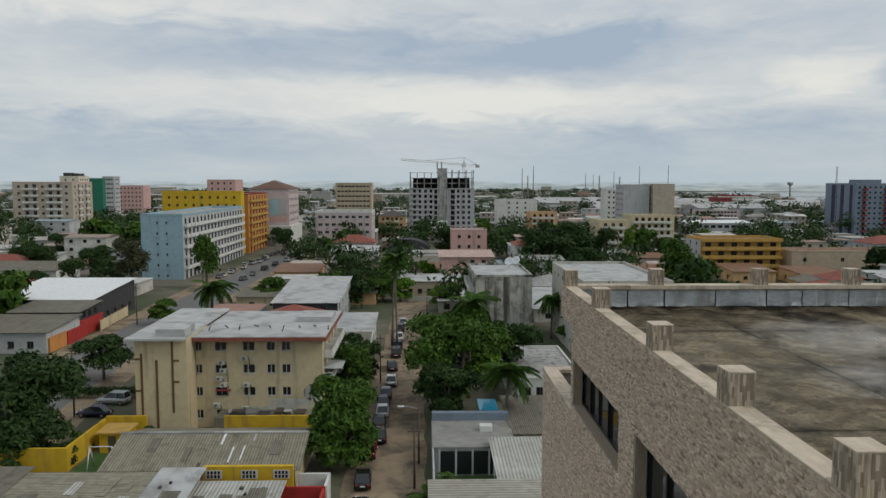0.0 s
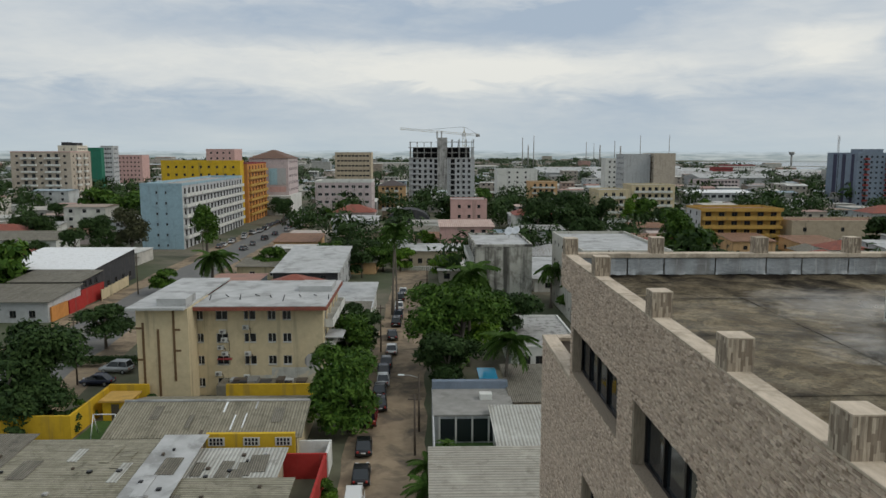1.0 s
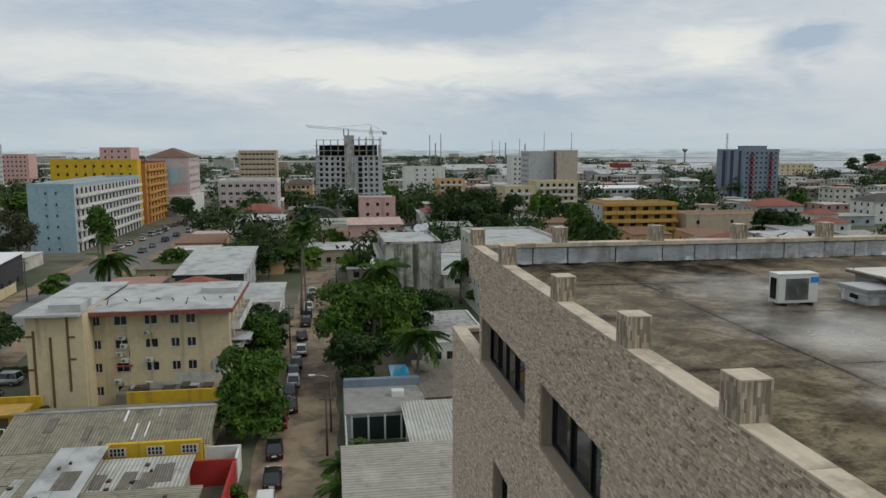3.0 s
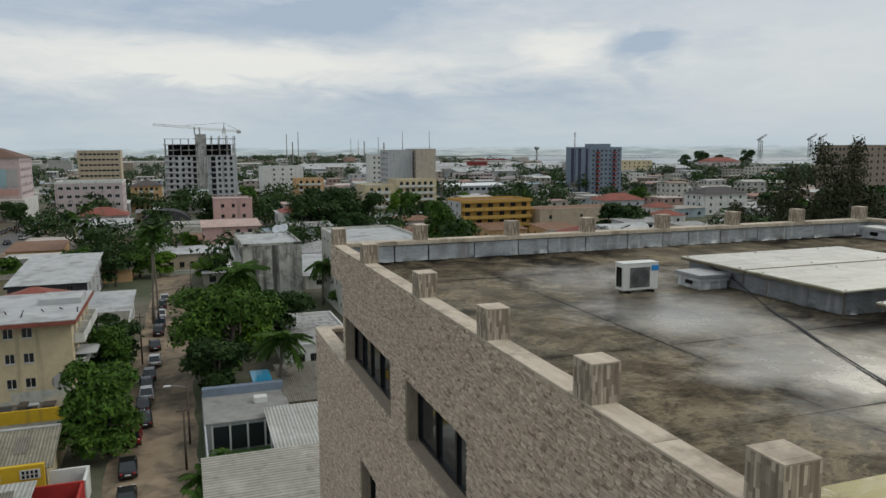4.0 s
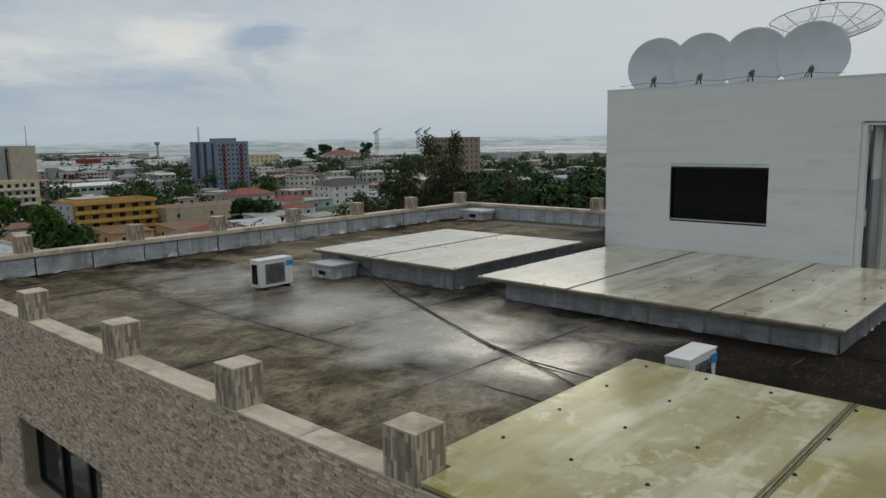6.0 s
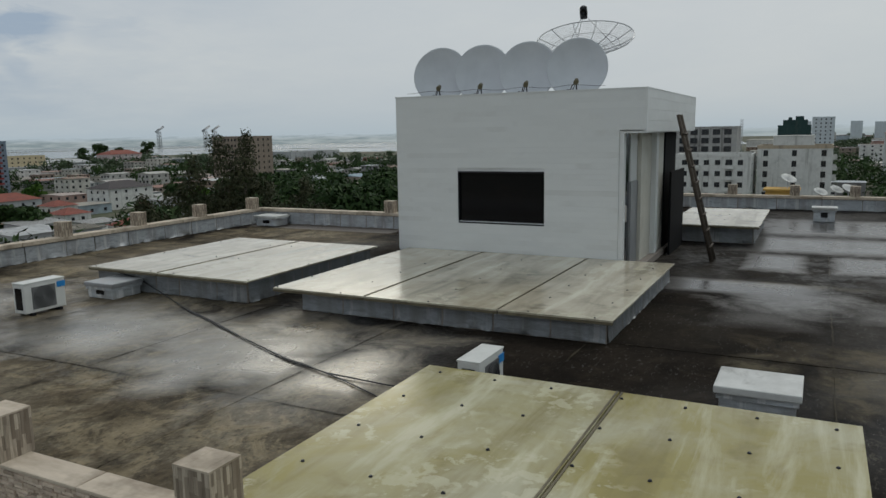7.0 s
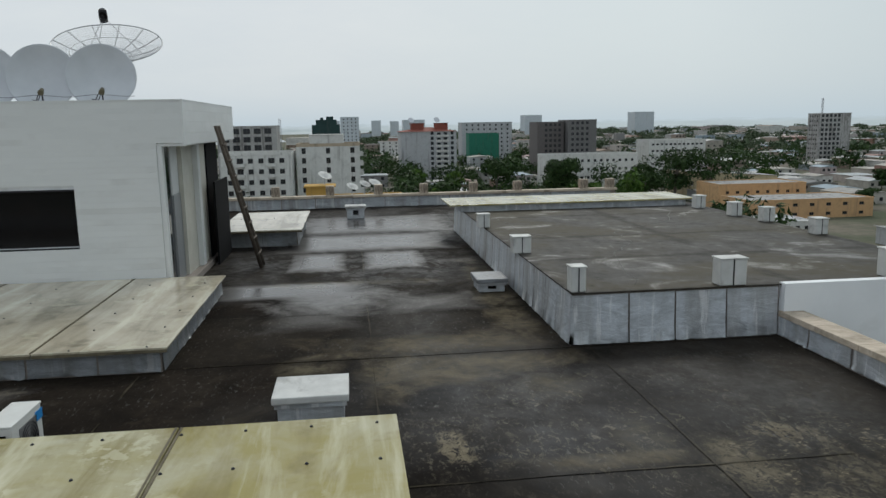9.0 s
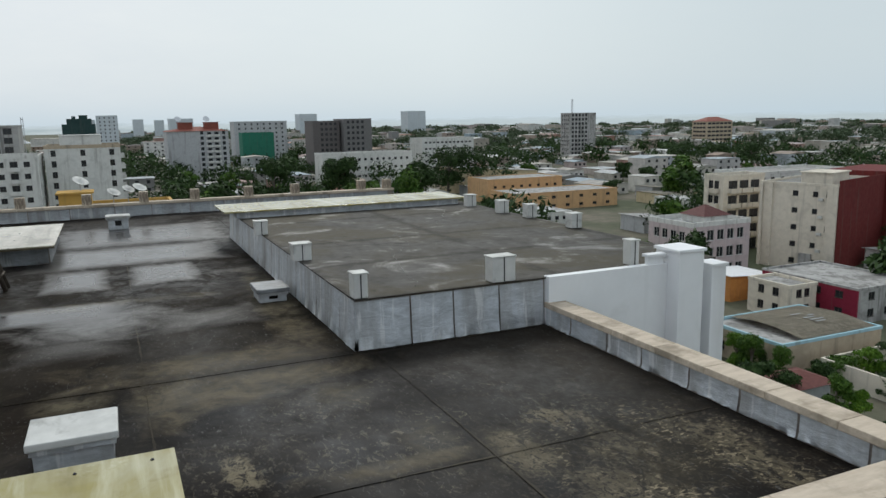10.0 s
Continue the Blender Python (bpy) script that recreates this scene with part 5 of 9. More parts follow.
def leaf_mesh(name, seed, lobes, count, size, mat, droop=0.0, flat=0.75):
    """A crown of small leaf sprays scattered over uneven lobes (x, y, z, rx, rz)."""
    g = np.random.default_rng(seed)
    w = np.array([l[3] * l[3] * l[4] for l in lobes]) ** 0.7
    pick = g.choice(len(lobes), count, p=w / w.sum())
    L = np.array(lobes, float)[pick]
    d = g.normal(size=(count, 3))
    d /= np.linalg.norm(d, axis=1)[:, None]
    d[:, 2] = np.where(d[:, 2] < -0.35, -d[:, 2], d[:, 2])
    rad = np.where(g.random(count) < 0.72, g.uniform(0.78, 1.08, count), g.uniform(0.35, 0.8, count))
    # ragged outline: clumps push out, hollows pull in
    clump = 1 + 0.22 * np.sin(d[:, 0] * 5.1 + pick * 2.3) * np.sin(d[:, 1] * 6.3 + pick) * np.cos(d[:, 2] * 5.7 + seed)
    pos = L[:, :3] + d * (rad * clump)[:, None] * np.stack([L[:, 3], L[:, 3], L[:, 4]], 1)
    nrm = d * flat + g.normal(size=(count, 3)) * 0.55 + np.array([0, 0, 0.35])
    nrm /= np.linalg.norm(nrm, axis=1)[:, None]
    t = np.cross(nrm, g.normal(size=(count, 3)))
    t /= np.linalg.norm(t, axis=1)[:, None] + 1e-9
    b = np.cross(nrm, t)
    s = size * g.uniform(0.55, 1.3, count)[:, None]
    long = t * s * 1.25
    long[:, 2] -= droop * s[:, 0]
    v = np.stack([pos - long, pos + b * s * 0.55, pos + long * 1.1, pos - b * s * 0.55], 1).reshape(-1, 3)
    f = np.arange(count * 4).reshape(-1, 4)
    me = bpy.data.meshes.new(name)
    me.from_pydata(v.tolist(), [], f.tolist())
    me.materials.append(mat)
    return me


def trunk_mesh(h, r, lobes, seed):
    rr = random.Random(seed)
    bm = bmesh.new()
    bend = rr.uniform(-0.04, 0.04) * h
    tube(bm, [(0, 0, -0.1), (bend * 0.3, 0, h * 0.3), (bend, bend * 0.5, h * 0.62)], [r * 1.3, r, r * 0.75], 7)
    for l in lobes[:6]:
        tube(bm, [(bend * 0.6, bend * 0.2, h * rr.uniform(0.35, 0.5)), ((l[0] + bend) * 0.5, l[1] * 0.5, (l[2] + h * 0.5) * 0.5), (l[0], l[1], l[2])], [r * 0.55, r * 0.35, r * 0.12], 5)
    return mesh("trunk", bm, M_BARK)


def lobes_for(seed, h, spread, n, low=0.38):
    rr = random.Random(seed)
    out = []
    for k in range(n):
        a = 2 * math.pi * k / n * 1.7 + rr.uniform(0, 1)
        q = spread * rr.uniform(0.25, 0.68) if k else 0
        out.append((q * math.cos(a), q * math.sin(a), h * rr.uniform(low + 0.1, 0.84), spread * rr.uniform(0.32, 0.52), h * rr.uniform(0.12, 0.2)))
    return out


def make_tree(kind, seed, h, spread, leaves, size, mat, label, at, n=9, low=0.38):
    tree = thing("tree", label, "tree", at, random.Random(seed).uniform(0, 360), group=kind)
    lb = lobes_for(seed, h, spread, n, low)
    part("trunk", trunk_mesh(h, 0.02 * h + 0.06, lb, seed), None, tree)
    part("crown", leaf_mesh("crown", seed, lb, leaves, size, mat), None, tree)
    return tree


def frond_mesh(seed, length=2.6, leaflets=26):
    rr = random.Random(seed)
    bm = bmesh.new()
    pts = []
    for k in range(9):
        t = k / 8
        pts.append(Vector((length * t * (1 - 0.12 * t), 0, length * (0.34 * t - 0.78 * t * t))))
    tube(bm, pts, [0.035 * (1 - 0.8 * k / 8) for k in range(9)], 4)
    for k in range(leaflets):
        t = 0.12 + 0.86 * k / leaflets
        i = min(7, int(t * 8))
        p = pts[i].lerp(pts[i + 1], t * 8 - i)
        ln = 0.62 * math.sin(math.pi * min(1, t * 0.85 + 0.12)) + 0.12
        for s in (1, -1):
            e = p + Vector((0.28 * ln, s * ln * 0.8, -ln * rr.uniform(0.35, 0.75)))
            q = Vector((0.055, 0, 0.012))
            a, b, c = bm.verts.new(p - q), bm.verts.new(p + q), bm.verts.new(e)
            m = bm.verts.new(p.lerp(e, 0.5) + q * 1.1)
            bm.faces.new((a, b, m, c))
    return mesh("frond", bm, M_FROND)


FRONDS = [frond_mesh(s) for s in (1, 2, 3)]


def palm(at, h, lean=0.0, scale=1.0, label="tall coconut palm with arching fronds", seed=1, count=22):
    p = thing("palm_tree", label, "palm tree", at, group="palms")
    bm = bmesh.new()
    rr = random.Random(seed)
    r = 0.15 * scale
    tube(bm, [(0, 0, -0.1), (lean * 0.15, 0, h * 0.25), (lean * 0.5, lean * 0.1, h * 0.62), (lean, lean * 0.2, h)], [r * 1.5, r, r * 0.85, r * 0.8], 8)
    part("trunk", bm, M_BARK, p)
    for k in range(count):
        a = 360 * (k * 0.382) % 360
        up = rr.uniform(-38, 48)
        m = pose(lean, lean * 0.2, h - 0.05, 0, -up, a) @ Matrix.Scale(scale * rr.uniform(0.85, 1.1), 4)
        part("frond", FRONDS[k % 3], None, p, at=m)
    return p


# ---------------------------------------------------------------- buildings
GLASS2 = plain("dim_window", (0.020, 0.022, 0.026), 0.18, 0, 0.5)
FRAME_W = plain("pale_window_frame", (0.55, 0.55, 0.53), 0.5)
FRAME_D = plain("dark_window_frame", (0.06, 0.055, 0.05), 0.5)
CEMENT = surface("raw_concrete", (0.31, 0.305, 0.295), (0.41, 0.405, 0.39), 0.8, (0.8, 0.95), 0.2, 0.02, ((0.16, 0.155, 0.145), 0.25, 0.5, 0.8), ((0.11, 0.105, 0.10), 1.0, 0.52, 0.7))
ROOFTOP = surface("flat_roof_top", (0.34, 0.33, 0.31), (0.24, 0.235, 0.22), 0.7, (0.8, 0.95), 0.2, 0.02, ((0.12, 0.115, 0.10), 0.2, 0.5, 0.7), vary=0.25)
TILE = surface("red_tiles", (0.27, 0.082, 0.055), (0.19, 0.058, 0.042), 2.5, (0.7, 0.9), 0.3, 0.03, ((0.12, 0.05, 0.04), 0.4, 0.54, 0.6))
PAINTS = {n: paint("paint_" + n, c, amount=a) for n, c, a in (
    ("cream", (0.59, 0.495, 0.325), 0.4), ("beige", (0.47, 0.405, 0.335), 0.4), ("white", (0.66, 0.66, 0.63), 0.4), ("palegrey", (0.45, 0.46, 0.47), 0.45), ("blue", (0.30, 0.43, 0.50), 0.25),
    ("pink", (0.58, 0.37, 0.34), 0.4), ("rose", (0.56, 0.47, 0.47), 0.35), ("orange", (0.55, 0.24, 0.07), 0.4), ("ochre", (0.52, 0.32, 0.085), 0.45), ("yellow", (0.62, 0.40, 0.03), 0.35),
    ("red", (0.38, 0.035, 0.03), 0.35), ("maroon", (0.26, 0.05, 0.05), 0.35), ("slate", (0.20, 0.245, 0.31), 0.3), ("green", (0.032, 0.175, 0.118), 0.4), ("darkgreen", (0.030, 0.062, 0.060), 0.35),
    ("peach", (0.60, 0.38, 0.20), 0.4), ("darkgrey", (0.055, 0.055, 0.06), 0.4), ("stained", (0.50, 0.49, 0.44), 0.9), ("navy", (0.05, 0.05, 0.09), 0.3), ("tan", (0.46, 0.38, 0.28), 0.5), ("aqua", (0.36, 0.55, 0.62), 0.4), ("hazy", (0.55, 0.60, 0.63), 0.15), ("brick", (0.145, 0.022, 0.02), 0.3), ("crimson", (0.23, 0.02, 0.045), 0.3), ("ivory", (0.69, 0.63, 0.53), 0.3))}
window_cache = {}
TAKEN = []          # ground rectangles already built on


def window_mesh(w, h, frame, bars=1):
    """Sill, frame, bars and recessed panes as one stepped surface."""
    key = (round(w, 2), round(h, 2), frame.name, bars)
    if key not in window_cache:
        f = 0.06
        xc = [-w / 2, -w / 2 + f]
        for k in range(bars):
            x = -w / 2 + w * (k + 1) / (bars + 1)
            xc += [x - 0.03, x + 0.03]
        xc += [w / 2 - f, w / 2]
        zc = [-0.07, 0.0, f, h - f, h]
        nx, nz = len(xc) - 1, len(zc) - 1

        def depth(i, j):
            return -0.07 if j == 0 else (0.17 if j == 2 and i % 2 else 0.10)
        bm = bmesh.new()

        def face(mat, *pts):
            bm.faces.new([bm.verts.new(p) for p in pts]).material_index = mat
        for i in range(nx):
            for j in range(nz):
                d, (x0, x1, z0, z1) = depth(i, j), (xc[i], xc[i + 1], zc[j], zc[j + 1])
                face(1 if d > 0.15 else 0, (x0, d, z0), (x1, d, z0), (x1, d, z1), (x0, d, z1))
                if i + 1 < nx and depth(i + 1, j) != d:
                    e = depth(i + 1, j)
                    face(0, (x1, d, z0), (x1, e, z0), (x1, e, z1), (x1, d, z1))
                if j + 1 < nz and depth(i, j + 1) != d:
                    e = depth(i, j + 1)
                    face(0, (x0, d, z1), (x1, d, z1), (x1, e, z1), (x0, e, z1))
        bmesh.ops.remove_doubles(bm, verts=bm.verts[:], dist=0.0005)
        window_cache[key] = mesh("window", bm, frame, GLASS2)
    return window_cache[key]


def balcony_mesh(w, d, solid):
    key = ("b", round(w, 2), round(d, 2), solid)
    if key not in window_cache:
        bm = bmesh.new()
        bx(bm, -w / 2, -d, -0.16, w / 2, 0, 0)
        if solid:
            bx(bm, -w / 2, -d, 0, w / 2, -d + 0.1, 0.9)
            bx(bm, -w / 2, -d + 0.1, 0, -w / 2 + 0.1, 0, 0.9)
            bx(bm, w / 2 - 0.1, -d + 0.1, 0, w / 2, 0, 0.9)
        else:
            bx(bm, -w / 2, -d, 0.85, w / 2, -d + 0.06, 0.92)
            n = max(3, int(w / 0.35))
            for k in range(n + 1):
                x = -w / 2 + (w - 0.04) * k / n
                bx(bm, x, -d + 0.01, 0, x + 0.04, -d + 0.05, 0.85)
        window_cache[key] = bm
        me = bpy.data.meshes.new("balcony")
        bmesh.ops.recalc_face_normals(bm, faces=bm.faces[:])
        bm.to_mesh(me)
        window_cache[key] = me
    return window_cache[key]


SIDES = {"S": ((0, 0), 0), "E": ((1, 0), 90), "N": ((1, 1), 180), "W": ((0, 1), 270)}


def block_house(name, label, category, x0, x1, y0, y1, h, storeys, wall, faces, roof="flat", frame=None, rooftop=None, parapet=0.5, group="", trim=None, balcony_mat=None, ground_floor=True, turn=0.0, keep=True, pitch=0.22):
    """A rectangular building with real window openings.
    faces: side -> dict(cols, w, h, sill, margin, balcony=columns, solid, bars, mat, skip)."""
    b = thing(name, label, category, (x0, y0, 0), turn, group=group)
    if keep:
        TAKEN.append((min(x0, x1) - 1, min(y0, y1) - 1, max(x0, x1) + 1, max(y0, y1) + 1))
    W, Dp = x1 - x0, y1 - y0
    frame = frame or (FRAME_W if wall in (PAINTS["cream"], PAINTS["rose"]) else FRAME_D)
    sh = h / storeys
    far = math.hypot((x0 + x1) / 2, (y0 + y1) / 2) > 345 and y0 > -390
    shells, panes = {}, bmesh.new()
    for side, (corner, ang) in SIDES.items():
        width = W if side in "SN" else Dp
        m = pose(corner[0] * W, corner[1] * Dp, 0, 0, 0, ang)
        spec = faces.get(side)
        bm = bmesh.new()
        holes = []
        if spec:
            cols, ww, wh, sill, mg = spec["cols"], spec.get("w", 1.2), spec.get("h", 1.25), spec.get("sill", 0.95), spec.get("margin", 1.2)
            skip, bal = spec.get("skip", ()), spec.get("balcony", ())
            for s in range(0 if ground_floor else 1, storeys):
                for c in range(cols):
                    if (c, s) in skip or c in skip:
                        continue
                    u = spec["us"][c] if "us" in spec else mg + (width - 2 * mg) * (c + 0.5) / cols
                    if "ws" in spec:
                        ww = spec["ws"][c]
                    isb = c in bal
                    w2, h2, z2 = (min(ww * 1.25, (width - 2 * mg) / cols * 0.8), sh * 0.74, 0.08) if isb else (ww, wh, sill)
                    holes.append((u - w2 / 2, u + w2 / 2, s * sh + z2, s * sh + z2 + h2))
                    at_ = m @ Matrix.Translation((u, 0, s * sh + z2))
                    if far:
                        for q in bx(panes, -w2 / 2, 0.16, 0, w2 / 2, 0.2, h2):
                            q.co = at_ @ q.co
                    else:
                        part("window", window_mesh(w2, h2, frame, spec.get("bars", 1)), None, b, at=at_)
                    if isb and s > 0:
                        me = balcony_mesh((width - 2 * mg) / cols * 0.92, 1.15, spec.get("solid", True))
                        if not me.materials:
                            me.materials.append(PAINTS["white"])
                        ob = part("balcony", me, None, b, at=m @ Matrix.Translation((u, 0, s * sh)))
                        if balcony_mat:
                            ob.material_slots[0].link = "OBJECT"
                            ob.material_slots[0].material = balcony_mat
        bm.free()
        wm = (spec or {}).get("mat", wall)
        shell = shells.setdefault(wm, bmesh.new()) if wm not in shells else shells[wm]
        inset = 0.25 if side in "EW" else 0.0
        for a, c, z0, z1 in facade_rects(inset, width - inset, 0, h, holes):
            for q in bx(shell, a, 0, z0, c, 0.25, z1):
                q.co = m @ q.co
    for wm, shell in shells.items():
        bmesh.ops.remove_doubles(shell, verts=shell.verts[:], dist=0.001)
        part("wall", shell, wm, b)
    if far and panes.faces:
        tagged(part("glazing", panes, GLASS2, b, "rows of dark window openings"), kind="stuff")
    else:
        panes.free()
    top = rooftop or ROOFTOP
    if roof == "flat":
        part("roof", boxes((0.2, 0.2, h - 0.2, W - 0.2, Dp - 0.2, h + 0.02)), top, b)
        t = 0.22
        bm = boxes((-0.08, -0.08, h, W + 0.08, t, h + parapet), (-0.08, Dp - t, h, W + 0.08, Dp + 0.08, h + parapet), (-0.08, t, h, t, Dp - t, h + parapet), (W - t, t, h, W + 0.08, Dp - t, h + parapet))
        part("parapet", bm, trim or wall, b)
    elif roof == "hip":
        bm = bmesh.new()
        o, rz = 0.6, h + min(W, Dp) * pitch
        base = [bm.verts.new(p) for p in ((-o, -o, h), (W + o, -o, h), (W + o, Dp + o, h), (-o, Dp + o, h))]
        k = min(W, Dp) / 2
        r0, r1 = (bm.verts.new((k, Dp / 2, rz)), bm.verts.new((W - k, Dp / 2, rz))) if W >= Dp else (bm.verts.new((W / 2, k, rz)), bm.verts.new((W / 2, Dp - k, rz)))
        if W >= Dp:
            fs = ((0, 1, r1, r0), (1, 2, r1), (2, 3, r0, r1), (3, 0, r0))
        else:
            fs = ((0, 1, r0), (1, 2, r1, r0), (2, 3, r1), (3, 0, r0, r1))
        for f in fs:
            bm.faces.new([base[i] if isinstance(i, int) else i for i in f])
        bm.faces.new(list(reversed(base)))
        part("roof", bm, top, b)
    elif roof == "gable":
        bm = bmesh.new()
        o, rise = 0.6, min(W, Dp) * 0.13
        if W >= Dp:
            sec = [(-o, h - 0.1), (Dp / 2, h + rise), (Dp + o, h - 0.1)]
            pts = [[(x, y, z + t) for y, z in sec] for x in (-o, W + o) for t in (0, 0.08)]
        else:
            sec = [(-o, h - 0.1), (W / 2, h + rise), (W + o, h - 0.1)]
            pts = [[(y, x, z + t) for y, z in sec] for x in (-o, Dp + o) for t in (0, 0.08)]
        v = [[bm.verts.new(p) for p in row] for row in pts]
        for i in range(2):
            bm.faces.new((v[1][i], v[1][i + 1], v[3][i + 1], v[3][i]))
            bm.faces.new((v[0][i], v[0][i + 1], v[2][i + 1], v[2][i]))
            for q in (0, 2):
                bm.faces.new((v[q][i], v[q][i + 1], v[q + 1][i + 1], v[q + 1][i]))
        for i in (0, 2):
            bm.faces.new((v[0][i], v[1][i], v[3][i], v[2][i]))
        part("roof", bm, top, b)
        bm = bmesh.new()
        for e in (0.12, (W if W >= Dp else Dp) - 0.12):
            tri = [(e, y, z) if W >= Dp else (y, e, z) for y, z in ((0.1, h - 0.02), ((Dp if W >= Dp else W) / 2, h + rise - 0.06), ((Dp if W >= Dp else W) - 0.1, h - 0.02))]
            bm.faces.new([bm.verts.new(p) for p in tri])
        part("gable", bm, wall, b)
    elif roof == "shed":
        bm = bmesh.new()
        o, rise = 0.5, 0.07 * Dp
        v = [bm.verts.new(p) for z in (0, 0.09) for p in ((-o, -o, h + z), (W + o, -o, h + z), (W + o, Dp + o, h + rise + z), (-o, Dp + o, h + rise + z))]
        for i in ((3, 2, 1, 0), (4, 5, 6, 7), (0, 1, 5, 4), (1, 2, 6, 5), (2, 3, 7, 6), (3, 0, 4, 7)):
            bm.faces.new([v[k] for k in i])
        part("roof", bm, top, b)
        bm = boxes((0, Dp - 0.25, h - 0.01, W, Dp, h + rise - 0.04))
        for e in (0.12, W - 0.12):
            bm.faces.new([bm.verts.new(p) for p in ((e, 0.1, h - 0.01), (e, Dp - 0.1, h - 0.01), (e, Dp - 0.1, h + rise - 0.06))])
        part("gable", bm, wall, b)
    return b


def roof_box(parent, x0, y0, x1, y1, z, h, mat):
    part("stair_housing", boxes((x0, y0, z, x1, y1, z + h), (x0 - 0.2, y0 - 0.2, z + h, x1 + 0.2, y1 + 0.2, z + h + 0.15)), mat, parent)


P = PAINTS
ZINC = corrugated("zinc_sheets", (0.34, 0.345, 0.345), (0.43, 0.44, 0.44), (0.20, 0.15, 0.11), 0.25)
FIBRO = corrugated("fibre_cement_sheets", (0.155, 0.143, 0.115), (0.235, 0.218, 0.175), (0.062, 0.053, 0.042), 0.22)
FIBROX = corrugated("mossy_fibre_sheets", (0.165, 0.152, 0.122), (0.245, 0.226, 0.182), (0.066, 0.058, 0.044), 0.22, along="x")
RUST = corrugated("rusty_sheets", (0.24, 0.13, 0.08), (0.30, 0.17, 0.11), (0.12, 0.07, 0.05), 0.25)
PALE = corrugated("pale_metal_sheets", (0.46, 0.46, 0.43), (0.39, 0.39, 0.36), (0.24, 0.22, 0.18), 0.35)
LIME = surface("whitewashed_roof", (0.46, 0.465, 0.465), (0.34, 0.345, 0.345), 0.5, (0.6, 0.85), 0.1, 0.02, ((0.20, 0.20, 0.19), 0.25, 0.5, 0.7))
SHEDTAN = corrugated("tan_shed_sheets", (0.225, 0.205, 0.150), (0.33, 0.305, 0.235), (0.085, 0.075, 0.050), 0.3)
SHEDTANX = corrugated("tan_yard_sheets", (0.23, 0.215, 0.155), (0.37, 0.345, 0.27), (0.070, 0.062, 0.042), 0.3, along="x")
TAKEN += [(-9, 35, 3, 200), (2, -12, 28, 20), (-68, 60, -47, 420), (-66, 40, 28, 132), (30, -100, 74, -35)]

# -- cream apartment block on the corner
ap = block_house("apartment_block", "cream four-storey apartment block with stained lower wall and pale flat roof", "apartment building", -29.0, -12.7, 92.0, 108.5, 11.6, 4, P["cream"],
                 {"S": dict(cols=5, us=(0.8, 3.6, 7.1, 9.85, 11.75), ws=(0.95, 1.5, 1.5, 1.05, 1.1), h=1.15, sill=1.1, margin=0.8, bars=1), "E": dict(cols=4, w=1.4, h=1.5, margin=1.0, balcony=(0, 1, 2, 3))}, rooftop=LIME, parapet=0.15, trim=TILE)
part("cornice", boxes((0.52, -1.6, 11.6, 17.0, 0.3, 11.75), (-0.5, 0.3, 11.6, 17.0, 17.0, 11.75), (0.52, -1.6, 11.3, 17.0, -1.45, 11.6), (16.85, -1.45, 11.3, 17.0, 17.0, 11.6)), TILE, ap, "brick-red overhanging cornice")
part("roof_sheet", boxes((0.45, -1.5, 11.76, 16.9, 16.9, 11.86)), LIME, ap, "whitewashed flat roof")
part("stair_tower", boxes((-5.7, -3.6, 0, 0.5, 5.2, 12.0)), P["cream"], ap, "projecting stair tower")
part("tower_roof", boxes((-6.6, -4.6, 12.0, 0.4, 16.9, 12.3), bevel=0.03), LIME, ap, "weathered pale roof slab")
part("wing", boxes((-5.7, 5.2, 0, 0.0, 16.5, 11.9)), P["cream"], ap)
for kerb in ((-3.2, -3.4, 12.3, 0.3, 0.6, 13.2), (12.0, 8.0, 11.86, 16.5, 13.0, 12.6)):
    part("roof_kerb", boxes(kerb), LIME, ap)
BROWN = plain("brown_trim_paint", (0.13, 0.075, 0.035), 0.7)
for x, z0, z1 in ((-5.05, 2.0, 10.3), (-3.25, 0.6, 9.5), (-1.35, 3.0, 11.9)):
    part("trim_band", boxes((x, -3.66, z0, x + 0.28, -3.595, z1)), BROWN, ap, "dark brown vertical trim")
for x, z in ((-5.7, 9.5), (-5.7, 5.6), (-1.07, 9.3), (-1.07, 6.7)):
    part("trim_band", boxes((x, -3.655, z, x + 0.65, -3.60, z + 0.25)), BROWN, ap, "dark brown vertical trim")
rr = random.Random(21)
for x, z in ((3.3, 9.05), (6.2, 9.6), (3.0, 7.0), (6.4, 6.2), (3.5, 6.2), (2.6, 3.6), (6.2, 3.2), (3.5, 8.0)):
    unit = part("wall_condenser", boxes((x, -0.42, z - 1.0, x + 0.8, -0.06, z - 0.45), bevel=0.03), M_LID, ap, "stained white condenser bracketed to the wall")
    part("fan_grille", tube(bmesh.new(), [(x + 0.32, -0.415, z - 0.72), (x + 0.32, -0.432, z - 0.72)], 0.2, 12), M_GRILLE, unit)
    part("bracket", boxes((x + 0.1, -0.4, z - 1.06, x + 0.16, -0.005, z - 1.0), (x + 0.64, -0.4, z - 1.06, x + 0.70, -0.005, z - 1.0)), M_DARKMETAL, ap)
    part("hose", tube(bmesh.new(), [(x + 0.8, -0.2, z - 0.8), (x + 0.95, -0.06, z - 0.9), (x + 0.95, -0.04, z - 2.2)], 0.035, 5), M_RUBBER, ap)
part("drain_pipe", tube(bmesh.new(), [(7.0, -0.08, 0.2), (7.0, -0.08, 11.3)], 0.06, 6), P["cream"], ap)
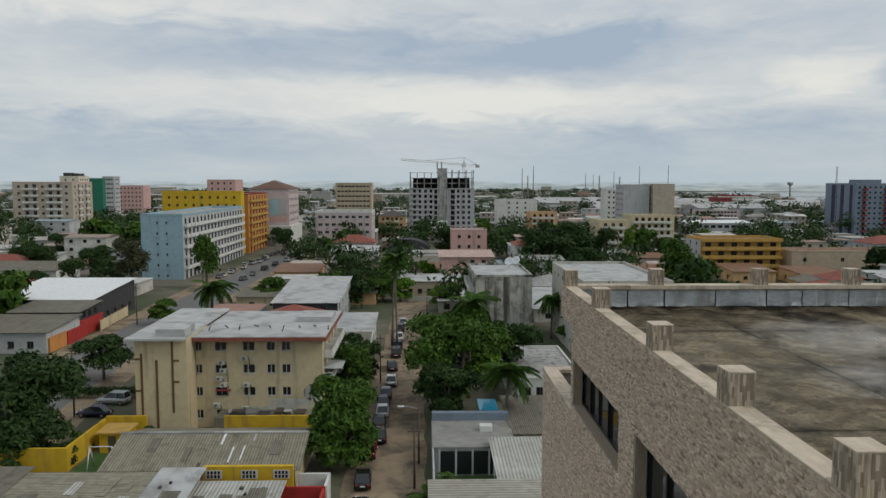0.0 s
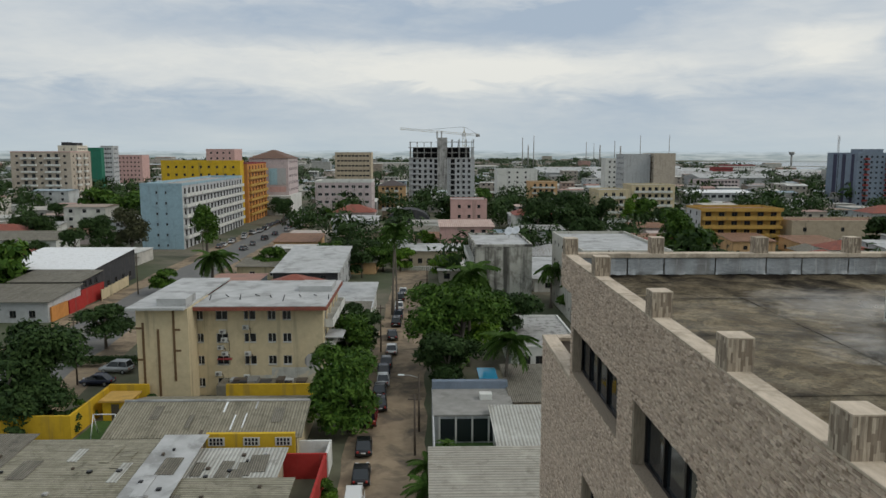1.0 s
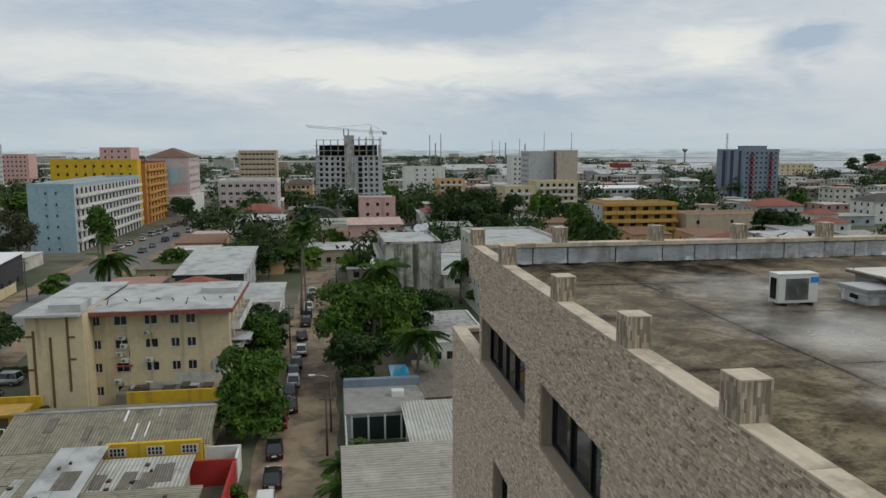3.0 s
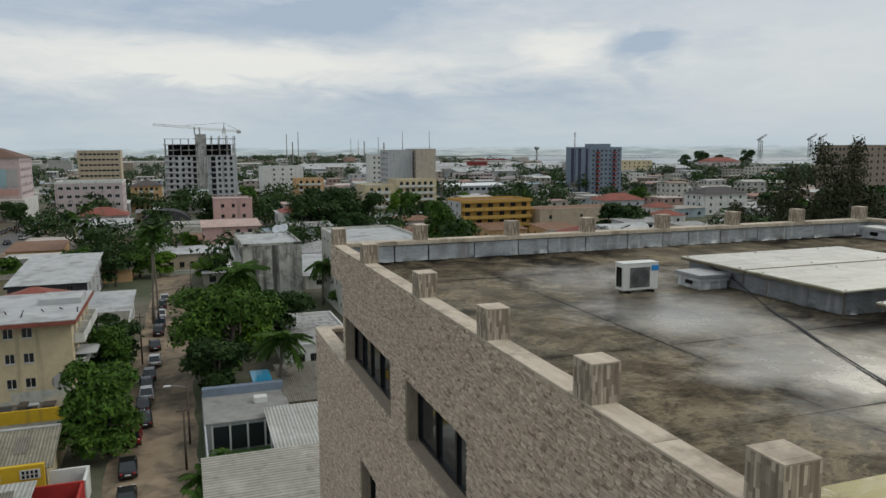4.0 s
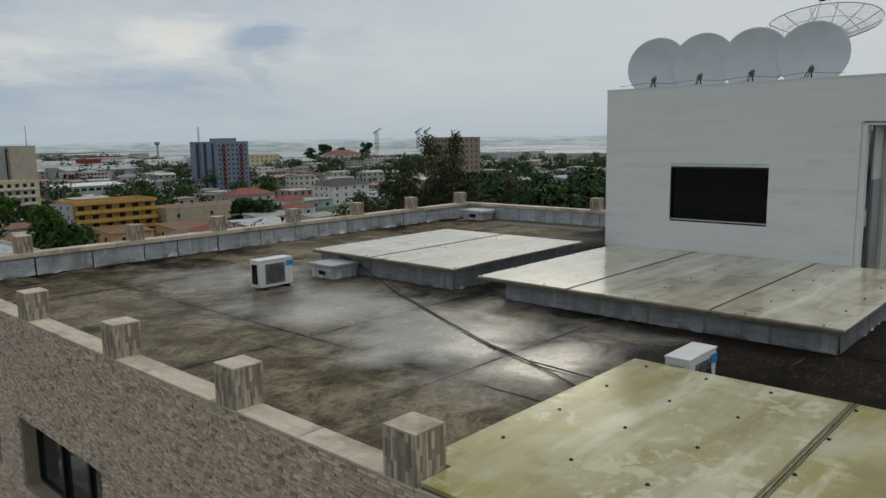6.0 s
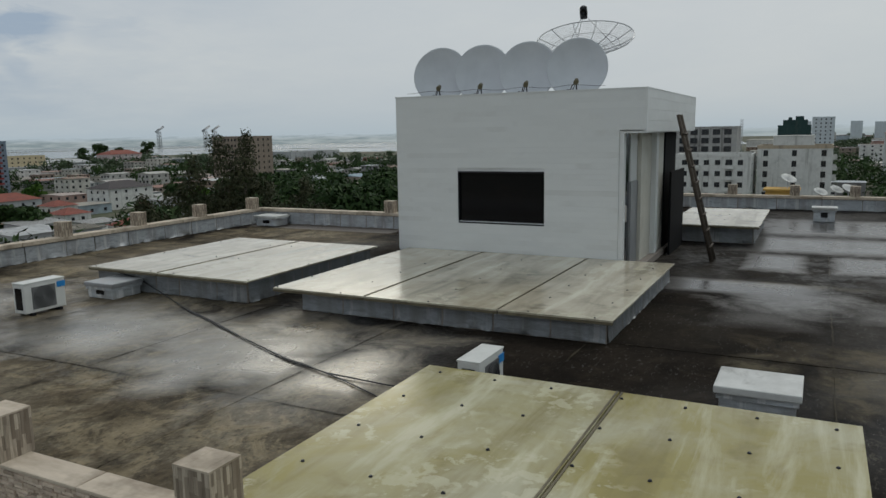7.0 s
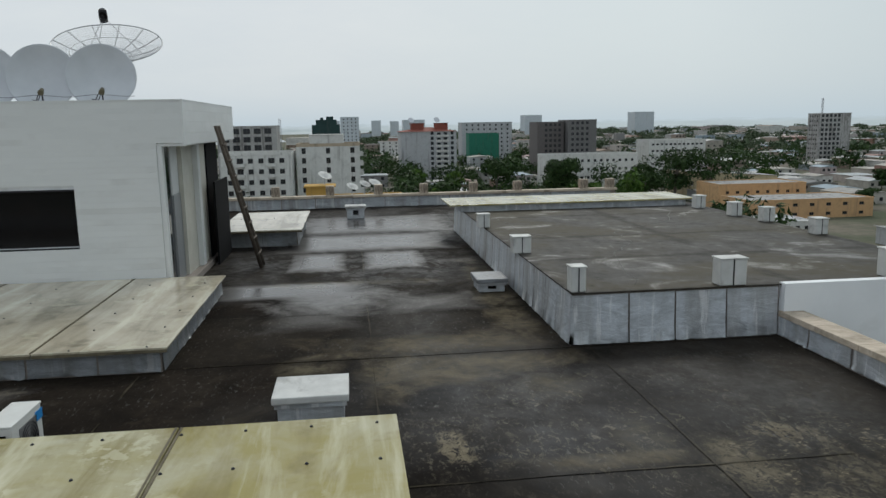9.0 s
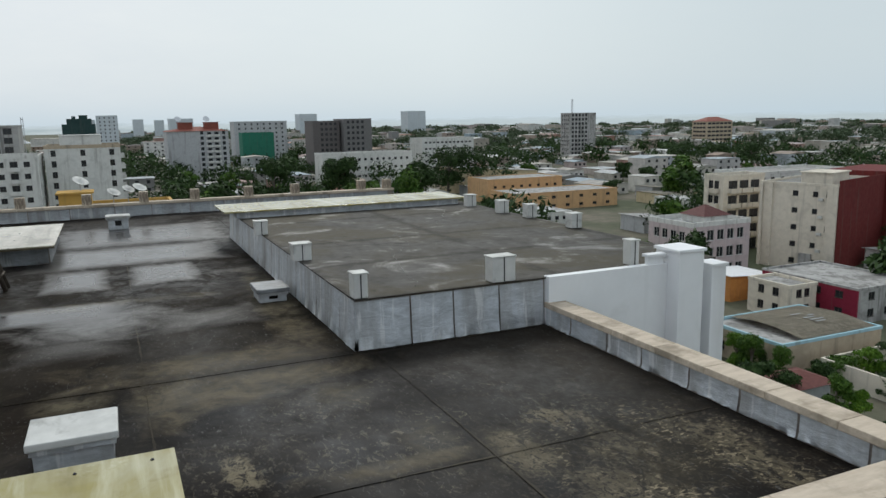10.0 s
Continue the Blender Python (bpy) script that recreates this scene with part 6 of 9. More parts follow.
part("patched_render", boxes((9.7, -0.012, 0.2, 16.2, -0.002, 3.6), (6.4, -0.012, 0.2, 9.7, -0.002, 2.6)), surface("patched_render", (0.50, 0.50, 0.46), (0.36, 0.36, 0.33), 1.4, (0.8, 0.95), 0.2, 0.02, ((0.56, 0.49, 0.36), 0.5, 0.48, 0.9), ((0.16, 0.15, 0.13), 1.1, 0.52, 0.7)), ap, "pale patched render, peeling and stained")
part("bare_patch", tube(bmesh.new(), [(14.9, -0.03, 4.4), (14.9, -0.004, 4.4)], 1.05, 9), CEMENT, ap, "bare grey patch where the paint came off")
for k, (x, z) in ((2, (3.0, 4.4)),):
    part("window_awning", boxes((x, -0.7, z + 0.4, x + 1.8, -0.02, z + 0.48)), P["maroon"] if k == 2 else P["white"], ap, "small sheet awning over a window")
jr = random.Random(8)
for k in range(16):
    x = jr.uniform(3.6, 13.6)
    part("stored_junk", boxes((x, jr.uniform(-3.1, -1.4), 2.2, x + jr.uniform(0.3, 1.6), jr.uniform(-1.2, -0.4), 2.25 + jr.uniform(0.05, 0.5)), bevel=0.03), jr.choice([P["darkgrey"], LIME, M_WOOD, P["darkgrey"], M_STEEL]), ap)
part("lean_to", boxes((3.5, -3.2, 0, 14.0, -0.05, 2.2)), FIBROX, ap, "patched lean-to of old sheets")
for row in ((16.3, 1.5, 7.0, 18.6, 6.0, 7.15), (16.3, 3.5, 4.0, 18.2, 9.0, 4.15)):
    part("awning", boxes(row, bevel=0.02), LIME, ap, "sagging pale awning")
for k in range(9):
    part("vent_pipe", tube(bmesh.new(), [(1.5 + 1.9 * k, 1.5 + rr.uniform(0, 5), 11.8), (1.5 + 1.9 * k, 1.5 + rr.uniform(0, 5) * 0.05 + 1.5, 12.4)], 0.07, 6), M_DARKMETAL, ap)

# -- walled school-like compound in front of it


def roof_patch(parent, x, y, z, w, l, slope, mat, yaw=0.0, lift=0.0):
    """A loose sheet or board lying on a sloping roof."""
    part("loose_sheet", boxes((0, 0, 0, w, l, 0.035)), mat, parent, at=pose(x, y, z + 0.03, slope + lift, 0, yaw))


big = block_house("long_shed", "long low shed under mossy corrugated sheets with yellow end wall", "shed", -31.0, -12.6, 70.8, 82.2, 3.0, 1, P["cream"],
                  {"S": dict(cols=6, w=1.7, h=0.8, sill=1.6, margin=0.4, skip=(4, 5), bars=2)}, roof="gable", rooftop=SHEDTAN)
part("end_panel", boxes((9.8, -1.1, 0, 18.4, -0.62, 3.55)), P["yellow"], big, "mustard yellow wall stretch")
for x in (10.0, 13.4, 16.5):
    part("grille_window", boxes((x, -1.15, 2.35, x + 1.6, -1.095, 3.2)), FRAME_W, big, "white pierced screen block")
    for k in range(4):
        for j in range(2):
            part("screen_hole", boxes((x + 0.16 + 0.34 * k, -1.16, 2.43 + 0.38 * j, x + 0.38 + 0.34 * k, -1.14, 2.73 + 0.38 * j)), GLASS2, big)
for n, (x0, x1, y0, y1, h, mat, lab) in enumerate((
        (-37.0, -24.0, 56.5, 67.8, 2.8, SHEDTANX, "old low shed under mossy corrugated sheets"), (-24.2, -21.0, 55.0, 68.0, 3.0, LIME, "narrow shed with a whitewashed roof"),
        (-20.6, -13.2, 60.5, 66.6, 2.7, PALE, "tin-roofed shack with lifted sheets"), (-20.8, -11.5, 50.5, 60.2, 2.4, SHEDTANX, "long shack under worn brown sheets"), (-47.0, -37.5, 55.5, 69.0, 2.8, FIBRO, "low shed under dark weathered sheets"))):
    sk = block_house("shack", lab, "shed", x0, x1, y0, y1, h, 1, P["tan"], {"S": dict(cols=3, w=1.0, h=0.9)}, roof="shed", rooftop=mat, group="yard sheds")
    jr = random.Random(40 + n)
    dp, wd = y1 - y0, x1 - x0
    ang = math.degrees(math.atan(0.07 * dp / (dp + 1.0)))
    for k in range(5 if wd > 4 else 2):
        x, y = jr.uniform(-0.3, wd - 1.4), jr.uniform(-0.3, dp - 3.0)
        roof_patch(sk, x, y, h + 0.09 + (y + 0.5) * math.tan(radians(ang)), jr.uniform(0.9, 1.8), jr.uniform(2.0, 3.6), ang, jr.choice([FIBRO, PALE, mat, SHEDTAN]), jr.uniform(-3, 3), jr.uniform(0, 2.0))
    for k in range(6):
        x, y = jr.uniform(0.3, wd - 0.5), jr.uniform(0.3, dp - 0.5)
        z = h + 0.12 + (y + 0.5) * math.tan(radians(ang))
        part("roof_weight", boxes((x, y, z, x + jr.uniform(0.2, 0.45), y + jr.uniform(0.2, 0.45), z + 0.2), bevel=0.05), jr.choice([M_RUBBER, CEMENT, M_WOOD]), sk, "stone or tyre that weighs the sheets down")
for x, y, w, l, m_ in ((11.6, 0.6, 0.16, 2.6, M_WHITE), (12.7, 0.9, 0.14, 2.5, M_WHITE), (10.2, 3.6, 0.2, 1.9, M_WHITE), (13.4, 4.2, 0.16, 1.4, LIME), (7.0, 1.0, 0.5, 2.2, FIBRO), (3.0, 2.4, 0.9, 2.4, FIBRO), (15.5, 1.8, 1.1, 2.6, FIBRO), (8.8, -0.6, 0.3, 1.2, M_WOOD)):
    roof_patch(big, x, y, 2.98 + (y + 0.6) * 0.2508, w, l, 14.1, m_, 0)
part("ridge_cap", tube(bmesh.new(), [(-0.6, 5.7, 4.60), (18.9, 5.7, 4.60)], 0.16, 6), LIME, big, "pale ridge capping")
structure("wall_yard", boxes((-46.0, 77.6, 0, -38.0, 77.9, 2.6), (-38.3, 77.9, 0, -38.0, 87.8, 2.6), (-38.0, 87.5, 0, -33.2, 87.8, 2.9), (-24.0, 87.6, 0, -12.4, 87.9, 2.8)), P["yellow"], "mustard yellow yard wall")
hut2 = thing("gate_hut", "small mustard yellow gate hut with a flat roof", "hut", (-36.9, 83.0, 0))
part("wall", boxes((0, 0, 0, 3.0, 3.0, 2.3)), P["yellow"], hut2)
part("roof", boxes((-0.3, -0.3, 2.3, 3.3, 3.3, 2.5)), P["ochre"], hut2)
part("door", boxes((1.0, -0.04, 0, 1.9, 0.02, 2.0)), M_WOOD, hut2)
swing = thing("playground_swing", "white metal swing frame and slide on grass", "playground equipment", (-36.0, 78.6, 0))
for x in (0.0, 2.4):
    for s in (-0.9, 0.9):
        part("leg", tube(bmesh.new(), [(x, s, 0), (x, 0, 2.4)], 0.06, 6), M_WHITE, swing)
part("top_bar", tube(bmesh.new(), [(0, 0, 2.4), (2.4, 0, 2.4)], 0.06, 6), M_WHITE, swing)
part("slide", boxes((2.6, -1.6, 0.3, 3.2, 0.6, 0.4)), M_WHITE, swing)
structure("lawn", boxes((-37.6, 71.5, 0.0, -31.6, 83.0, 0.03)), M_GRASS, "small lawn")
structure("wall_red", boxes((-14.2, 67.2, 0, -9.2, 67.45, 2.5), (-9.45, 56.0, 0, -9.2, 67.2, 2.4)), P["red"], "red painted yard wall")
structure("wall_pale", boxes((-12.3, 70.4, 0, -9.1, 70.65, 2.5), (-9.35, 67.6, 0, -9.1, 70.4, 2.4)), P["white"], "pale yard wall")

# -- right-hand side of the street
shed = thing("glass_front_house", "low grey glass-fronted house with a flat metal roof", "house", (1.1, 66.5, 0))
part("wall", boxes((0, 9.2, 0, 8.6, 18.4, 3.0), (-0.15, 0, 0, 0.0, 18.4, 3.1), (8.0, 0, 0, 8.4, 9.2, 2.8)), P["palegrey"], shed)
part("roof", boxes((-0.1, 9.0, 3.0, 8.8, 18.5, 3.2)), ROOFTOP, shed)
part("upstand", boxes((-0.1, 17.6, 3.2, 8.8, 18.5, 4.1)), P["slate"], shed, "blue-grey metal upstand")
part("roof_unit", boxes((5.2, 13.5, 3.2, 6.6, 14.6, 3.9), bevel=0.05), M_PLASTIC, shed, "white roof condenser")
for k in range(4):
    part("glass_panel", boxes((0.7 + 1.75 * k, 9.08, 0.2, 2.3 + 1.75 * k, 9.16, 2.7)), M_TINT, shed)
    part("mullion", boxes((0.5 + 1.75 * k, 9.0, 0, 0.68 + 1.75 * k, 9.18, 2.95)), FRAME_W, shed)
structure("court_lawn", boxes((1.3, 66.8, 0.0, 8.9, 75.6, 0.05)), M_GRASS, "green court lawn")
TAKEN.append((0, 45, 30, 90))
block_house("tin_roof_house", "house under a ribbed pale metal roof", "house", 7.4, 15.8, 65.5, 76.0, 3.1, 1, P["white"], {"W": dict(cols=2)}, roof="shed", rooftop=PALE, keep=False)
block_house("tin_roof_house", "long house under weathered cream corrugated sheets", "house", 0.9, 14.5, 50.0, 65.2, 2.6, 1, P["white"], {}, roof="shed", rooftop=corrugated("cream_sheets", (0.39, 0.372, 0.32), (0.32, 0.304, 0.262), (0.18, 0.16, 0.125), 0.45, along="x"), keep=False)
block_house("tin_roof_house", "house under old ribbed brown sheets beside a palm", "house", 10.2, 18.8, 80.2, 91.5, 3.0, 1, P["tan"], {"S": dict(cols=3)}, roof="shed", rooftop=FIBRO)
block_house("flat_roof_house", "low house with a bare flat concrete roof", "house", 12.4, 22.5, 101.5, 121.5, 3.4, 1, P["white"], {"S": dict(cols=4), "W": dict(cols=4)}, rooftop=CEMENT, parapet=0.25)
structure("pool", boxes((7.6, 97.8, 0, 10.2, 103.0, 0.12)), plain("pool_water", (0.03, 0.30, 0.52), 0.12), "small bright blue swimming pool")
blk = block_house("concrete_block", "bare grey concrete block with black run-off stains on a blank wall", "apartment building", 10.2, 21.6, 145.0, 166.0, 12.2, 4, surface("run_off_wall", (0.50, 0.49, 0.44), (0.40, 0.39, 0.35), 1.0, (0.85, 0.95), 0.2, 0.02, ((0.16, 0.15, 0.13), 0.30, 0.47, 0.85), ((0.045, 0.042, 0.036), 0.55, 0.47, 0.9)),
                  {"W": dict(cols=5, w=1.5, h=1.5, balcony=(0, 1, 2, 3, 4))}, rooftop=LIME, parapet=0.45)
for x, y in ((8.5, 15), (10.2, 17)):
    bm = lathe(bmesh.new(), [(0.01, 0.0), (0.5, 0.05), (1.0, 0.22), (1.02, 0.2), (0.5, 0.02), (0.01, -0.03)], 18)
    part("dish", bm, M_DISH, blk, "white satellite dish", at=pose(x, y, 13.6, 55, 0, -30))
    part("dish_mast", tube(bmesh.new(), [(x, y, 12.2), (x, y, 13.6)], 0.07, 6), M_STEEL, blk)

# -- avenue: blue slab, orange tower, painted gable, others
block_house("apartment_slab", "long pale blue five-storey apartment slab with white balconies", "apartment building", -88.5, -75.5, 234.0, 312.0, 20.0, 6, P["blue"],
            {"S": dict(cols=2, w=0.55, h=0.7, margin=3.6, bars=0), "E": dict(cols=18, w=1.5, h=1.5, margin=1.0, balcony=tuple(range(18)), mat=P["palegrey"])}, parapet=0.8)
block_house("apartment_tower", "orange and brown apartment tower with stacked balconies", "apartment building", -88.0, -75.5, 322.0, 360.0, 25.2, 8, P["orange"],
                     {"E": dict(cols=6, w=1.8, h=1.5, balcony=(0, 1, 2, 3, 4, 5))}, balcony_mat=P["ochre"], trim=P["maroon"])
mu = block_house("painted_block", "pink block with a painted billboard gable and brown roof", "apartment building", -84.8, -65.8, 365.0, 393.0, 27.3, 8, P["rose"],
                 {"E": dict(cols=8, w=1.5, h=1.4)}, roof="hip", rooftop=surface("brown_tiles", (0.16, 0.09, 0.06), (0.11, 0.065, 0.05), 2))
part("billboard", boxes((9.6, -0.12, 14.5, 13.6, -0.03, 22.5)), P["aqua"], mu, "pale blue painted billboard panel")
part("billboard", boxes((13.7, -0.12, 14.5, 17.8, -0.03, 22.5)), P["palegrey"], mu, "pale painted billboard panel")
part("billboard", boxes((9.6, -0.14, 11.0, 17.8, -0.03, 13.6)), P["pink"], mu, "pink painted band")
part("podium", boxes((9.0, -4.0, 0, 20.6, -0.2, 9.4), (19.05, -0.2, 0, 20.6, 28.0, 9.4)), P["white"], mu, "white shop podium along the avenue")
block_house("office_block", "yellow block behind the avenue", "office building", -110.0, -77.0, 315.5, 321.5, 26.0, 8, P["yellow"], {"S": dict(cols=9, w=1.0, h=1.0)}, parapet=0.9)
block_house("office_block", "pink tower block far behind", "office building", -138.5, -120.5, 480.0, 500.0, 31.6, 9, P["pink"], {"S": dict(cols=4)})
block_house("apartment_tower", "cream seven-storey apartment tower with white balconies", "apartment building", -229.0, -196.0, 420.0, 445.0, 30.0, 8, P["beige"],
                 {"S": dict(cols=7, balcony=(1, 2, 4, 5), w=1.6), "E": dict(cols=5, balcony=(1, 3))}, trim=P["pink"])
tcb = block_house("apartment_tower", "tall cream block with dark roof rooms", "apartment building", -227.8, -215.9, 472.0, 486.6, 33.6, 10, P["ivory"], {"S": dict(cols=2, w=1.0, h=1.0), "E": dict(cols=5)})
roof_box(tcb, 1.5, 2, 5.5, 8, 33.6, 2.4, P["darkgrey"])
roof_box(tcb, 7.0, 3, 11.0, 10, 33.6, 2.0, P["darkgrey"])
block_house("netted_building", "building wrapped in green safety netting", "building", -233.0, -224.0, 525.0, 530.0, 32.5, 10, P["green"], {})
block_house("apartment_block", "grey block beside the green netting", "apartment building", -239.0, -230.0, 560.0, 570.0, 34.0, 10, P["palegrey"], {"S": dict(cols=4), "E": dict(cols=3)})
block_house("office_block", "long pink low-rise far away", "office building", -256.0, -224.0, 600.0, 616.0, 27.0, 8, P["pink"], {"S": dict(cols=10)})
block_house("apartment_block", "pale pink five-storey apartment block on the avenue", "apartment building", -48.0, -23.0, 331.0, 352.0, 17.0, 5, P["rose"],
            {"S": dict(cols=8, w=1.8, h=1.3, margin=0.6), "E": dict(cols=6)}, parapet=0.9, trim=P["white"])
block_house("villa", "orange villa with a dark tiled roof", "house", -24.0, -9.5, 398.0, 412.0, 12.5, 4, P["peach"], {"S": dict(cols=5, balcony=(1, 3))}, roof="hip", rooftop=surface("dark_tiles", (0.06, 0.05, 0.05), (0.10, 0.08, 0.075), 2))
block_house("office_block", "beige slab with long window bands", "office building", -66.0, -39.0, 560.0, 580.0, 29.5, 8, P["tan"], {"S": dict(cols=9, w=2.2, h=1.2)})

# -- tower under construction with its crane
ct = thing("unfinished_tower", "bare concrete tower under construction with open top floors", "building", (-8.0, 420.0, 0))
TAKEN.append((-12, 415, 34, 450))
W, Dp, H, S = 37.0, 22.0, 33.0, 11
sh = H / S
rr = random.Random(31)
holes, cols = [], 11
HW = 9 * sh          # walls stand up to here, bare frame above
for s in range(9):
    for c in range(cols):
        if c in (5, 6):
            continue
        u = 1.5 + (W - 3) * (c + 0.5) / cols
        ww = 2.3 if c in (4, 7) else 1.45
        holes.append((u - ww / 2, u + ww / 2, s * sh + (0.3 if c in (4, 7) else 0.8), s * sh + 2.5))
bm = bmesh.new()
for a, c, z0, z1 in facade_rects(0, W, 0, HW, holes):
    bx(bm, a, 0, z0, c, 0.3, z1)
part("wall", bm, P["palegrey"], ct)
part("wall", boxes((0, 0.3, 0, 0.3, Dp, HW), (W - 0.3, 0.3, 0, W, Dp, HW), (0.3, Dp - 0.3, 0, W - 0.3, Dp, HW)), P["palegrey"], ct)
for s in (9, 10):
    part("floor_slab", boxes((0.05, 0.05, s * sh, W - 0.05, Dp - 0.05, s * sh + 0.25)), CEMENT, ct)
    for k in range(10):
        for y in (0.4, 10.5, 20.5):
            part("column", boxes((0.4 + k * 3.97, y, s * sh + 0.25, 0.85 + k * 3.97, y + 0.45, s * sh + sh)), CEMENT, ct)
    # dark grey puts the shade between the slabs into the colour
    part("partition", boxes((2.0, 13.0, s * sh + 0.25, W - 2.0, 13.3, s * sh + sh)), P["darkgrey"], ct, "block partition painted dark for shade")
# block behind the window holes, its dark paint stands for missing light
part("dark_core", boxes((0.8, 2.6, 0.1, W - 0.8, Dp - 1, HW - 0.4)), P["darkgrey"], ct, "block painted dark for the unlit interior")
for s in range(1, S + 1):
    part("floor_slab", boxes((-0.35, -0.7, s * sh - 0.2, 6.5, 0, s * sh), (9.5, -0.7, s * sh - 0.2, 14.5, 0, s * sh), (22.5, -0.7, s * sh - 0.2, 26.0, 0, s * sh)), CEMENT, ct)
part("lift_core", boxes((16.0, -0.5, 0, 21.5, 6, H + 5.5)), CEMENT, ct, "blank lift core")
for k in range(10):
    x = 0.4 + k * 3.97
    hh = 3.0 if x < 14 else 4.6
    for y in (0.3, 14.0):
        part("column", boxes((x, y, H, x + 0.4, y + 0.4, H + hh)), CEMENT, ct)
part("floor_slab", boxes((-0.2, 0, H, 15.0, Dp, H + 0.15), (15.0, 0, H, W, Dp, H + 0.15), (15.0, 0, H + 3.0, W, 14.0, H + 3.2), (0, 0, H + 2.9, 13.5, 0.5, H + 3.1), (0, 6.8, H + 2.9, 13.5, 7.3, H + 3.1)), CEMENT, ct)
for x in (15.5, 18.0):
    part("column", boxes((x, 1, H + 5, x + 0.7, 1.7, H + 9.0)), CEMENT, ct)
cr = thing("tower_crane", "pale tower crane over the unfinished building", "crane", (24.4, 446.0, 0))


def lattice(bm, a, b, w, n, r=0.14):
    a, b = Vector(a), Vector(b)
    d = (b - a).normalized()
    s = d.cross(Vector((0, 1, 0)) if abs(d.y) < 0.9 else Vector((1, 0, 0))).normalized()
    t = d.cross(s)
    cs = [(s + t) * w / 2, (s - t) * w / 2, (-s - t) * w / 2, (t - s) * w / 2]
    for c in cs:
        tube(bm, [a + c, b + c], r, 4)
    for k in range(n):
        p, q = a.lerp(b, k / n), a.lerp(b, (k + 1) / n)
        for i in range(4):
            tube(bm, [p + cs[i], q + cs[(i + 1) % 4]], r * 0.6, 3)


M_CRANE = plain("crane_paint", (0.56, 0.53, 0.44), 0.6)
bm = bmesh.new()
lattice(bm, (0, 0, 0), (0, 0, 42.0), 1.6, 18, 0.1)
part("mast", bm, M_CRANE, cr)
bm = bmesh.new()
lattice(bm, (1, 0, 41.0), (-38, 0, 44.2), 1.0, 22, 0.08)
part("jib", bm, M_CRANE, cr)
bm = bmesh.new()
lattice(bm, (0, 0, 41.0), (9, 0, 40.7), 1.0, 6, 0.08)
part("counter_jib", bm, M_CRANE, cr)
part("counterweight", boxes((7.0, -0.8, 39.4, 9.2, 0.8, 40.9)), CEMENT, cr)
part("cab", boxes((-1.2, -1.0, 39.6, 0.6, 0.9, 41.6)), M_WHITE, cr)
part("tie", tube(tube(bmesh.new(), [(0, 0, 45.4), (-24, 0, 43.4)], 0.06, 4), [(0, 0, 45.4), (8, 0, 41.0)], 0.06, 4), M_DARKMETAL, cr)
part("peak", tube(bmesh.new(), [(0, 0, 41.5), (0, 0, 45.6)], [0.5, 0.1], 4), M_CRANE, cr)

# -- middle ground to the north
block_house("house", "pink house under a pale ribbed roof", "house", 5.0, 20.5, 215.0, 228.0, 9.0, 3, P["pink"], {"S": dict(cols=4, skip=(0, 1))}, roof="shed", rooftop=corrugated("pink_sheets", (0.55, 0.42, 0.37), (0.48, 0.35, 0.31), (0.33, 0.20, 0.16), 0.6))
block_house("house", "pink house with a white canopy roof", "house", 11.0, 25.0, 290.0, 302.0, 11.8, 3, P["pink"], {"S": dict(cols=3)}, rooftop=LIME)
block_house("house", "white house with orange-red tiled dormers", "house", 32.0, 46.0, 255.0, 268.0, 9.0, 3, P["white"], {"S": dict(cols=4)}, roof="hip", rooftop=TILE)
block_house("apartment_block", "white twin block far off", "apartment building", 48.0, 74.0, 480.0, 500.0, 19.0, 6, P["white"], {"S": dict(cols=3, margin=5)})
block_house("house", "cream house with deep balconies", "house", 62.0, 78.0, 430.0, 445.0, 13.0, 4, P["peach"], {"S": dict(cols=4, balcony=(0, 1, 2, 3))})
block_house("apartment_tower", "windowless grey twin slab tower", "apartment building", 117.3, 132.8, 432.3, 450.3, 29.0, 9, P["palegrey"], {"W": dict(cols=6)})
block_house("apartment_tower", "beige windowless slab tower", "apartment building", 133.8, 146.3, 428.5, 450.5, 29.5, 9, P["beige"], {"W": dict(cols=6)})
block_house("apartment_block", "white narrow block far off", "apartment building", 116.8, 125.3, 474.2, 486.2, 26.0, 8, P["white"], {"S": dict(cols=2)})
block_house("apartment_block", "cream terraced apartment block with balconies", "apartment building", 71.6, 83.6, 300.1, 318.1, 15.0, 5, P["cream"], {"S": dict(cols=3, balcony=(0, 1, 2)), "W": dict(cols=4)})
block_house("apartment_block", "cream terraced apartment block with ribbon balconies", "apartment building", 94.8, 114.8, 335.4, 350.4, 15.5, 5, P["cream"], {"S": dict(cols=6, balcony=tuple(range(6)))})
oc = block_house("apartment_block", "ochre four-storey block with continuous balcony bands", "apartment building", 92.6, 119.6, 243.8, 257.8, 11.6, 4, P["ochre"],
                 {"S": dict(cols=6, w=1.6, h=1.4, balcony=tuple(range(6)), margin=0.3), "W": dict(cols=2, mat=P["palegrey"])}, balcony_mat=P["ochre"], rooftop=RUST, parapet=0.7)
for s in range(1, 5):
    part("balcony_band", boxes((-0.1, -1.5, s * 2.9 - 0.35, 27.1, -1.38, s * 2.9 + 0.75), (-0.1, -1.38, s * 2.9 - 0.35, 27.1, 0, s * 2.9 - 0.2)), P["ochre"], oc, "continuous ochre balcony front")
block_house("hall", "hall with a bright white roof and grey walls", "warehouse", 152.2, 190.2, 422.2, 437.2, 7.4, 2, P["palegrey"], {"S": dict(cols=9, w=2.8, h=1.6)}, roof="shed", rooftop=M_WHITE)
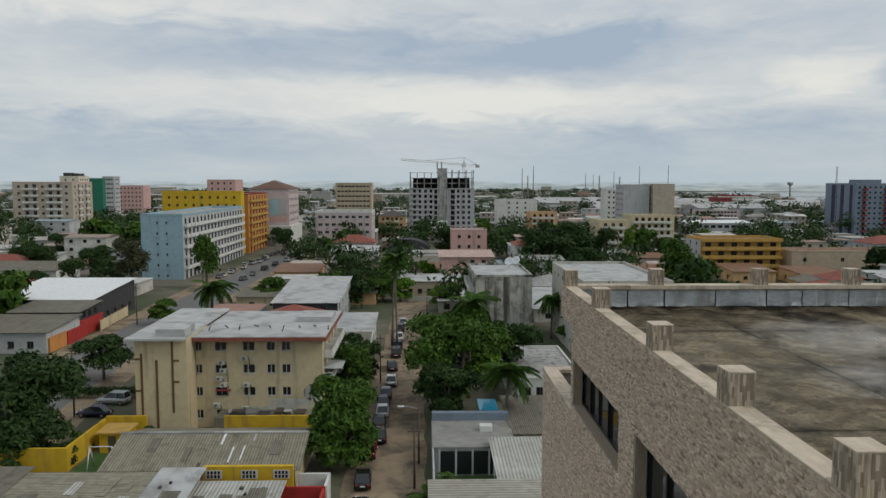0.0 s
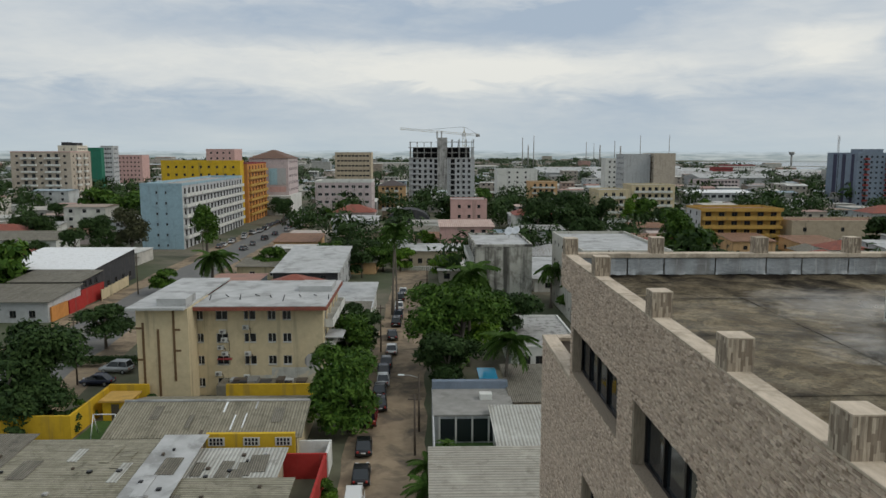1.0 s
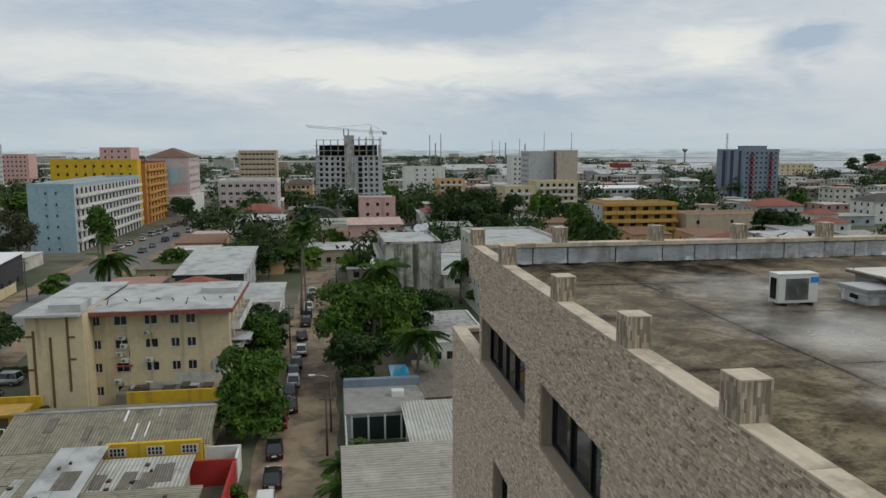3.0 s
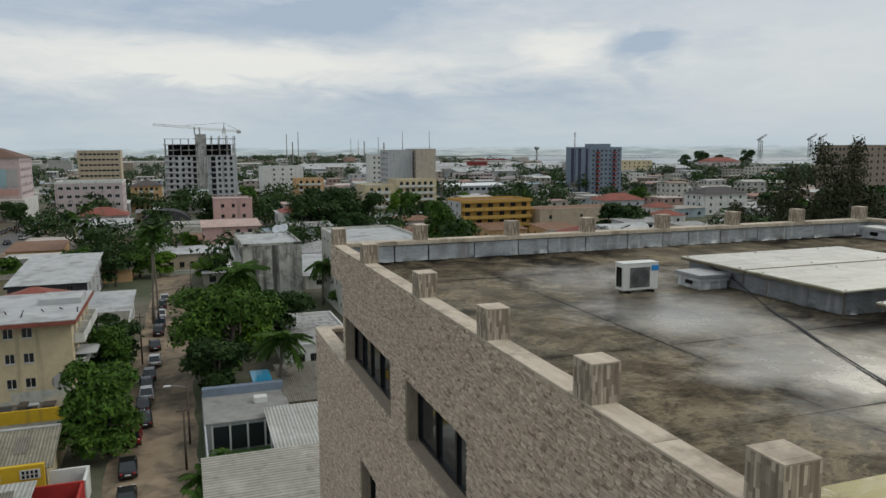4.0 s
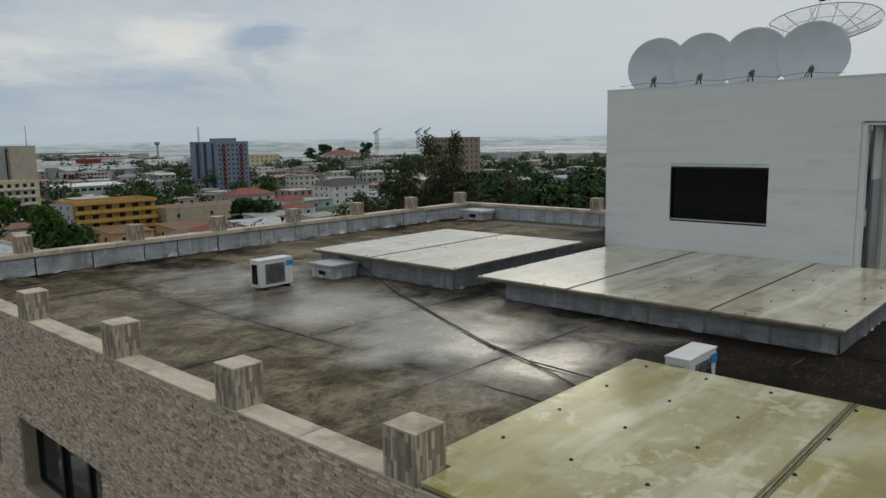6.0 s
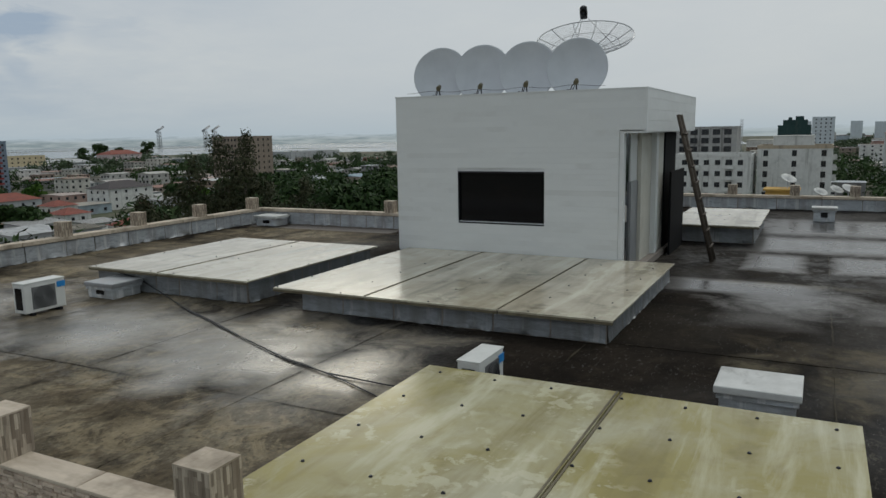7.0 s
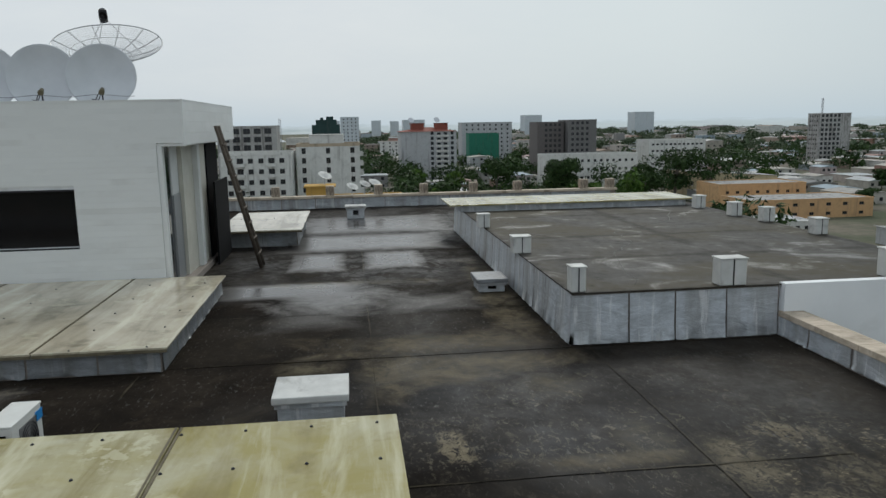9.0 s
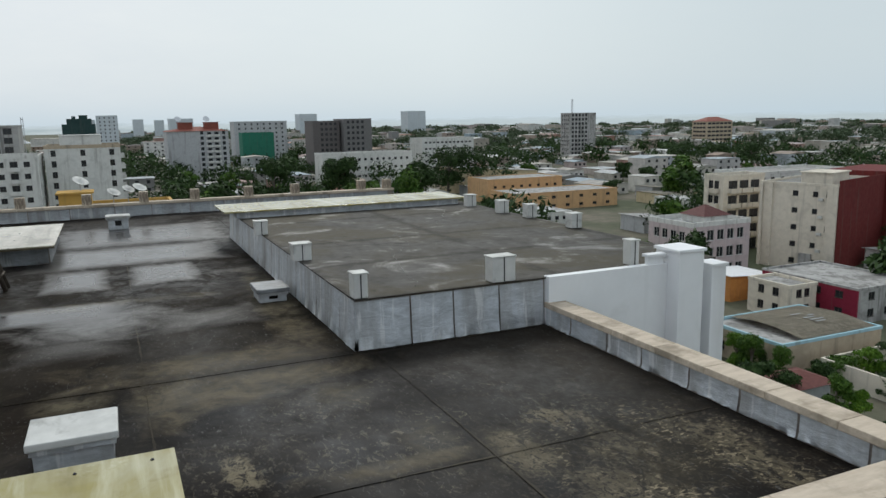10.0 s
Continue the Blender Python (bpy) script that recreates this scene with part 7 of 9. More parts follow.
block_house("office_block", "white and dark red long office block", "office building", 320.1, 353.1, 783.6, 798.6, 16.0, 5, P["white"], {"S": dict(cols=12, w=1.3, h=1.2)}, trim=P["maroon"], parapet=1.2)
block_house("office_block", "dark red low office block", "office building", 303.7, 324.7, 772.2, 782.2, 14.5, 4, P["maroon"], {"S": dict(cols=8, w=1.3, h=1.2)})
block_house("office_block", "pink and cream low office block", "office building", 192.6, 224.6, 521.4, 534.4, 10.8, 4, P["rose"], {"S": dict(cols=12, w=1.8)})
block_house("terrace_house", "weathered pale house with a wide flat roof", "house", 26.8, 41.8, 122.0, 152.0, 14.0, 4, P["stained"], {"S": dict(cols=5), "W": dict(cols=7, w=1.0, h=0.6, sill=1.8)}, rooftop=LIME, parapet=0.5)
block_house("ruined_house", "stained roofless pinkish house", "house", 121.4, 155.4, 239.5, 253.5, 8.0, 2, P["tan"], {"S": dict(cols=5, skip=(1, 3))}, rooftop=RUST)
tw = block_house("apartment_tower", "blue-grey ten-storey tower with dark red balcony stacks", "apartment building", 247.1, 270.0, 417.8, 449.8, 29.6, 10, P["slate"],
                 {"W": dict(cols=4, w=0.9, h=2.6, sill=0.2, skip=(0, 3), bars=0), "S": dict(cols=7, w=1.3, h=1.1, balcony=(1, 5), margin=0.6)}, balcony_mat=P["maroon"], parapet=0.9)
part("dark_band", boxes((-0.06, 3.0, 0, 0.02, 6.0, 29.6), (-0.06, 12.0, 0, 0.02, 15.5, 29.6), (-0.06, 21.0, 0, 0.02, 25.0, 29.6)), P["navy"], tw, "dark vertical band")
roof_box(tw, 5, 4, 17, 16, 29.6, 2.8, P["slate"])
block_house("apartment_block", "cream and brown four-storey block", "apartment building", 390.6, 424.6, 604.3, 620.3, 17.0, 5, P["cream"], {"S": dict(cols=6, w=1.6, h=1.3)})
block_house("house", "pale blue house under a red tiled roof", "house", 177.9, 198.9, 288.0, 301.0, 6.8, 2, P["palegrey"], {"S": dict(cols=4), "W": dict(cols=3)}, roof="hip", rooftop=TILE)
block_house("house", "white house with dark gables", "house", 220.1, 244.1, 273.5, 287.5, 9.2, 3, P["white"], {"S": dict(cols=4), "W": dict(cols=3)}, roof="hip", rooftop=surface("charcoal_tiles", (0.05, 0.045, 0.045), (0.085, 0.07, 0.07), 2))
block_house("house", "white villa with a red balcony block", "house", 541.0, 583.0, 666.0, 686.0, 14.0, 4, P["rose"], {"S": dict(cols=5, balcony=(2, 3))}, roof="hip", rooftop=TILE)
block_house("apartment_tower", "grey apartment slab behind tall trees", "apartment building", 300.1, 327.1, 271.3, 289.3, 30.4, 10, surface("brown_render", (0.27, 0.215, 0.165), (0.21, 0.17, 0.135), 0.6, streak=((0.12, 0.10, 0.085), 0.8, 0.52, 0.6)), {"S": dict(cols=6), "W": dict(cols=7)})
block_house("warehouse", "pale grey warehouse near the river bank", "warehouse", 668.3, 762.3, 528.6, 567.6, 12.0, 2, P["palegrey"], {"W": dict(cols=6)}, rooftop=LIME)

# -- east
block_house("apartment_block", "white four-storey apartment block with loggias", "apartment building", 229.7, 249.7, 17.5, 38.5, 22.6, 7, P["white"],
            {"W": dict(cols=6, w=1.5, h=1.4, balcony=(1, 4)), "S": dict(cols=4)}, parapet=0.8)
wb = block_house("apartment_block", "white apartment block with dark stacked windows", "apartment building", 240.0, 258.0, -3.4, 16.6, 24.6, 8, P["white"],
                 {"W": dict(cols=5, w=1.3, h=1.7, skip=(1, 3), margin=0.4), "S": dict(cols=4, balcony=(0, 3))}, parapet=1.0, trim=P["tan"])
roof_box(wb, 4, 5, 14, 16, 24.6, 3.6, P["white"])
nb = block_house("netted_building", "dark green netted building top", "building", 329.9, 344.9, 2.5, 15.5, 25.4, 8, P["palegrey"], {"W": dict(cols=3)})
part("netting", boxes((-0.2, 1.2, 25.5, 15.2, 13.2, 31.5), (-0.1, 2.6, 31.5, 15.0, 11.4, 33.6), (3, 4, 33.6, 10, 7, 35.0), (3, 8.4, 33.6, 10, 9.6, 34.6)), P["darkgreen"], nb, "dark green safety netting over the top floors")
block_house("unfinished_block", "grey concrete frame with open floors", "building", 289.6, 304.6, 27.1, 49.1, 31.0, 10, CEMENT, {"W": dict(cols=5, w=2.6, h=2.0, sill=0.6)})
rt = block_house("apartment_tower", "pale apartment tower under red hipped roofs with rooftop dishes", "apartment building", 400.5, 425.5, -57.7, -27.7, 27.0, 10, P["palegrey"],
                 {"W": dict(cols=8, w=1.6, h=1.7, skip=(0, 1, 2, 3), balcony=(5, 6), margin=0.5), "S": dict(cols=6)}, roof="hip", rooftop=TILE, pitch=0.09)
for y in (4.0, 17.0):
    part("roof_room", boxes((5, y, 27.0, 11, y + 7, 31.2), (4.6, y - 0.4, 31.2, 11.4, y + 7.4, 31.5)), TILE, rt, "red roof room")
for y in (10, 24):
    bm = lathe(bmesh.new(), [(0.01, 0.0), (0.9, 0.1), (1.7, 0.4), (1.72, 0.35), (0.9, 0.05), (0.01, -0.05)], 16)
    part("dish", bm, M_DISH, rt, "rooftop satellite dish", at=pose(6, y, 33.0, 0, -50, 20))
    part("dish_mast", tube(bmesh.new(), [(6, y, 29.5), (6, y, 33)], 0.12, 6), M_STEEL, rt)
block_house("netted_building", "building wrapped in bright green netting", "building", 501.0, 515.0, -101.5, -80.8, 23.6, 8, P["green"], {})
block_house("office_block", "grey block behind the netting", "office building", 541.1, 561.1, -119.2, -82.2, 31.0, 10, P["palegrey"], {"W": dict(cols=8)})
block_house("apartment_tower", "dark brown unfinished twin tower", "apartment building", 431.3, 451.3, -126.4, -110.4, 30.5, 10, surface("brown_block", (0.10, 0.09, 0.088), (0.145, 0.13, 0.125), 1.0), {"W": dict(cols=5, w=1.6, h=1.6, skip=(0,)), "S": dict(cols=5)})
block_house("apartment_tower", "dark grey unfinished twin tower", "apartment building", 425.5, 447.5, -144.4, -127.4, 31.5, 10, surface("grey_block", (0.13, 0.125, 0.125), (0.19, 0.185, 0.18), 1.0), {"W": dict(cols=5, w=1.6, h=1.6, skip=(4,)), "S": dict(cols=5)})
block_house("office_block", "long white three-storey block", "office building", 331.2, 345.2, -132.5, -88.5, 15.5, 4, P["white"], {"W": dict(cols=14, w=1.2, h=1.2)}, parapet=0.8)
block_house("apartment_tower", "dark grey concrete tower with stacked openings", "apartment building", 453.3, 465.3, -325.5, -303.2, 33.0, 11, CEMENT, {"W": dict(cols=7, w=1.8, h=1.8, skip=(5, 6)), "N": dict(cols=4)})
block_house("hotel", "yellow and red banded eight-storey hotel", "hotel", 505.2, 523.0, -510.0, -480.0, 24.5, 7, P["tan"], {"W": dict(cols=6, w=3.9, h=1.6), "N": dict(cols=4, w=3.4, h=1.6)}, roof="hip", rooftop=TILE, trim=P["maroon"])
block_house("office_block", "white office block with red accents", "office building", 422.1, 442.1, -210.5, -175.5, 19.0, 5, P["white"], {"W": dict(cols=12, w=1.6, h=1.1)})
# the "hazy" paint holds the distance haze as a pale blue-grey base colour
block_house("office_tower", "slender high-rise, its paint paled as by haze", "office building", 700.1, 718.1, -9.6, 7.4, 38.0, 12, PAINTS["hazy"], {"W": dict(cols=4, w=1.0)})
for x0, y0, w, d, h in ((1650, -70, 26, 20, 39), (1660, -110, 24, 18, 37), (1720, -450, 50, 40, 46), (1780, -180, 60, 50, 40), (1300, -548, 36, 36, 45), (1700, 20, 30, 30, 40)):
    block_house("office_tower", "high-rise far off, its paint paled as by haze", "office building", x0, x0 + w, y0, y0 + d, h, int(h / 3.2), PAINTS["hazy"], {}, group="distant high-rises")

# yellow roof hut with dishes just beyond the roof edge
yh = block_house("roof_house", "ochre top floor with rooftop dishes", "house", 74.0, 80.0, -5.5, 4.2, 23.7, 8, P["ochre"], {"W": dict(cols=3)}, rooftop=CEMENT, parapet=0.3)
roof_box(yh, 0.3, 7.0, 3.0, 9.7, 23.7, 1.5, P["ochre"])
for x, y, z, s in ((1.6, 7.9, 26.1, 0.72), (2.0, 5.2, 24.9, 0.62), (2.4, 3.9, 25.1, 0.58), (2.5, 2.9, 25.2, 0.66)):
    bm = lathe(bmesh.new(), [(0.01, 0.0), (0.5 * s, 0.06), (s, 0.25), (s * 1.02, 0.22), (0.5 * s, 0.03), (0.01, -0.04)], 18)
    part("dish", bm, M_LID, yh, "weathered rooftop satellite dish", at=pose(x, y, z, 20, -24, 0))
    part("dish_mast", tube(bmesh.new(), [(x, y, 23.7), (x, y, z)], 0.05, 6), M_STEEL, yh)

# -- south-east
block_house("villa_row", "long peach villa with stepped flat roofs", "house", 214.0, 232.0, -163.5, -122.0, 5.8, 2, P["peach"], {"W": dict(cols=7, w=1.6, h=0.9), "S": dict(cols=4)}, rooftop=CEMENT, parapet=0.3)
block_house("villa_row", "peach villa with flat roof terraces", "house", 241.0, 258.0, -158.0, -126.0, 8.6, 2, P["peach"], {"W": dict(cols=8, w=1.2, h=0.9, sill=1.2)}, rooftop=CEMENT, parapet=0.3)
block_house("villa_row", "pale long villa with a thin wide roof", "house", 282.0, 298.0, -172.0, -132.0, 8.0, 2, P["cream"], {"W": dict(cols=9, w=2.0, h=1.2)}, rooftop=CEMENT, roof="shed")
block_house("house", "low white house with a flat pale roof", "house", 180.0, 194.0, -121.5, -106.5, 4.0, 1, P["white"], {"W": dict(cols=5, w=1.2, h=1.0, sill=2.0)}, rooftop=LIME, parapet=0.3)
cb = block_house("apartment_block", "ivory five-storey apartment block with a dark red end wall", "apartment building", 105.6, 120.8, -150.4, -126.4, 17.0, 5, P["ivory"],
                 {"N": dict(cols=4, us=(2.2, 7.1, 11.0, 13.2), ws=(0.4, 1.15, 1.0, 0.3), h=1.0, sill=1.3, bars=0, skip=((0, 0), (3, 1), (3, 3), (0, 2))), "W": dict(cols=3, w=1.0, h=1.1, mat=P["brick"], skip=((0, 0), (1, 0), (2, 0), (0, 2), (0, 4)))}, parapet=0.5, turn=17.0)
part("end_block", boxes((-0.9, -22.0, 0, 12.0, -0.12, 18.6)), P["brick"], cb, "dark red painted end block")
part("red_wall", boxes((-0.14, 0.0, 0, -0.02, 23.8, 18.2)), P["brick"], cb, "dark red painted end wall")
part("stair_housing", boxes((2.0, 14.0, 17.0, 8.0, 22.0, 19.4), (1.7, 13.7, 19.4, 8.3, 22.3, 19.6)), P["ivory"], cb)
part("pilaster", boxes((12.6, 24.0, 0, 13.3, 24.35, 17.4)), P["ivory"], cb)
part("pilaster", boxes((14.6, 24.0, 0, 15.2, 24.35, 17.4)), P["ivory"], cb)
part("pilaster", boxes((0.0, 24.0, 0, 1.9, 24.35, 17.2)), P["ivory"], cb)
part("doorway", boxes((4.2, 24.02, 0.0, 6.6, 24.5, 3.4)), CEMENT, cb, "grey concrete entrance porch")
for k in range(1, 5):
    part("wall_condenser", boxes((2.6, 24.02, 3.4 * k + 0.5, 3.5, 24.4, 3.4 * k + 1.05), bevel=0.03), M_LID, cb, "stained white condenser bracketed to the wall")
block_house("apartment_block", "cream apartment block with long balcony bands beside the ivory block", "apartment building", 127.0, 133.0, -139.0, -126.5, 17.0, 5, P["ivory"], {"W": dict(cols=3, w=2.6, h=1.5, balcony=(0, 1, 2)), "N": dict(cols=2, w=2.2, balcony=(0, 1))}, parapet=0.6, balcony_mat=P["ivory"])
block_house("apartment_block", "white rooftop storeys behind the ivory block", "apartment building", 142.0, 156.0, -186.0, -152.0, 15.6, 5, P["white"], {"W": dict(cols=9, w=1.4), "N": dict(cols=3)}, parapet=0.6)
pv = block_house("villa", "white and pink arcaded villa with roof terrace", "house", 107.0, 119.0, -114.0, -99.0, 10.2, 3, P["rose"], {"W": dict(cols=5, w=1.7, h=2.0, sill=0.6), "N": dict(cols=4, w=1.6, h=1.8, sill=0.6)}, rooftop=LIME, parapet=0.9, trim=P["white"])
bm = bmesh.new()
bx(bm, 3, 3, 10.2, 9, 9, 11.6)
part("roof_room", bm, P["white"], pv)
bm = bmesh.new()
q = [bm.verts.new(p) for p in ((2.4, 2.4, 11.6), (9.6, 2.4, 11.6), (9.6, 9.6, 11.6), (2.4, 9.6, 11.6))]
tp = bm.verts.new((6, 6, 13.6))
for k in range(4):
    bm.faces.new((q[k], q[(k + 1) % 4], tp))
part("roof_cap", bm, surface("maroon_tiles", (0.12, 0.04, 0.035), (0.085, 0.03, 0.03), 2), pv, "dark red hipped cap")
block_house("red_block", "dark red two-storey block with a bare concrete roof", "house", 72.3, 90.0, -113.0, -99.3, 5.2, 2, P["crimson"], {"W": dict(cols=3, w=1.4, h=1.2, mat=CEMENT), "N": dict(cols=4, w=1.4, h=1.1)}, rooftop=CEMENT, parapet=0.35, trim=CEMENT)
block_house("house", "small cream house with a flat roof", "house", 78.5, 86.5, -98.3, -92.5, 5.0, 2, P["ivory"], {"W": dict(cols=2), "N": dict(cols=2)}, rooftop=CEMENT)
block_house("aqua_house", "low house with pale blue edges and a bare flat roof", "house", 61.0, 73.5, -88.8, -71.3, 3.8, 1, P["tan"], {"N": dict(cols=3)}, rooftop=CEMENT, parapet=0.4, trim=P["aqua"])
aq = thing("roof_shelter", "sagging tan sheet roof laid over the pale blue house", "roof", (61.4, -88.0, 4.16))
TANROOF = corrugated("tan_sheets", (0.30, 0.265, 0.205), (0.40, 0.36, 0.285), (0.19, 0.16, 0.115), 0.3)
bm = bmesh.new()
rows_ = [[bm.verts.new((11.6 * i / 8, 13.0 * j / 6, 0.05 + 0.55 * math.sin(math.pi * i / 8) + 0.12 * noise.noise((i, j, 1)))) for i in range(9)] for j in range(7)]
for a, b in zip(rows_, rows_[1:]):
    for i in range(8):
        bm.faces.new((a[i], a[i + 1], b[i + 1], b[i]))
bmesh.ops.solidify(bm, geom=bm.faces[:], thickness=0.05)
part("sheeting", bm, TANROOF, aq)
for k, (ex, ny, run) in enumerate(((3.2, 5.0, 1.6), (4.0, 4.4, 2.3), (4.9, 4.9, 1.9), (5.6, 4.2, 1.2), (6.6, 5.6, 1.7))):
    part("white_board", boxes((ex, ny, 0.66 + 0.02 * k, ex + 0.28, ny + run, 0.70 + 0.02 * k)), LIME, aq, "pale board")
block_house("tin_roof_house", "house with a bright white sheet roof", "house", 91.2, 99.0, -103.0, -93.5, 3.8, 1, P["orange"], {"N": dict(cols=3)}, roof="shed", rooftop=M_WHITE)
block_house("shack", "small hut under a dark red tiled roof", "hut", 53.2, 57.7, -69.9, -64.9, 2.4, 1, P["palegrey"], {}, roof="hip", rooftop=surface("old_red_tiles", (0.16, 0.05, 0.04), (0.11, 0.04, 0.035), 2.5))
structure("wall_garden", boxes((40.0, -75.6, 0, 58.6, -75.3, 2.6), (58.6, -92.0, 0, 58.9, -75.3, 2.6), (44.0, -90.0, 0, 44.3, -75.6, 2.4)), P["ivory"], "stained cream garden wall")

# -- west side of the avenue
block_house("shop", "black and red shop with a broad white sheet roof", "shop", -92.0, -70.5, 158.0, 181.0, 5.8, 2, P["darkgrey"], {"S": dict(cols=4, skip=(0, 1, 2)), "E": dict(cols=5, w=1.4, skip=tuple((c, 1) for c in range(5)))}, roof="shed", rooftop=M_WHITE)
block_house("shop", "dark shopfront with a red lower wall", "shop", -82.0, -68.5, 147.0, 157.0, 5.0, 2, P["darkgrey"], {"E": dict(cols=3, w=1.6)}, roof="shed", rooftop=FIBRO)
structure("wall_shop", boxes((-68.3, 146.5, 0, -67.9, 157.0, 3.3), (-67.6, 140.0, 0, -67.3, 146.5, 2.6)), P["red"], "bright red street wall")
structure("wall_orange", boxes((-67.7, 133.5, 0, -67.4, 139.8, 2.7)), P["orange"], "orange painted street wall")
block_house("house", "grey house under fibre sheets", "house", -84.0, -67.8, 133.0, 146.0, 3.8, 1, P["palegrey"], {"S": dict(cols=4, w=1.2)}, roof="shed", rooftop=FIBRO)
block_house("house", "white house with blue gable and grey roof", "house", -121.0, -101.0, 205.0, 219.0, 6.5, 2, P["white"], {"S": dict(cols=4, w=1.0), "E": dict(cols=3)}, roof="gable", rooftop=FIBROX)
block_house("house", "yellow and red house on the avenue", "house", -134.0, -116.0, 218.0, 232.0, 6.0, 2, P["yellow"], {"S": dict(cols=4)}, roof="hip", rooftop=TILE)
block_house("house", "house under red tiles with a white gable", "house", -112.0, -96.0, 176.0, 190.0, 5.0, 2, P["white"], {"S": dict(cols=3)}, roof="gable", rooftop=TILE)
fence = thing("metal_fence", "pale metal panel fence beside the avenue", "fence", (-66.6, 152.5, 0), 0)
for k in range(9):
    part("post", boxes((-0.08 - k * 0.18, k * 2.2, 0, 0.08 - k * 0.18, k * 2.2 + 0.16, 2.5)), P["cream"], fence)
    if k < 8:
        part("panel", boxes((-0.05 - (k + 0.5) * 0.18, k * 2.2 + 0.16, 0.2, 0.05 - (k + 0.5) * 0.18, k * 2.2 + 2.2, 2.3)), P["cream"], fence)
block_house("flat_roof_house", "low house with a pale sheet roof near the palms", "house", -31.5, -18.0, 154.0, 182.0, 5.6, 2, P["palegrey"], {"S": dict(cols=3, mat=P["darkgrey"]), "E": dict(cols=4)}, roof="shed", rooftop=LIME)
block_house("low_shed", "row of sheds with white sheet roofs", "shed", -16.0, -9.4, 128.0, 146.0, 3.6, 1, P["white"], {"E": dict(cols=4)}, roof="shed", rooftop=LIME)
block_house("low_shed", "patched grey sheds behind the apartment block", "shed", -17.5, -9.3, 108.5, 126.0, 3.8, 1, P["palegrey"], {"E": dict(cols=4)}, roof="shed", rooftop=FIBRO, keep=True)
block_house("market_hall", "long market hall under patched pale sheets", "warehouse", -28.0, 4.5, 246.0, 258.0, 4.2, 1, P["tan"], {"S": dict(cols=9, w=2.4, h=2.0, sill=0.4)}, roof="shed", rooftop=FIBROX)
block_house("long_house", "long house across the end of the street", "house", -6.0, 12.0, 198.0, 208.0, 4.2, 1, P["tan"], {"S": dict(cols=6)}, roof="shed", rooftop=LIME)
dome = thing("dark_dome_tent", "dark rounded sheet-roofed hall", "hall", (-6.0, 300.0, 0))
bm = bmesh.new()
prof = [(9 * math.cos(a), 5.5 * math.sin(a) + 2) for a in (math.pi * k / 14 for k in range(15))]
rows = [[bm.verts.new((x, y, z)) for x, z in [(9, 0)] + prof + [(-9, 0)]] for y in (0, 12)]
for k in range(len(rows[0]) - 1):
    bm.faces.new((rows[0][k], rows[0][k + 1], rows[1][k + 1], rows[1][k]))
for r in rows:
    bm.faces.new(r)
part("shell", bm, P["darkgrey"], dome)
TAKEN.append((-17, 298, 5, 314))
gate = thing("street_fence", "white picket fence across the end of the street", "fence", (-5.5, 191.0, 0))
for k in range(18):
    part("picket", boxes((k * 0.5, 0, 0, k * 0.5 + 0.22, 0.08, 1.3)), P["white"], gate)
for z in (0.4, 1.0):
    part("rail", boxes((0, 0.09, z, 8.8, 0.15, z + 0.1)), P["white"], gate)

# ---------------------------------------------------------------- vehicles


def car_body(L, W, H, cabin, hood):
    """Body shell from a side profile, with a narrower cabin."""
    bm = bmesh.new()
    belt = H * 0.58
    secs = [(-L / 2, 0.45, belt * 0.86, 0.86), (-L / 2 + 0.12, 0.3, belt * 0.97, 0.96), (-L * 0.2, 0.26, belt, 1.0), (L * 0.15, 0.26, belt, 1.0), (L / 2 - 0.5, 0.28, belt * 0.9, 0.97), (L / 2 - 0.05, 0.32, belt * 0.72, 0.88), (L / 2, 0.42, belt * 0.6, 0.82)]
    rows = [[bm.verts.new((x, s * W / 2 * k * f, z)) for s, z, f in ((-1, z0, 0.94), (-1, (z0 + z1) / 2, 1), (-1, z1, 0.93), (1, z1, 0.93), (1, (z0 + z1) / 2, 1), (1, z0, 0.94))] for x, z0, z1, k in secs]
    for a, b in zip(rows, rows[1:]):
        for i in range(6):
            bm.faces.new((a[i], a[(i + 1) % 6], b[(i + 1) % 6], b[i])).smooth = True
    bm.faces.new(rows[0]), bm.faces.new(list(reversed(rows[-1])))
    x0, x1, x2, x3 = cabin
    lo, hi = belt - 0.02, H
    v = [bm.verts.new((x, s * y, z)) for x, y, z in ((x0, W * 0.45, lo), (x1, W * 0.38, hi), (x2, W * 0.38, hi), (x3, W * 0.45, lo)) for s in (-1, 1)]
    for f in ((2, 3, 5, 4),):
        bm.faces.new([v[i] for i in f])
    glass = bmesh.new()
    g = [glass.verts.new((p.co.x, p.co.y, p.co.z - (0.01 if i in (2, 3, 4, 5) else 0))) for i, p in enumerate(v)]
    for f in ((0, 1, 3, 2), (4, 5, 7, 6), (0, 2, 4, 6), (1, 7, 5, 3)):
        glass.faces.new([g[i] for i in f])
    # pillars and roof rim
    for i, j in ((0, 2), (1, 3), (4, 6), (5, 7), (2, 4), (3, 5)):
        tube(bm, [v[i].co.copy(), v[j].co.copy()], 0.045, 4)
    for s in (-1, 1):
        tube(bm, [((x1 + x2) / 2, s * W * 0.385, hi), ((x1 + x2) / 2, s * W * 0.455, lo)], 0.045, 4)
    return bm, glass


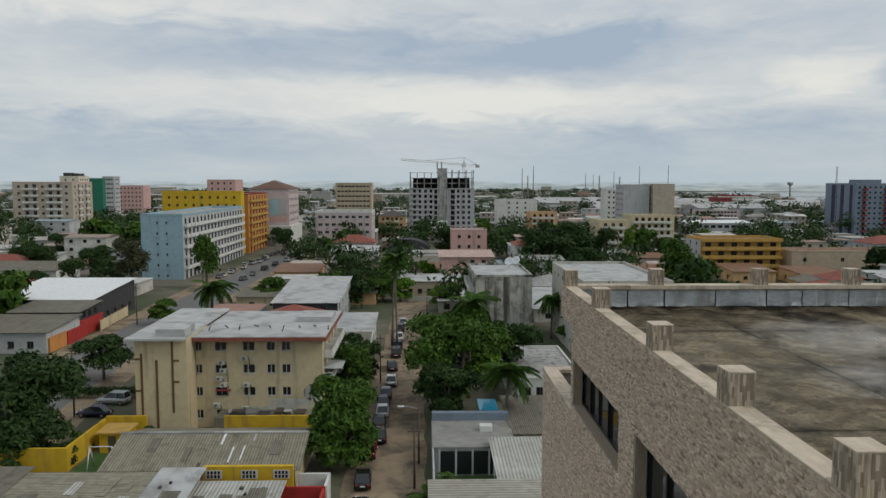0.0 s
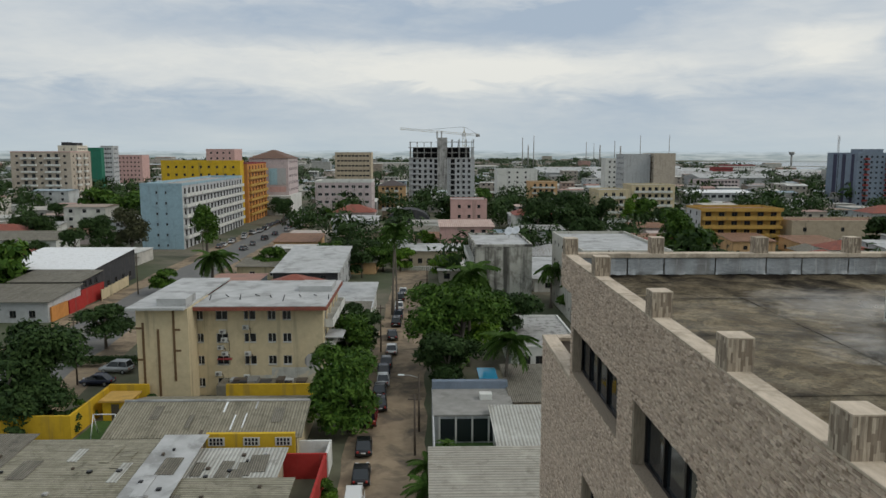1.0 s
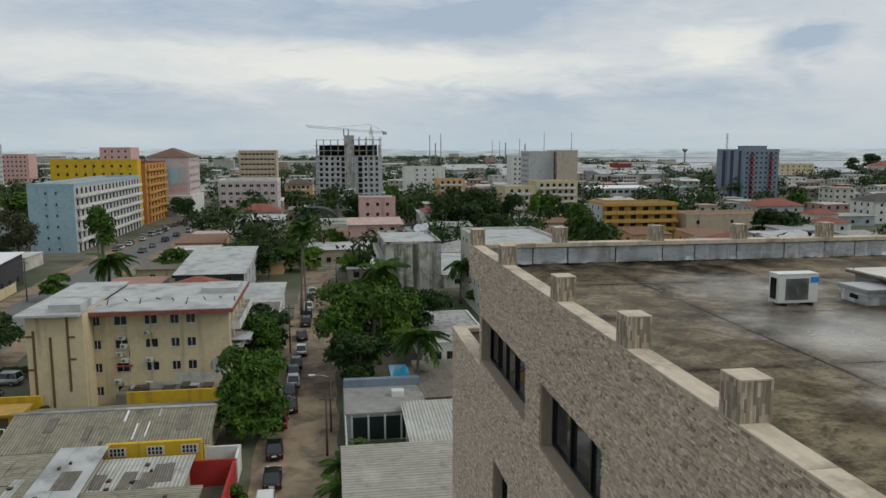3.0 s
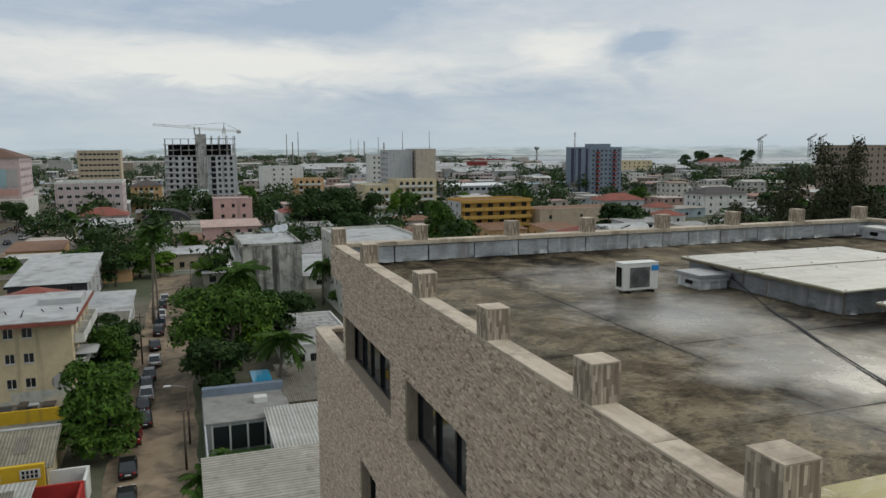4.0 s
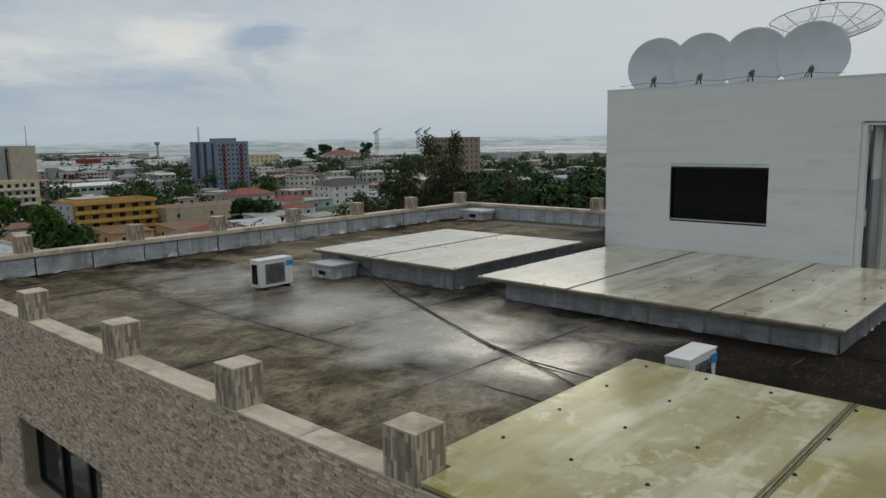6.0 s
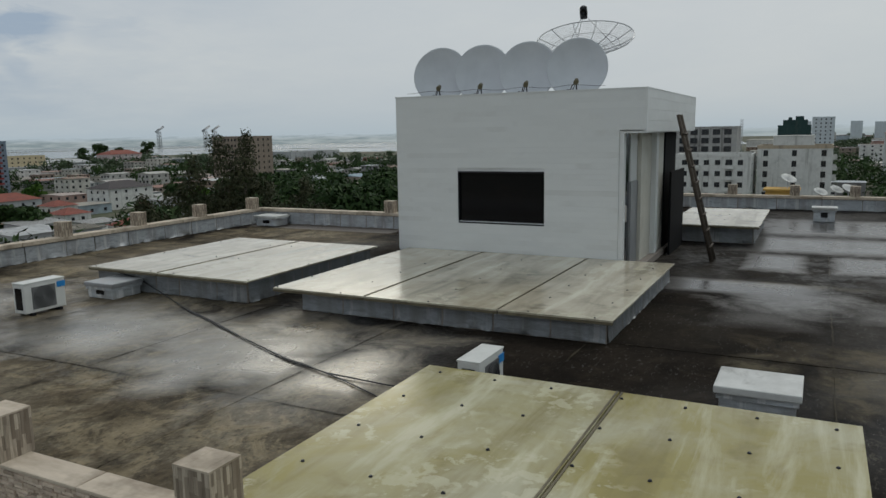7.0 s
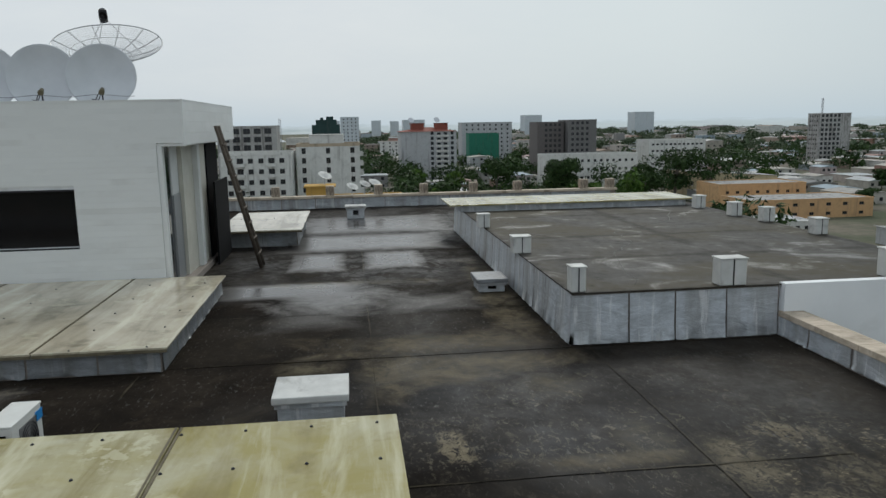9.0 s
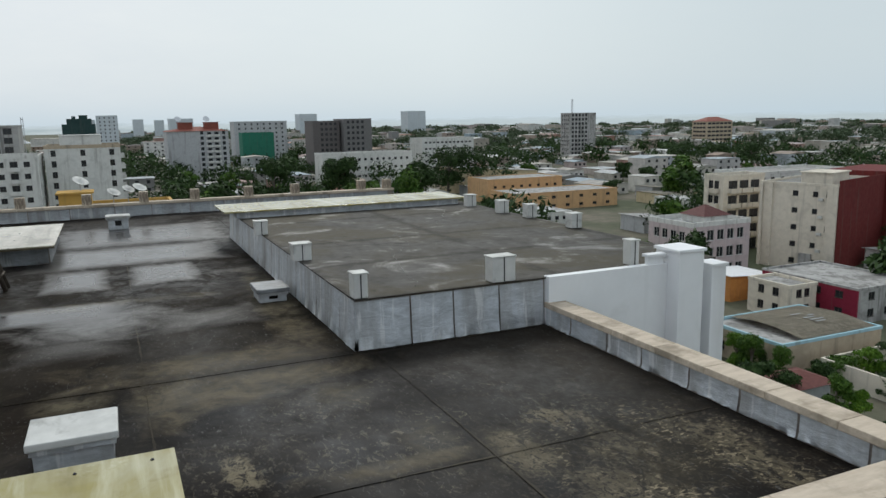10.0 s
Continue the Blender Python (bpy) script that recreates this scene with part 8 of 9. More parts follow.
def make_car(kind, color, label, at, turn):
    L, W, H, cabin = {"sedan": (4.4, 1.75, 1.45, (-1.75, -0.95, 0.35, 1.15)), "suv": (4.5, 1.82, 1.72, (-2.1, -1.85, 0.3, 1.05)), "van": (4.7, 1.8, 1.95, (-2.25, -2.1, 1.0, 1.75))}[kind]
    c = thing("car", label, "car", at, turn, group="parked cars")
    bm, gl = car_body(L, W, H, cabin, 1)
    part("body", bm, color, c)
    part("glazing", gl, M_TINT, c)
    for s in (-1, 1):
        for x in (-L * 0.31, L * 0.31):
            w = part("wheel", tube(bmesh.new(), [(x, s * (W / 2 - 0.2), 0.31), (x, s * (W / 2 - 0.01), 0.31)], 0.31, 14), M_RUBBER, c)
            part("rim", tube(bmesh.new(), [(x, s * (W / 2 - 0.02), 0.31), (x, s * (W / 2 + 0.005), 0.31)], 0.19, 10), M_STEEL, w)
        part("headlight", boxes((L / 2 - 0.12, s * W * 0.30 - 0.14, 0.58, L / 2 - 0.015, s * W * 0.30 + 0.14, 0.72), bevel=0.02), M_WHITE, c)
        part("tail_light", boxes((-L / 2 - 0.01, s * W * 0.33 - 0.1, 0.62, -L / 2 + 0.08, s * W * 0.33 + 0.1, 0.82), bevel=0.02), P["red"], c)
    part("bumper", boxes((-L / 2 - 0.05, -W * 0.4, 0.35, -L / 2 + 0.1, W * 0.4, 0.52), bevel=0.03), M_RUBBER, c)
    part("plate", boxes((-L / 2 - 0.06, -0.25, 0.56, -L / 2 - 0.005, 0.25, 0.68)), M_WHITE, c, "plain pale plate")
    return c


CARS = {n: plain("car_" + n, col, 0.25, 0.2) for n, col in (("black", (0.012, 0.012, 0.014)), ("white", (0.62, 0.62, 0.61)), ("red", (0.20, 0.018, 0.018)), ("silver", (0.36, 0.37, 0.38)), ("navy", (0.015, 0.02, 0.045)), ("grey", (0.12, 0.125, 0.13)))}
models = {(k, c): make_car(k, CARS[c], "%s %s parked on the street" % ({"black": "black", "white": "white", "red": "dark red", "silver": "silver", "navy": "dark blue", "grey": "grey"}[c], {"sedan": "saloon car", "suv": "off-road car", "van": "van"}[k]), (0, 0, -40), 0)
          for k, c in (("sedan", "black"), ("sedan", "white"), ("suv", "red"), ("suv", "silver"), ("sedan", "navy"), ("sedan", "grey"), ("suv", "black"), ("van", "white"))}
used = set()


def park(kind, color, x, y, turn):
    m = pose(x, y, 0.02, 0, 0, turn)
    if (kind, color) not in used:
        used.add((kind, color))
        models[kind, color].matrix_basis = m
    else:
        copy_thing(models[kind, color], m)


for kind, color, x, y, turn in (("sedan", "black", -5.9, 67.0, 92), ("sedan", "black", -6.2, 73.8, 93), ("suv", "red", -6.2, 82.0, 90), ("sedan", "black", -5.3, 87.0, 94), ("sedan", "black", -5.6, 92.0, 91), ("sedan", "white", -5.4, 96.4, 92),
                                ("sedan", "navy", -5.6, 100.6, 95), ("sedan", "grey", -5.4, 104.8, 92), ("sedan", "white", -4.9, 111.5, 90), ("sedan", "black", -5.2, 120.5, 95), ("suv", "black", -4.8, 130.0, 88), ("sedan", "navy", -4.7, 136.2, 91),
                                ("sedan", "white", -4.8, 143.6, 92), ("suv", "black", -4.8, 152.0, 90), ("sedan", "white", -4.4, 158.8, 90), ("sedan", "grey", 0.2, 156.0, 88), ("sedan", "black", 0.2, 163.0, 91), ("suv", "silver", -43.2, 102.2, 172), ("sedan", "navy", -43.4, 96.6, 176), ("van", "white", -6.0, 60.6, 92)):
    park(kind, color, x, y, turn)
rr = random.Random(77)
for k in range(34):
    y = 232 + k * 4.6 + rr.uniform(-1, 1)
    kind, color = rr.choice([("sedan", "black"), ("sedan", "white"), ("sedan", "grey"), ("suv", "black"), ("suv", "silver"), ("sedan", "navy")])
    park(kind, color, (-65.5 if k % 3 else -56.0) + rr.uniform(-1, 1) + (y - 232) * 0.04, y, 90 + rr.uniform(-8, 8))
for ob in models.values():
    if ob.matrix_basis.translation.z < -10:
        for o in (*ob.children_recursive, ob):
            bpy.data.objects.remove(o)

# street lamp and poles
lampp = thing("street_lamp", "thin street lamp with a pale head on a wooden pole", "street lamp", (-0.5, 79.0, 0))
part("pole", tube(bmesh.new(), [(0, 0, 0), (0, 0, 6.6)], [0.12, 0.09], 8), M_WOOD, lampp)
part("arm", tube(bmesh.new(), [(0, 0, 6.2), (-1.0, -0.1, 6.5), (-1.8, -0.1, 6.55)], 0.035, 6), M_STEEL, lampp)
part("head", boxes((-2.3, -0.22, 6.48, -1.6, 0.02, 6.62), bevel=0.04), M_WHITE, lampp, "pale lamp head")
for x, y, h in ((-0.9, 72.5, 6.5), (-6.6, 112.0, 7.5), (-46.0, 96.5, 9.0), (-62.0, 160.0, 8.5), (0.8, 160, 7.5), (-62.5, 210, 8.5)):
    pl = thing("utility_pole", "weathered timber utility pole", "pole", (x, y, 0), group="utility poles")
    part("shaft", tube(bmesh.new(), [(0, 0, 0), (0, 0, h)], [0.13, 0.09], 7), M_WOOD, pl)
    part("crossarm", boxes((-0.7, -0.05, h - 0.6, 0.7, 0.05, h - 0.48)), M_WOOD, pl)
# distant chimneys, masts and port cranes
for x, y, h, r in ((158.6, 1189, 53, 1.2), (176.3, 1187, 56, 1.2), (168, 1191, 41, 1.8), (60, 1300, 40, 1.0), (80, 1310, 41, 1.0), (270, 1230, 46, 0.9), (285, 1240, 44, 0.9), (316, 1225, 48, 1.0), (360, 1230, 58, 1.0), (415, 1250, 59, 1.0), (300, 1260, 42, 2.0), (335, 1260, 40, 2.4)):
    ch = thing("chimney", "slender industrial chimney far off", "chimney", (x, y, 0), group="far chimneys")
    part("flue", tube(bmesh.new(), [(0, 0, 0), (0, 0, h)], [r * 0.8, r * 0.5], 8), CEMENT, ch)
for x, y, h, w in ((442, 784, 48, 1.4), (697, 62, 38, 1.6), (830, -558, 53, 1.6)):
    ms = thing("radio_mast", "lattice radio mast far off", "mast", (x, y, 0), group="far masts")
    bm = bmesh.new()
    lattice(bm, (0, 0, 0), (0, 0, h), w, 14, 0.16)
    part("lattice", bm, M_STEEL, ms)
for x, y in ((1754, 1919), (1857, 1819), (1885, 1805)):
    pc = thing("port_crane", "tall harbour crane in the haze", "crane", (x, y, 0), group="harbour cranes")
    bm = bmesh.new()
    lattice(bm, (0, 0, 0), (0, 0, 50), 9, 5, 1.1)
    part("tower", bm, M_STEEL, pc)
    bm = bmesh.new()
    lattice(bm, (-14, 0, 48), (22, 0, 66), 4, 6, 0.8)
    part("boom", bm, M_STEEL, pc)
wt = thing("water_tower", "concrete water tower with a wide bowl", "water tower", (640, 1280, 0))
part("stem", tube(bmesh.new(), [(0, 0, 0), (0, 0, 25)], 1.6, 10), CEMENT, wt)
part("bowl", tube(bmesh.new(), [(0, 0, 25), (0, 0, 27.5), (0, 0, 31)], [2, 4.8, 4.8], 14), CEMENT, wt)

# ---------------------------------------------------------------- named trees and palms
make_tree("street trees", 1, 9.9, 4.7, 11000, 0.25, M_LEAF, "dense mango tree over the street", (-8.2, 79.0, 0), 13, 0.06)
make_tree("street trees", 2, 13.2, 7.4, 14000, 0.27, M_LEAF, "broad mango tree beside the street", (4.9, 98.0, 0), 15, 0.1)
make_tree("street trees", 3, 12.5, 6.0, 9000, 0.28, M_LEAFB, "bright green tree beside the street", (6.0, 108.0, 0), 13, 0.15)
make_tree("street trees", 4, 9.5, 4.6, 4600, 0.30, M_LEAFD, "dark sparse almond tree with tiered limbs", (13.6, 112.5, 0), 8, 0.3)
make_tree("street trees", 5, 9.8, 6.0, 9000, 0.27, M_LEAFD, "dark bushy tree at the yard corner", (-46.5, 82.0, 0), 13, 0.12)
make_tree("street trees", 6, 7.8, 4.4, 6000, 0.24, M_LEAFD, "dark conical tree at the kerb", (-50.0, 115.0, 0), 10, 0.1)
make_tree("street trees", 7, 7.0, 3.6, 2600, 0.3, M_LEAF, "round green street tree", (-56.5, 160.0, 0), 8, 0.15)
make_tree("street trees", 8, 15.5, 4.6, 3200, 0.36, M_LEAF, "light green tree before the blue slab", (-62.5, 214.0, 0), 9, 0.25)
make_tree("street trees", 9, 17.0, 6.0, 4600, 0.34, M_NEEDLE, "dark feathery tree by the avenue", (-78.0, 199.0, 0), 10, 0.2)
make_tree("street trees", 10, 7.0, 3.2, 2400, 0.3, M_LEAFD, "dark tree behind the apartment block", (-12.5, 117.0, 0), 8, 0.2)
make_tree("street trees", 11, 8.0, 3.4, 2400, 0.3, M_LEAFD, "dark tree at the end of the sheds", (-9.0, 104.0, 0), 8, 0.2)
for k, (x, y, h, s) in enumerate(((38, 246, 16, 7), (48, 246, 18.5, 8.5), (58, 244, 16, 7), (52, 232, 11, 6), (66, 190, 16.5, 6.5), (71, 188, 12, 5), (30, 140, 9, 4))):
    make_tree("dark garden trees", 20 + k, h, s, 3600, 0.5, M_LEAFD if k < 4 else M_LEAF, "large dark garden tree", (x, y, 0), 11, 0.15)
make_tree("dark garden trees", 30, 15, 3.6, 2200, 0.4, M_LEAFB, "light green slender tree", (80.5, 288, 0), 8, 0.25)
for k, (x, y, h, s) in enumerate(((80.3, 75.2, 30.2, 5.4), (82.6, 73.2, 30.4, 4.2), (77, 78.5, 27, 4.8), (74, 84, 22, 4.6), (88, 68, 24, 4.0), (90, 76, 22, 4.5))):
    t = thing("tree", "tall feathery ironwood tree with thin brownish foliage", "tree", (x, y, 0), group="ironwood trees")
    rr = random.Random(k)
    lb = [(rr.uniform(-1, 1) * 1.2 * s * (1 - 0.75 * j / 15), rr.uniform(-1, 1) * 1.3 * s * (1 - 0.75 * j / 15), h * (0.12 + 0.057 * j), s * (1.45 - 0.078 * j), h * 0.07) for j in range(16)]
    part("trunk", trunk_mesh(h * 1.3, 0.25, lb[3:9], k), None, t)
    part("crown", leaf_mesh("crown", 60 + k, lb, 20000 if k < 3 else 10000, 0.21 if k < 3 else 0.27, M_NEEDLE, 0.4), None, t)
woods = []
for k in range(44):
    rr = random.Random(300 + k)
    a = radians(47 + 20 * rr.random())
    d = rr.uniform(110, 215)
    woods.append((d * math.sin(a), d * math.cos(a), rr.uniform(13, 17) + 0.03 * d, rr.uniform(6, 9), 400 + k))
base_trees = [make_tree("woodland trees", 500 + k, 18, 7.5, 4200, 0.48, M_LEAFD, "large leafy dark green tree in a wooded garden", (woods[k][0], woods[k][1], 0), 11, 0.1) for k in range(4)]
for k in range(11):
    a = radians(48.5 + 1.35 * k)
    woods.append(((150 + 9 * math.sin(k * 2.3)) * math.sin(a), (150 + 9 * math.sin(k * 2.3)) * math.cos(a), 19 + 2 * math.sin(k * 1.7), 8, 0))
for k, (x, y, h, s, _) in enumerate(woods[4:]):
    copy_thing(base_trees[k % 4], pose(x, y, 0, 0, 0, 77 * k) @ Matrix.Scale(h / 18, 4))
palm((-5.9, 138.5, 0), 16.5, 0.6, 1.35, seed=3, count=26)
palm((-4.9, 136.5, 0), 15.0, -0.4, 1.2, seed=4)
palm((9.9, 87.5, 0), 8.0, 0.5, 1.55, seed=5, count=28)
palm((6.5, 104.0, 0), 13.8, 0.3, 1.6, seed=6, count=28)
palm((-49.6, 173.0, 0), 6.2, 0.3, 2.3, "broad date palm beside the avenue", 7, 30)
palm((-34.0, 298.0, 0), 10.0, 0.2, 1.4, seed=8)
palm((25.3, 144.0, 0), 8.0, 0.2, 1.5, seed=9, count=26)
palm((0.4, 64.0, 0), 2.6, 0.1, 0.9, "young palm clump at the kerb", 10)
palm((0.2, 60.5, 0), 2.2, 0.1, 0.9, "young palm clump at the kerb", 11)
for k, (x, y, h) in enumerate(((-24.0, 188.0, 9.0), (-15.5, 190.0, 9.5), (-10.5, 190.0, 8.0), (-20.0, 200.0, 8.0))):
    make_tree("street trees", 90 + k, h, 4.6, 2600, 0.3, M_LEAFD if k % 2 else M_LEAF, "leafy tree beside the sheds", (x, y, 0), 9, 0.1)
palm((2.6, 72.5, 0), 1.2, 0.1, 0.6, "small potted palm in the court", 16, 14)
for x, y, h, s, m in ((-38.5, 186, 7.5, 4.5, M_LEAF), (-6, 190, 6, 4, M_LEAFB), (5.5, 178, 6.5, 4, M_LEAFB), (56.5, -62.5, 5.0, 2.2, M_LEAFD), (88.5, -81, 13.5, 3.6, M_LEAFD), (149.5, -13.5, 22, 8, M_LEAF),
                      (149.5, -9, 20, 7, M_LEAFD), (273, -124.5, 22, 11, M_LEAFD), (264, -134, 20, 9, M_LEAFD), (152.5, -50, 19, 6, M_LEAF), (150, -56.5, 21, 6, M_LEAF), (157.5, -28, 16, 7, M_LEAFD), (162, -38, 15, 7, M_LEAFD), (304, -322, 18, 9, M_LEAFD), (318, -308, 17, 9, M_LEAFD), (338, -300, 16, 8, M_LEAFD), (112, -92, 9, 3, M_LEAF), (158, -92, 8, 4, M_LEAF)):
    make_tree("garden trees", int(abs(x * 7 + y)) % 900, h, s, 2400, 0.3 + 0.02 * s, m, "leafy garden tree among the houses", (x, y, 0), 9, 0.15)
hedge = leaf_mesh("hedge", 77, [(-51.0 + 0.8 * k, 105.2, 0.75, 0.95, 0.75) for k in range(14)], 7000, 0.11, M_LEAFD)
tagged(new("hedge", hedge), "clipped dark green hedge beside the parked cars", kind="structure")
make_tree("street trees", 51, 10.6, 5.6, 8000, 0.26, M_LEAFD, "dark spreading tree behind the yellow wall", (-45.5, 87.0, 0), 13, 0.1)
make_tree("street trees", 52, 6.4, 4.0, 5000, 0.22, M_LEAFD, "low dark bushy tree behind the yellow wall", (-43.0, 80.6, 0), 10, 0.05)
make_tree("street trees", 53, 9.0, 4.2, 6000, 0.24, M_LEAF, "leafy tree between the sheds and the street", (-10.6, 99.5, 0), 11, 0.1)
make_tree("street trees", 54, 8.6, 4.6, 6000, 0.25, M_LEAFD, "dark leafy tree beside the street", (3.0, 91.0, 0), 11, 0.1)
for k, (x, y, s) in enumerate(((612, 800, 1.2), (628, 790, 1.35), (645, 805, 1.3), (660, 795, 1.15), (676, 800, 0.9), (700, 790, 1.4))):
    copy_thing(base_trees[k % 4], pose(x, y, 0, 0, 0, 50 * k) @ Matrix.Scale(s, 4))
far_dark = [(-150 + 11 * k + 17 * math.sin(k * 2.1), 250 + 60 * math.sin(k * 1.3) + 6 * k) for k in range(9)] + [(-120, 192), (-128, 240), (-97, 222), (-104, 200), (-140, 268), (-100, 330), (-118, 350), (-160, 380), (-180, 400), (-92, 196)]
for k, (x, y) in enumerate(far_dark):
    copy_thing(base_trees[k % 4], pose(x, y, 0, 0, 0, 63 * k) @ Matrix.Scale(0.42 + 0.09 * (k % 4), 4))
    TAKEN.append((x - 3, y - 3, x + 3, y + 3))
for k, (x, y, s) in enumerate(((150, -16, 0.95), (168, -26, 1.0), (240, -48, 1.1), (250, -72, 1.1), (236, -96, 1.0))):
    copy_thing(base_trees[k % 4], pose(x, y, 0, 0, 0, 41 * k) @ Matrix.Scale(s, 4))
for k, (x, y, h, s, m) in enumerate(((59.6, -69.4, 4.8, 2.0, M_LEAF), (63.4, -69.0, 5.2, 2.3, M_LEAF), (66.2, -69.6, 4.6, 1.9, M_LEAFB), (71.2, -69.2, 4.4, 1.8, M_LEAF), (54.5, -64.5, 4.6, 2.0, M_LEAFD), (50.0, -66.6, 4.6, 1.9, M_LEAF), (48.5, -68.2, 3.4, 1.5, M_LEAFB), (50.5, -76.2, 3.2, 2.0, M_LEAFD), (47.5, -76.6, 3.0, 1.8, M_LEAF), (57.0, -72.6, 3.8, 1.9, M_LEAFD), (57.0, -76.6, 3.4, 2.0, M_LEAF), (56.8, -81.0, 4.0, 2.0, M_LEAFB), (56.6, -85.4, 3.8, 2.2, M_LEAFD), (43.0, -67.5, 2.0, 2.6, M_LEAFD), (40.5, -70.5, 2.2, 2.8, M_LEAF), (38, -66, 1.8, 2.6, M_LEAFD))):
    make_tree("garden bushes", 820 + k, h, s, 3400, 0.14, m, "bushy green shrub against the garden wall", (x, y, 0), 9, 0.02)

# bushes and creepers round the yards
for k, (x, y, h, s, m) in enumerate(((-8.5, 57.6, 2.4, 1.3, M_LEAF), (-8.4, 60.6, 1.9, 1.1, M_LEAFB), (-8.6, 63.6, 1.7, 1.0, M_LEAF), (-38.9, 79.4, 3.0, 1.6, M_LEAFD), (-39.3, 83.2, 2.6, 1.5, M_LEAF), (-32.2, 86.4, 2.2, 1.2, M_LEAFD), (-43.0, 76.6, 2.0, 1.4, M_LEAFD))):
    make_tree("yard bushes", 960 + k, h, s, 1500, 0.17, m, "overgrown bush against the yard wall", (x, y, 0), 7, 0.02)

# ---------------------------------------------------------------- the rest of the town
TAKEN += [(122, -122, 176, -96), (84, -136, 128, -88), (174, -168, 262, -102)]
rf = random.Random(99)


def free(x, y, w, d):
    return not any(x < b[2] and x + w > b[0] and y < b[3] and y + d > b[1] for b in TAKEN)


TAKEN += [(228, -62, 262, -30), (196, 246, 222, 258), (150, -30, 176, 6)]


def seen_side(x, y):
    """Inside the fan that the town opens to, outside the river."""
    a = math.degrees(math.atan2(x, y))
    if not -38 < a < 152:
        return False
    return not (x > 560 and y > 60 and x + 0.35 * y > 900 and x < 3200)


walls = [P["white"], P["cream"], P["tan"], P["palegrey"], P["rose"], P["peach"], P["stained"]]
protos = []
for k in range(20):
    w, d, h = rf.uniform(9, 17), rf.uniform(8, 15), rf.choice([3.0, 3.2, 3.2, 3.4, 3.6, 6.2, 6.6])
    st = max(1, round(h / 3.2))
    kind = rf.choice(["gable", "shed", "shed", "hip", "flat", "flat"])
    rfm = TILE if kind == "hip" and k % 2 else (rf.choice([LIME, CEMENT, ROOFTOP]) if kind == "flat" else rf.choice([FIBRO, FIBROX, ZINC, RUST, LIME, PALE, ZINC]))
    wall = rf.choice(walls)
    lab = "%s house with a %s" % ({1: "low", 2: "two-storey", 3: "three-storey"}[st], {"gable": "sheet-metal gable roof", "shed": "sloping sheet roof", "hip": "hipped roof", "flat": "flat concrete roof"}[kind])
    p = block_house("house", lab + " in the town", "house", 0, w, -400, -400 + d, h, st, wall, {"S": dict(cols=2, w=1.3, h=1.1), "W": dict(cols=2, w=1.3, h=1.1)}, roof=kind, rooftop=rfm, parapet=0.4, group="town houses", keep=False)
    protos.append((p, w, d))
count, first_use = 0, set()
spots = []
for ring in range(60):
    dist = 58 + ring * 11.5
    if dist > 430:
        break
    n = int(math.radians(190) * dist / 17)
    for i in range(n):
        a = math.radians(-38 + 190 * (i + rf.random() * 0.7) / n)
        spots.append((dist + rf.uniform(-4, 4), a))
for dist, a in spots:
    x, y = dist * math.sin(a), dist * math.cos(a)
    k = rf.randrange(len(protos))
    p, w, d = protos[k]
    if count >= 230 or not seen_side(x, y) or not free(x, y, w, d) or rf.random() < 0.2:
        continue
    TAKEN.append((x - 1.0, y - 1.0, x + w + 1.0, y + d + 1.0))
    if k not in first_use:
        first_use.add(k)
        p.matrix_basis = pose(x, y, 0)
    else:
        copy_thing(p, pose(x, y, 0, 0, 0, rf.uniform(-2, 2)))
    count += 1
for k, (p, w, d) in enumerate(protos):
    if k not in first_use:
        for o in (*p.children_recursive, p):
            bpy.data.objects.remove(o)

# far houses as one body of small buildings
FARWALL = Mat("far_town_walls")
cr1 = FARWALL.n.new("ShaderNodeValToRGB")
for i, (pos, col) in enumerate(((0.0, (0.36, 0.34, 0.31)), (0.10, (0.66, 0.66, 0.64)), (0.21, (0.26, 0.18, 0.13)), (0.30, (0.46, 0.45, 0.42)), (0.42, (0.20, 0.20, 0.20)), (0.50, (0.58, 0.57, 0.53)), (0.60, (0.32, 0.15, 0.11)), (0.68, (0.50, 0.51, 0.51)), (0.78, (0.30, 0.38, 0.44)), (0.86, (0.64, 0.62, 0.57)), (0.95, (0.38, 0.35, 0.30)))):
    e = cr1.color_ramp.elements[i] if i < 2 else cr1.color_ramp.elements.new(pos)
    e.position, e.color = pos, (*col, 1)
FARWALL.l.new(FARWALL.random(True), cr1.inputs[0])
fn = FARWALL.noise(FARWALL.coords(world_space=True), 0.3, 5, 0.65)
FARWALL.done(FARWALL.mix(FARWALL.band(fn, 0.4, 0.7, 0, 0.5), cr1.outputs[0], (0.13, 0.125, 0.115)), 0.85, 0, 0.3)
fv, ff, fm = [], [], []


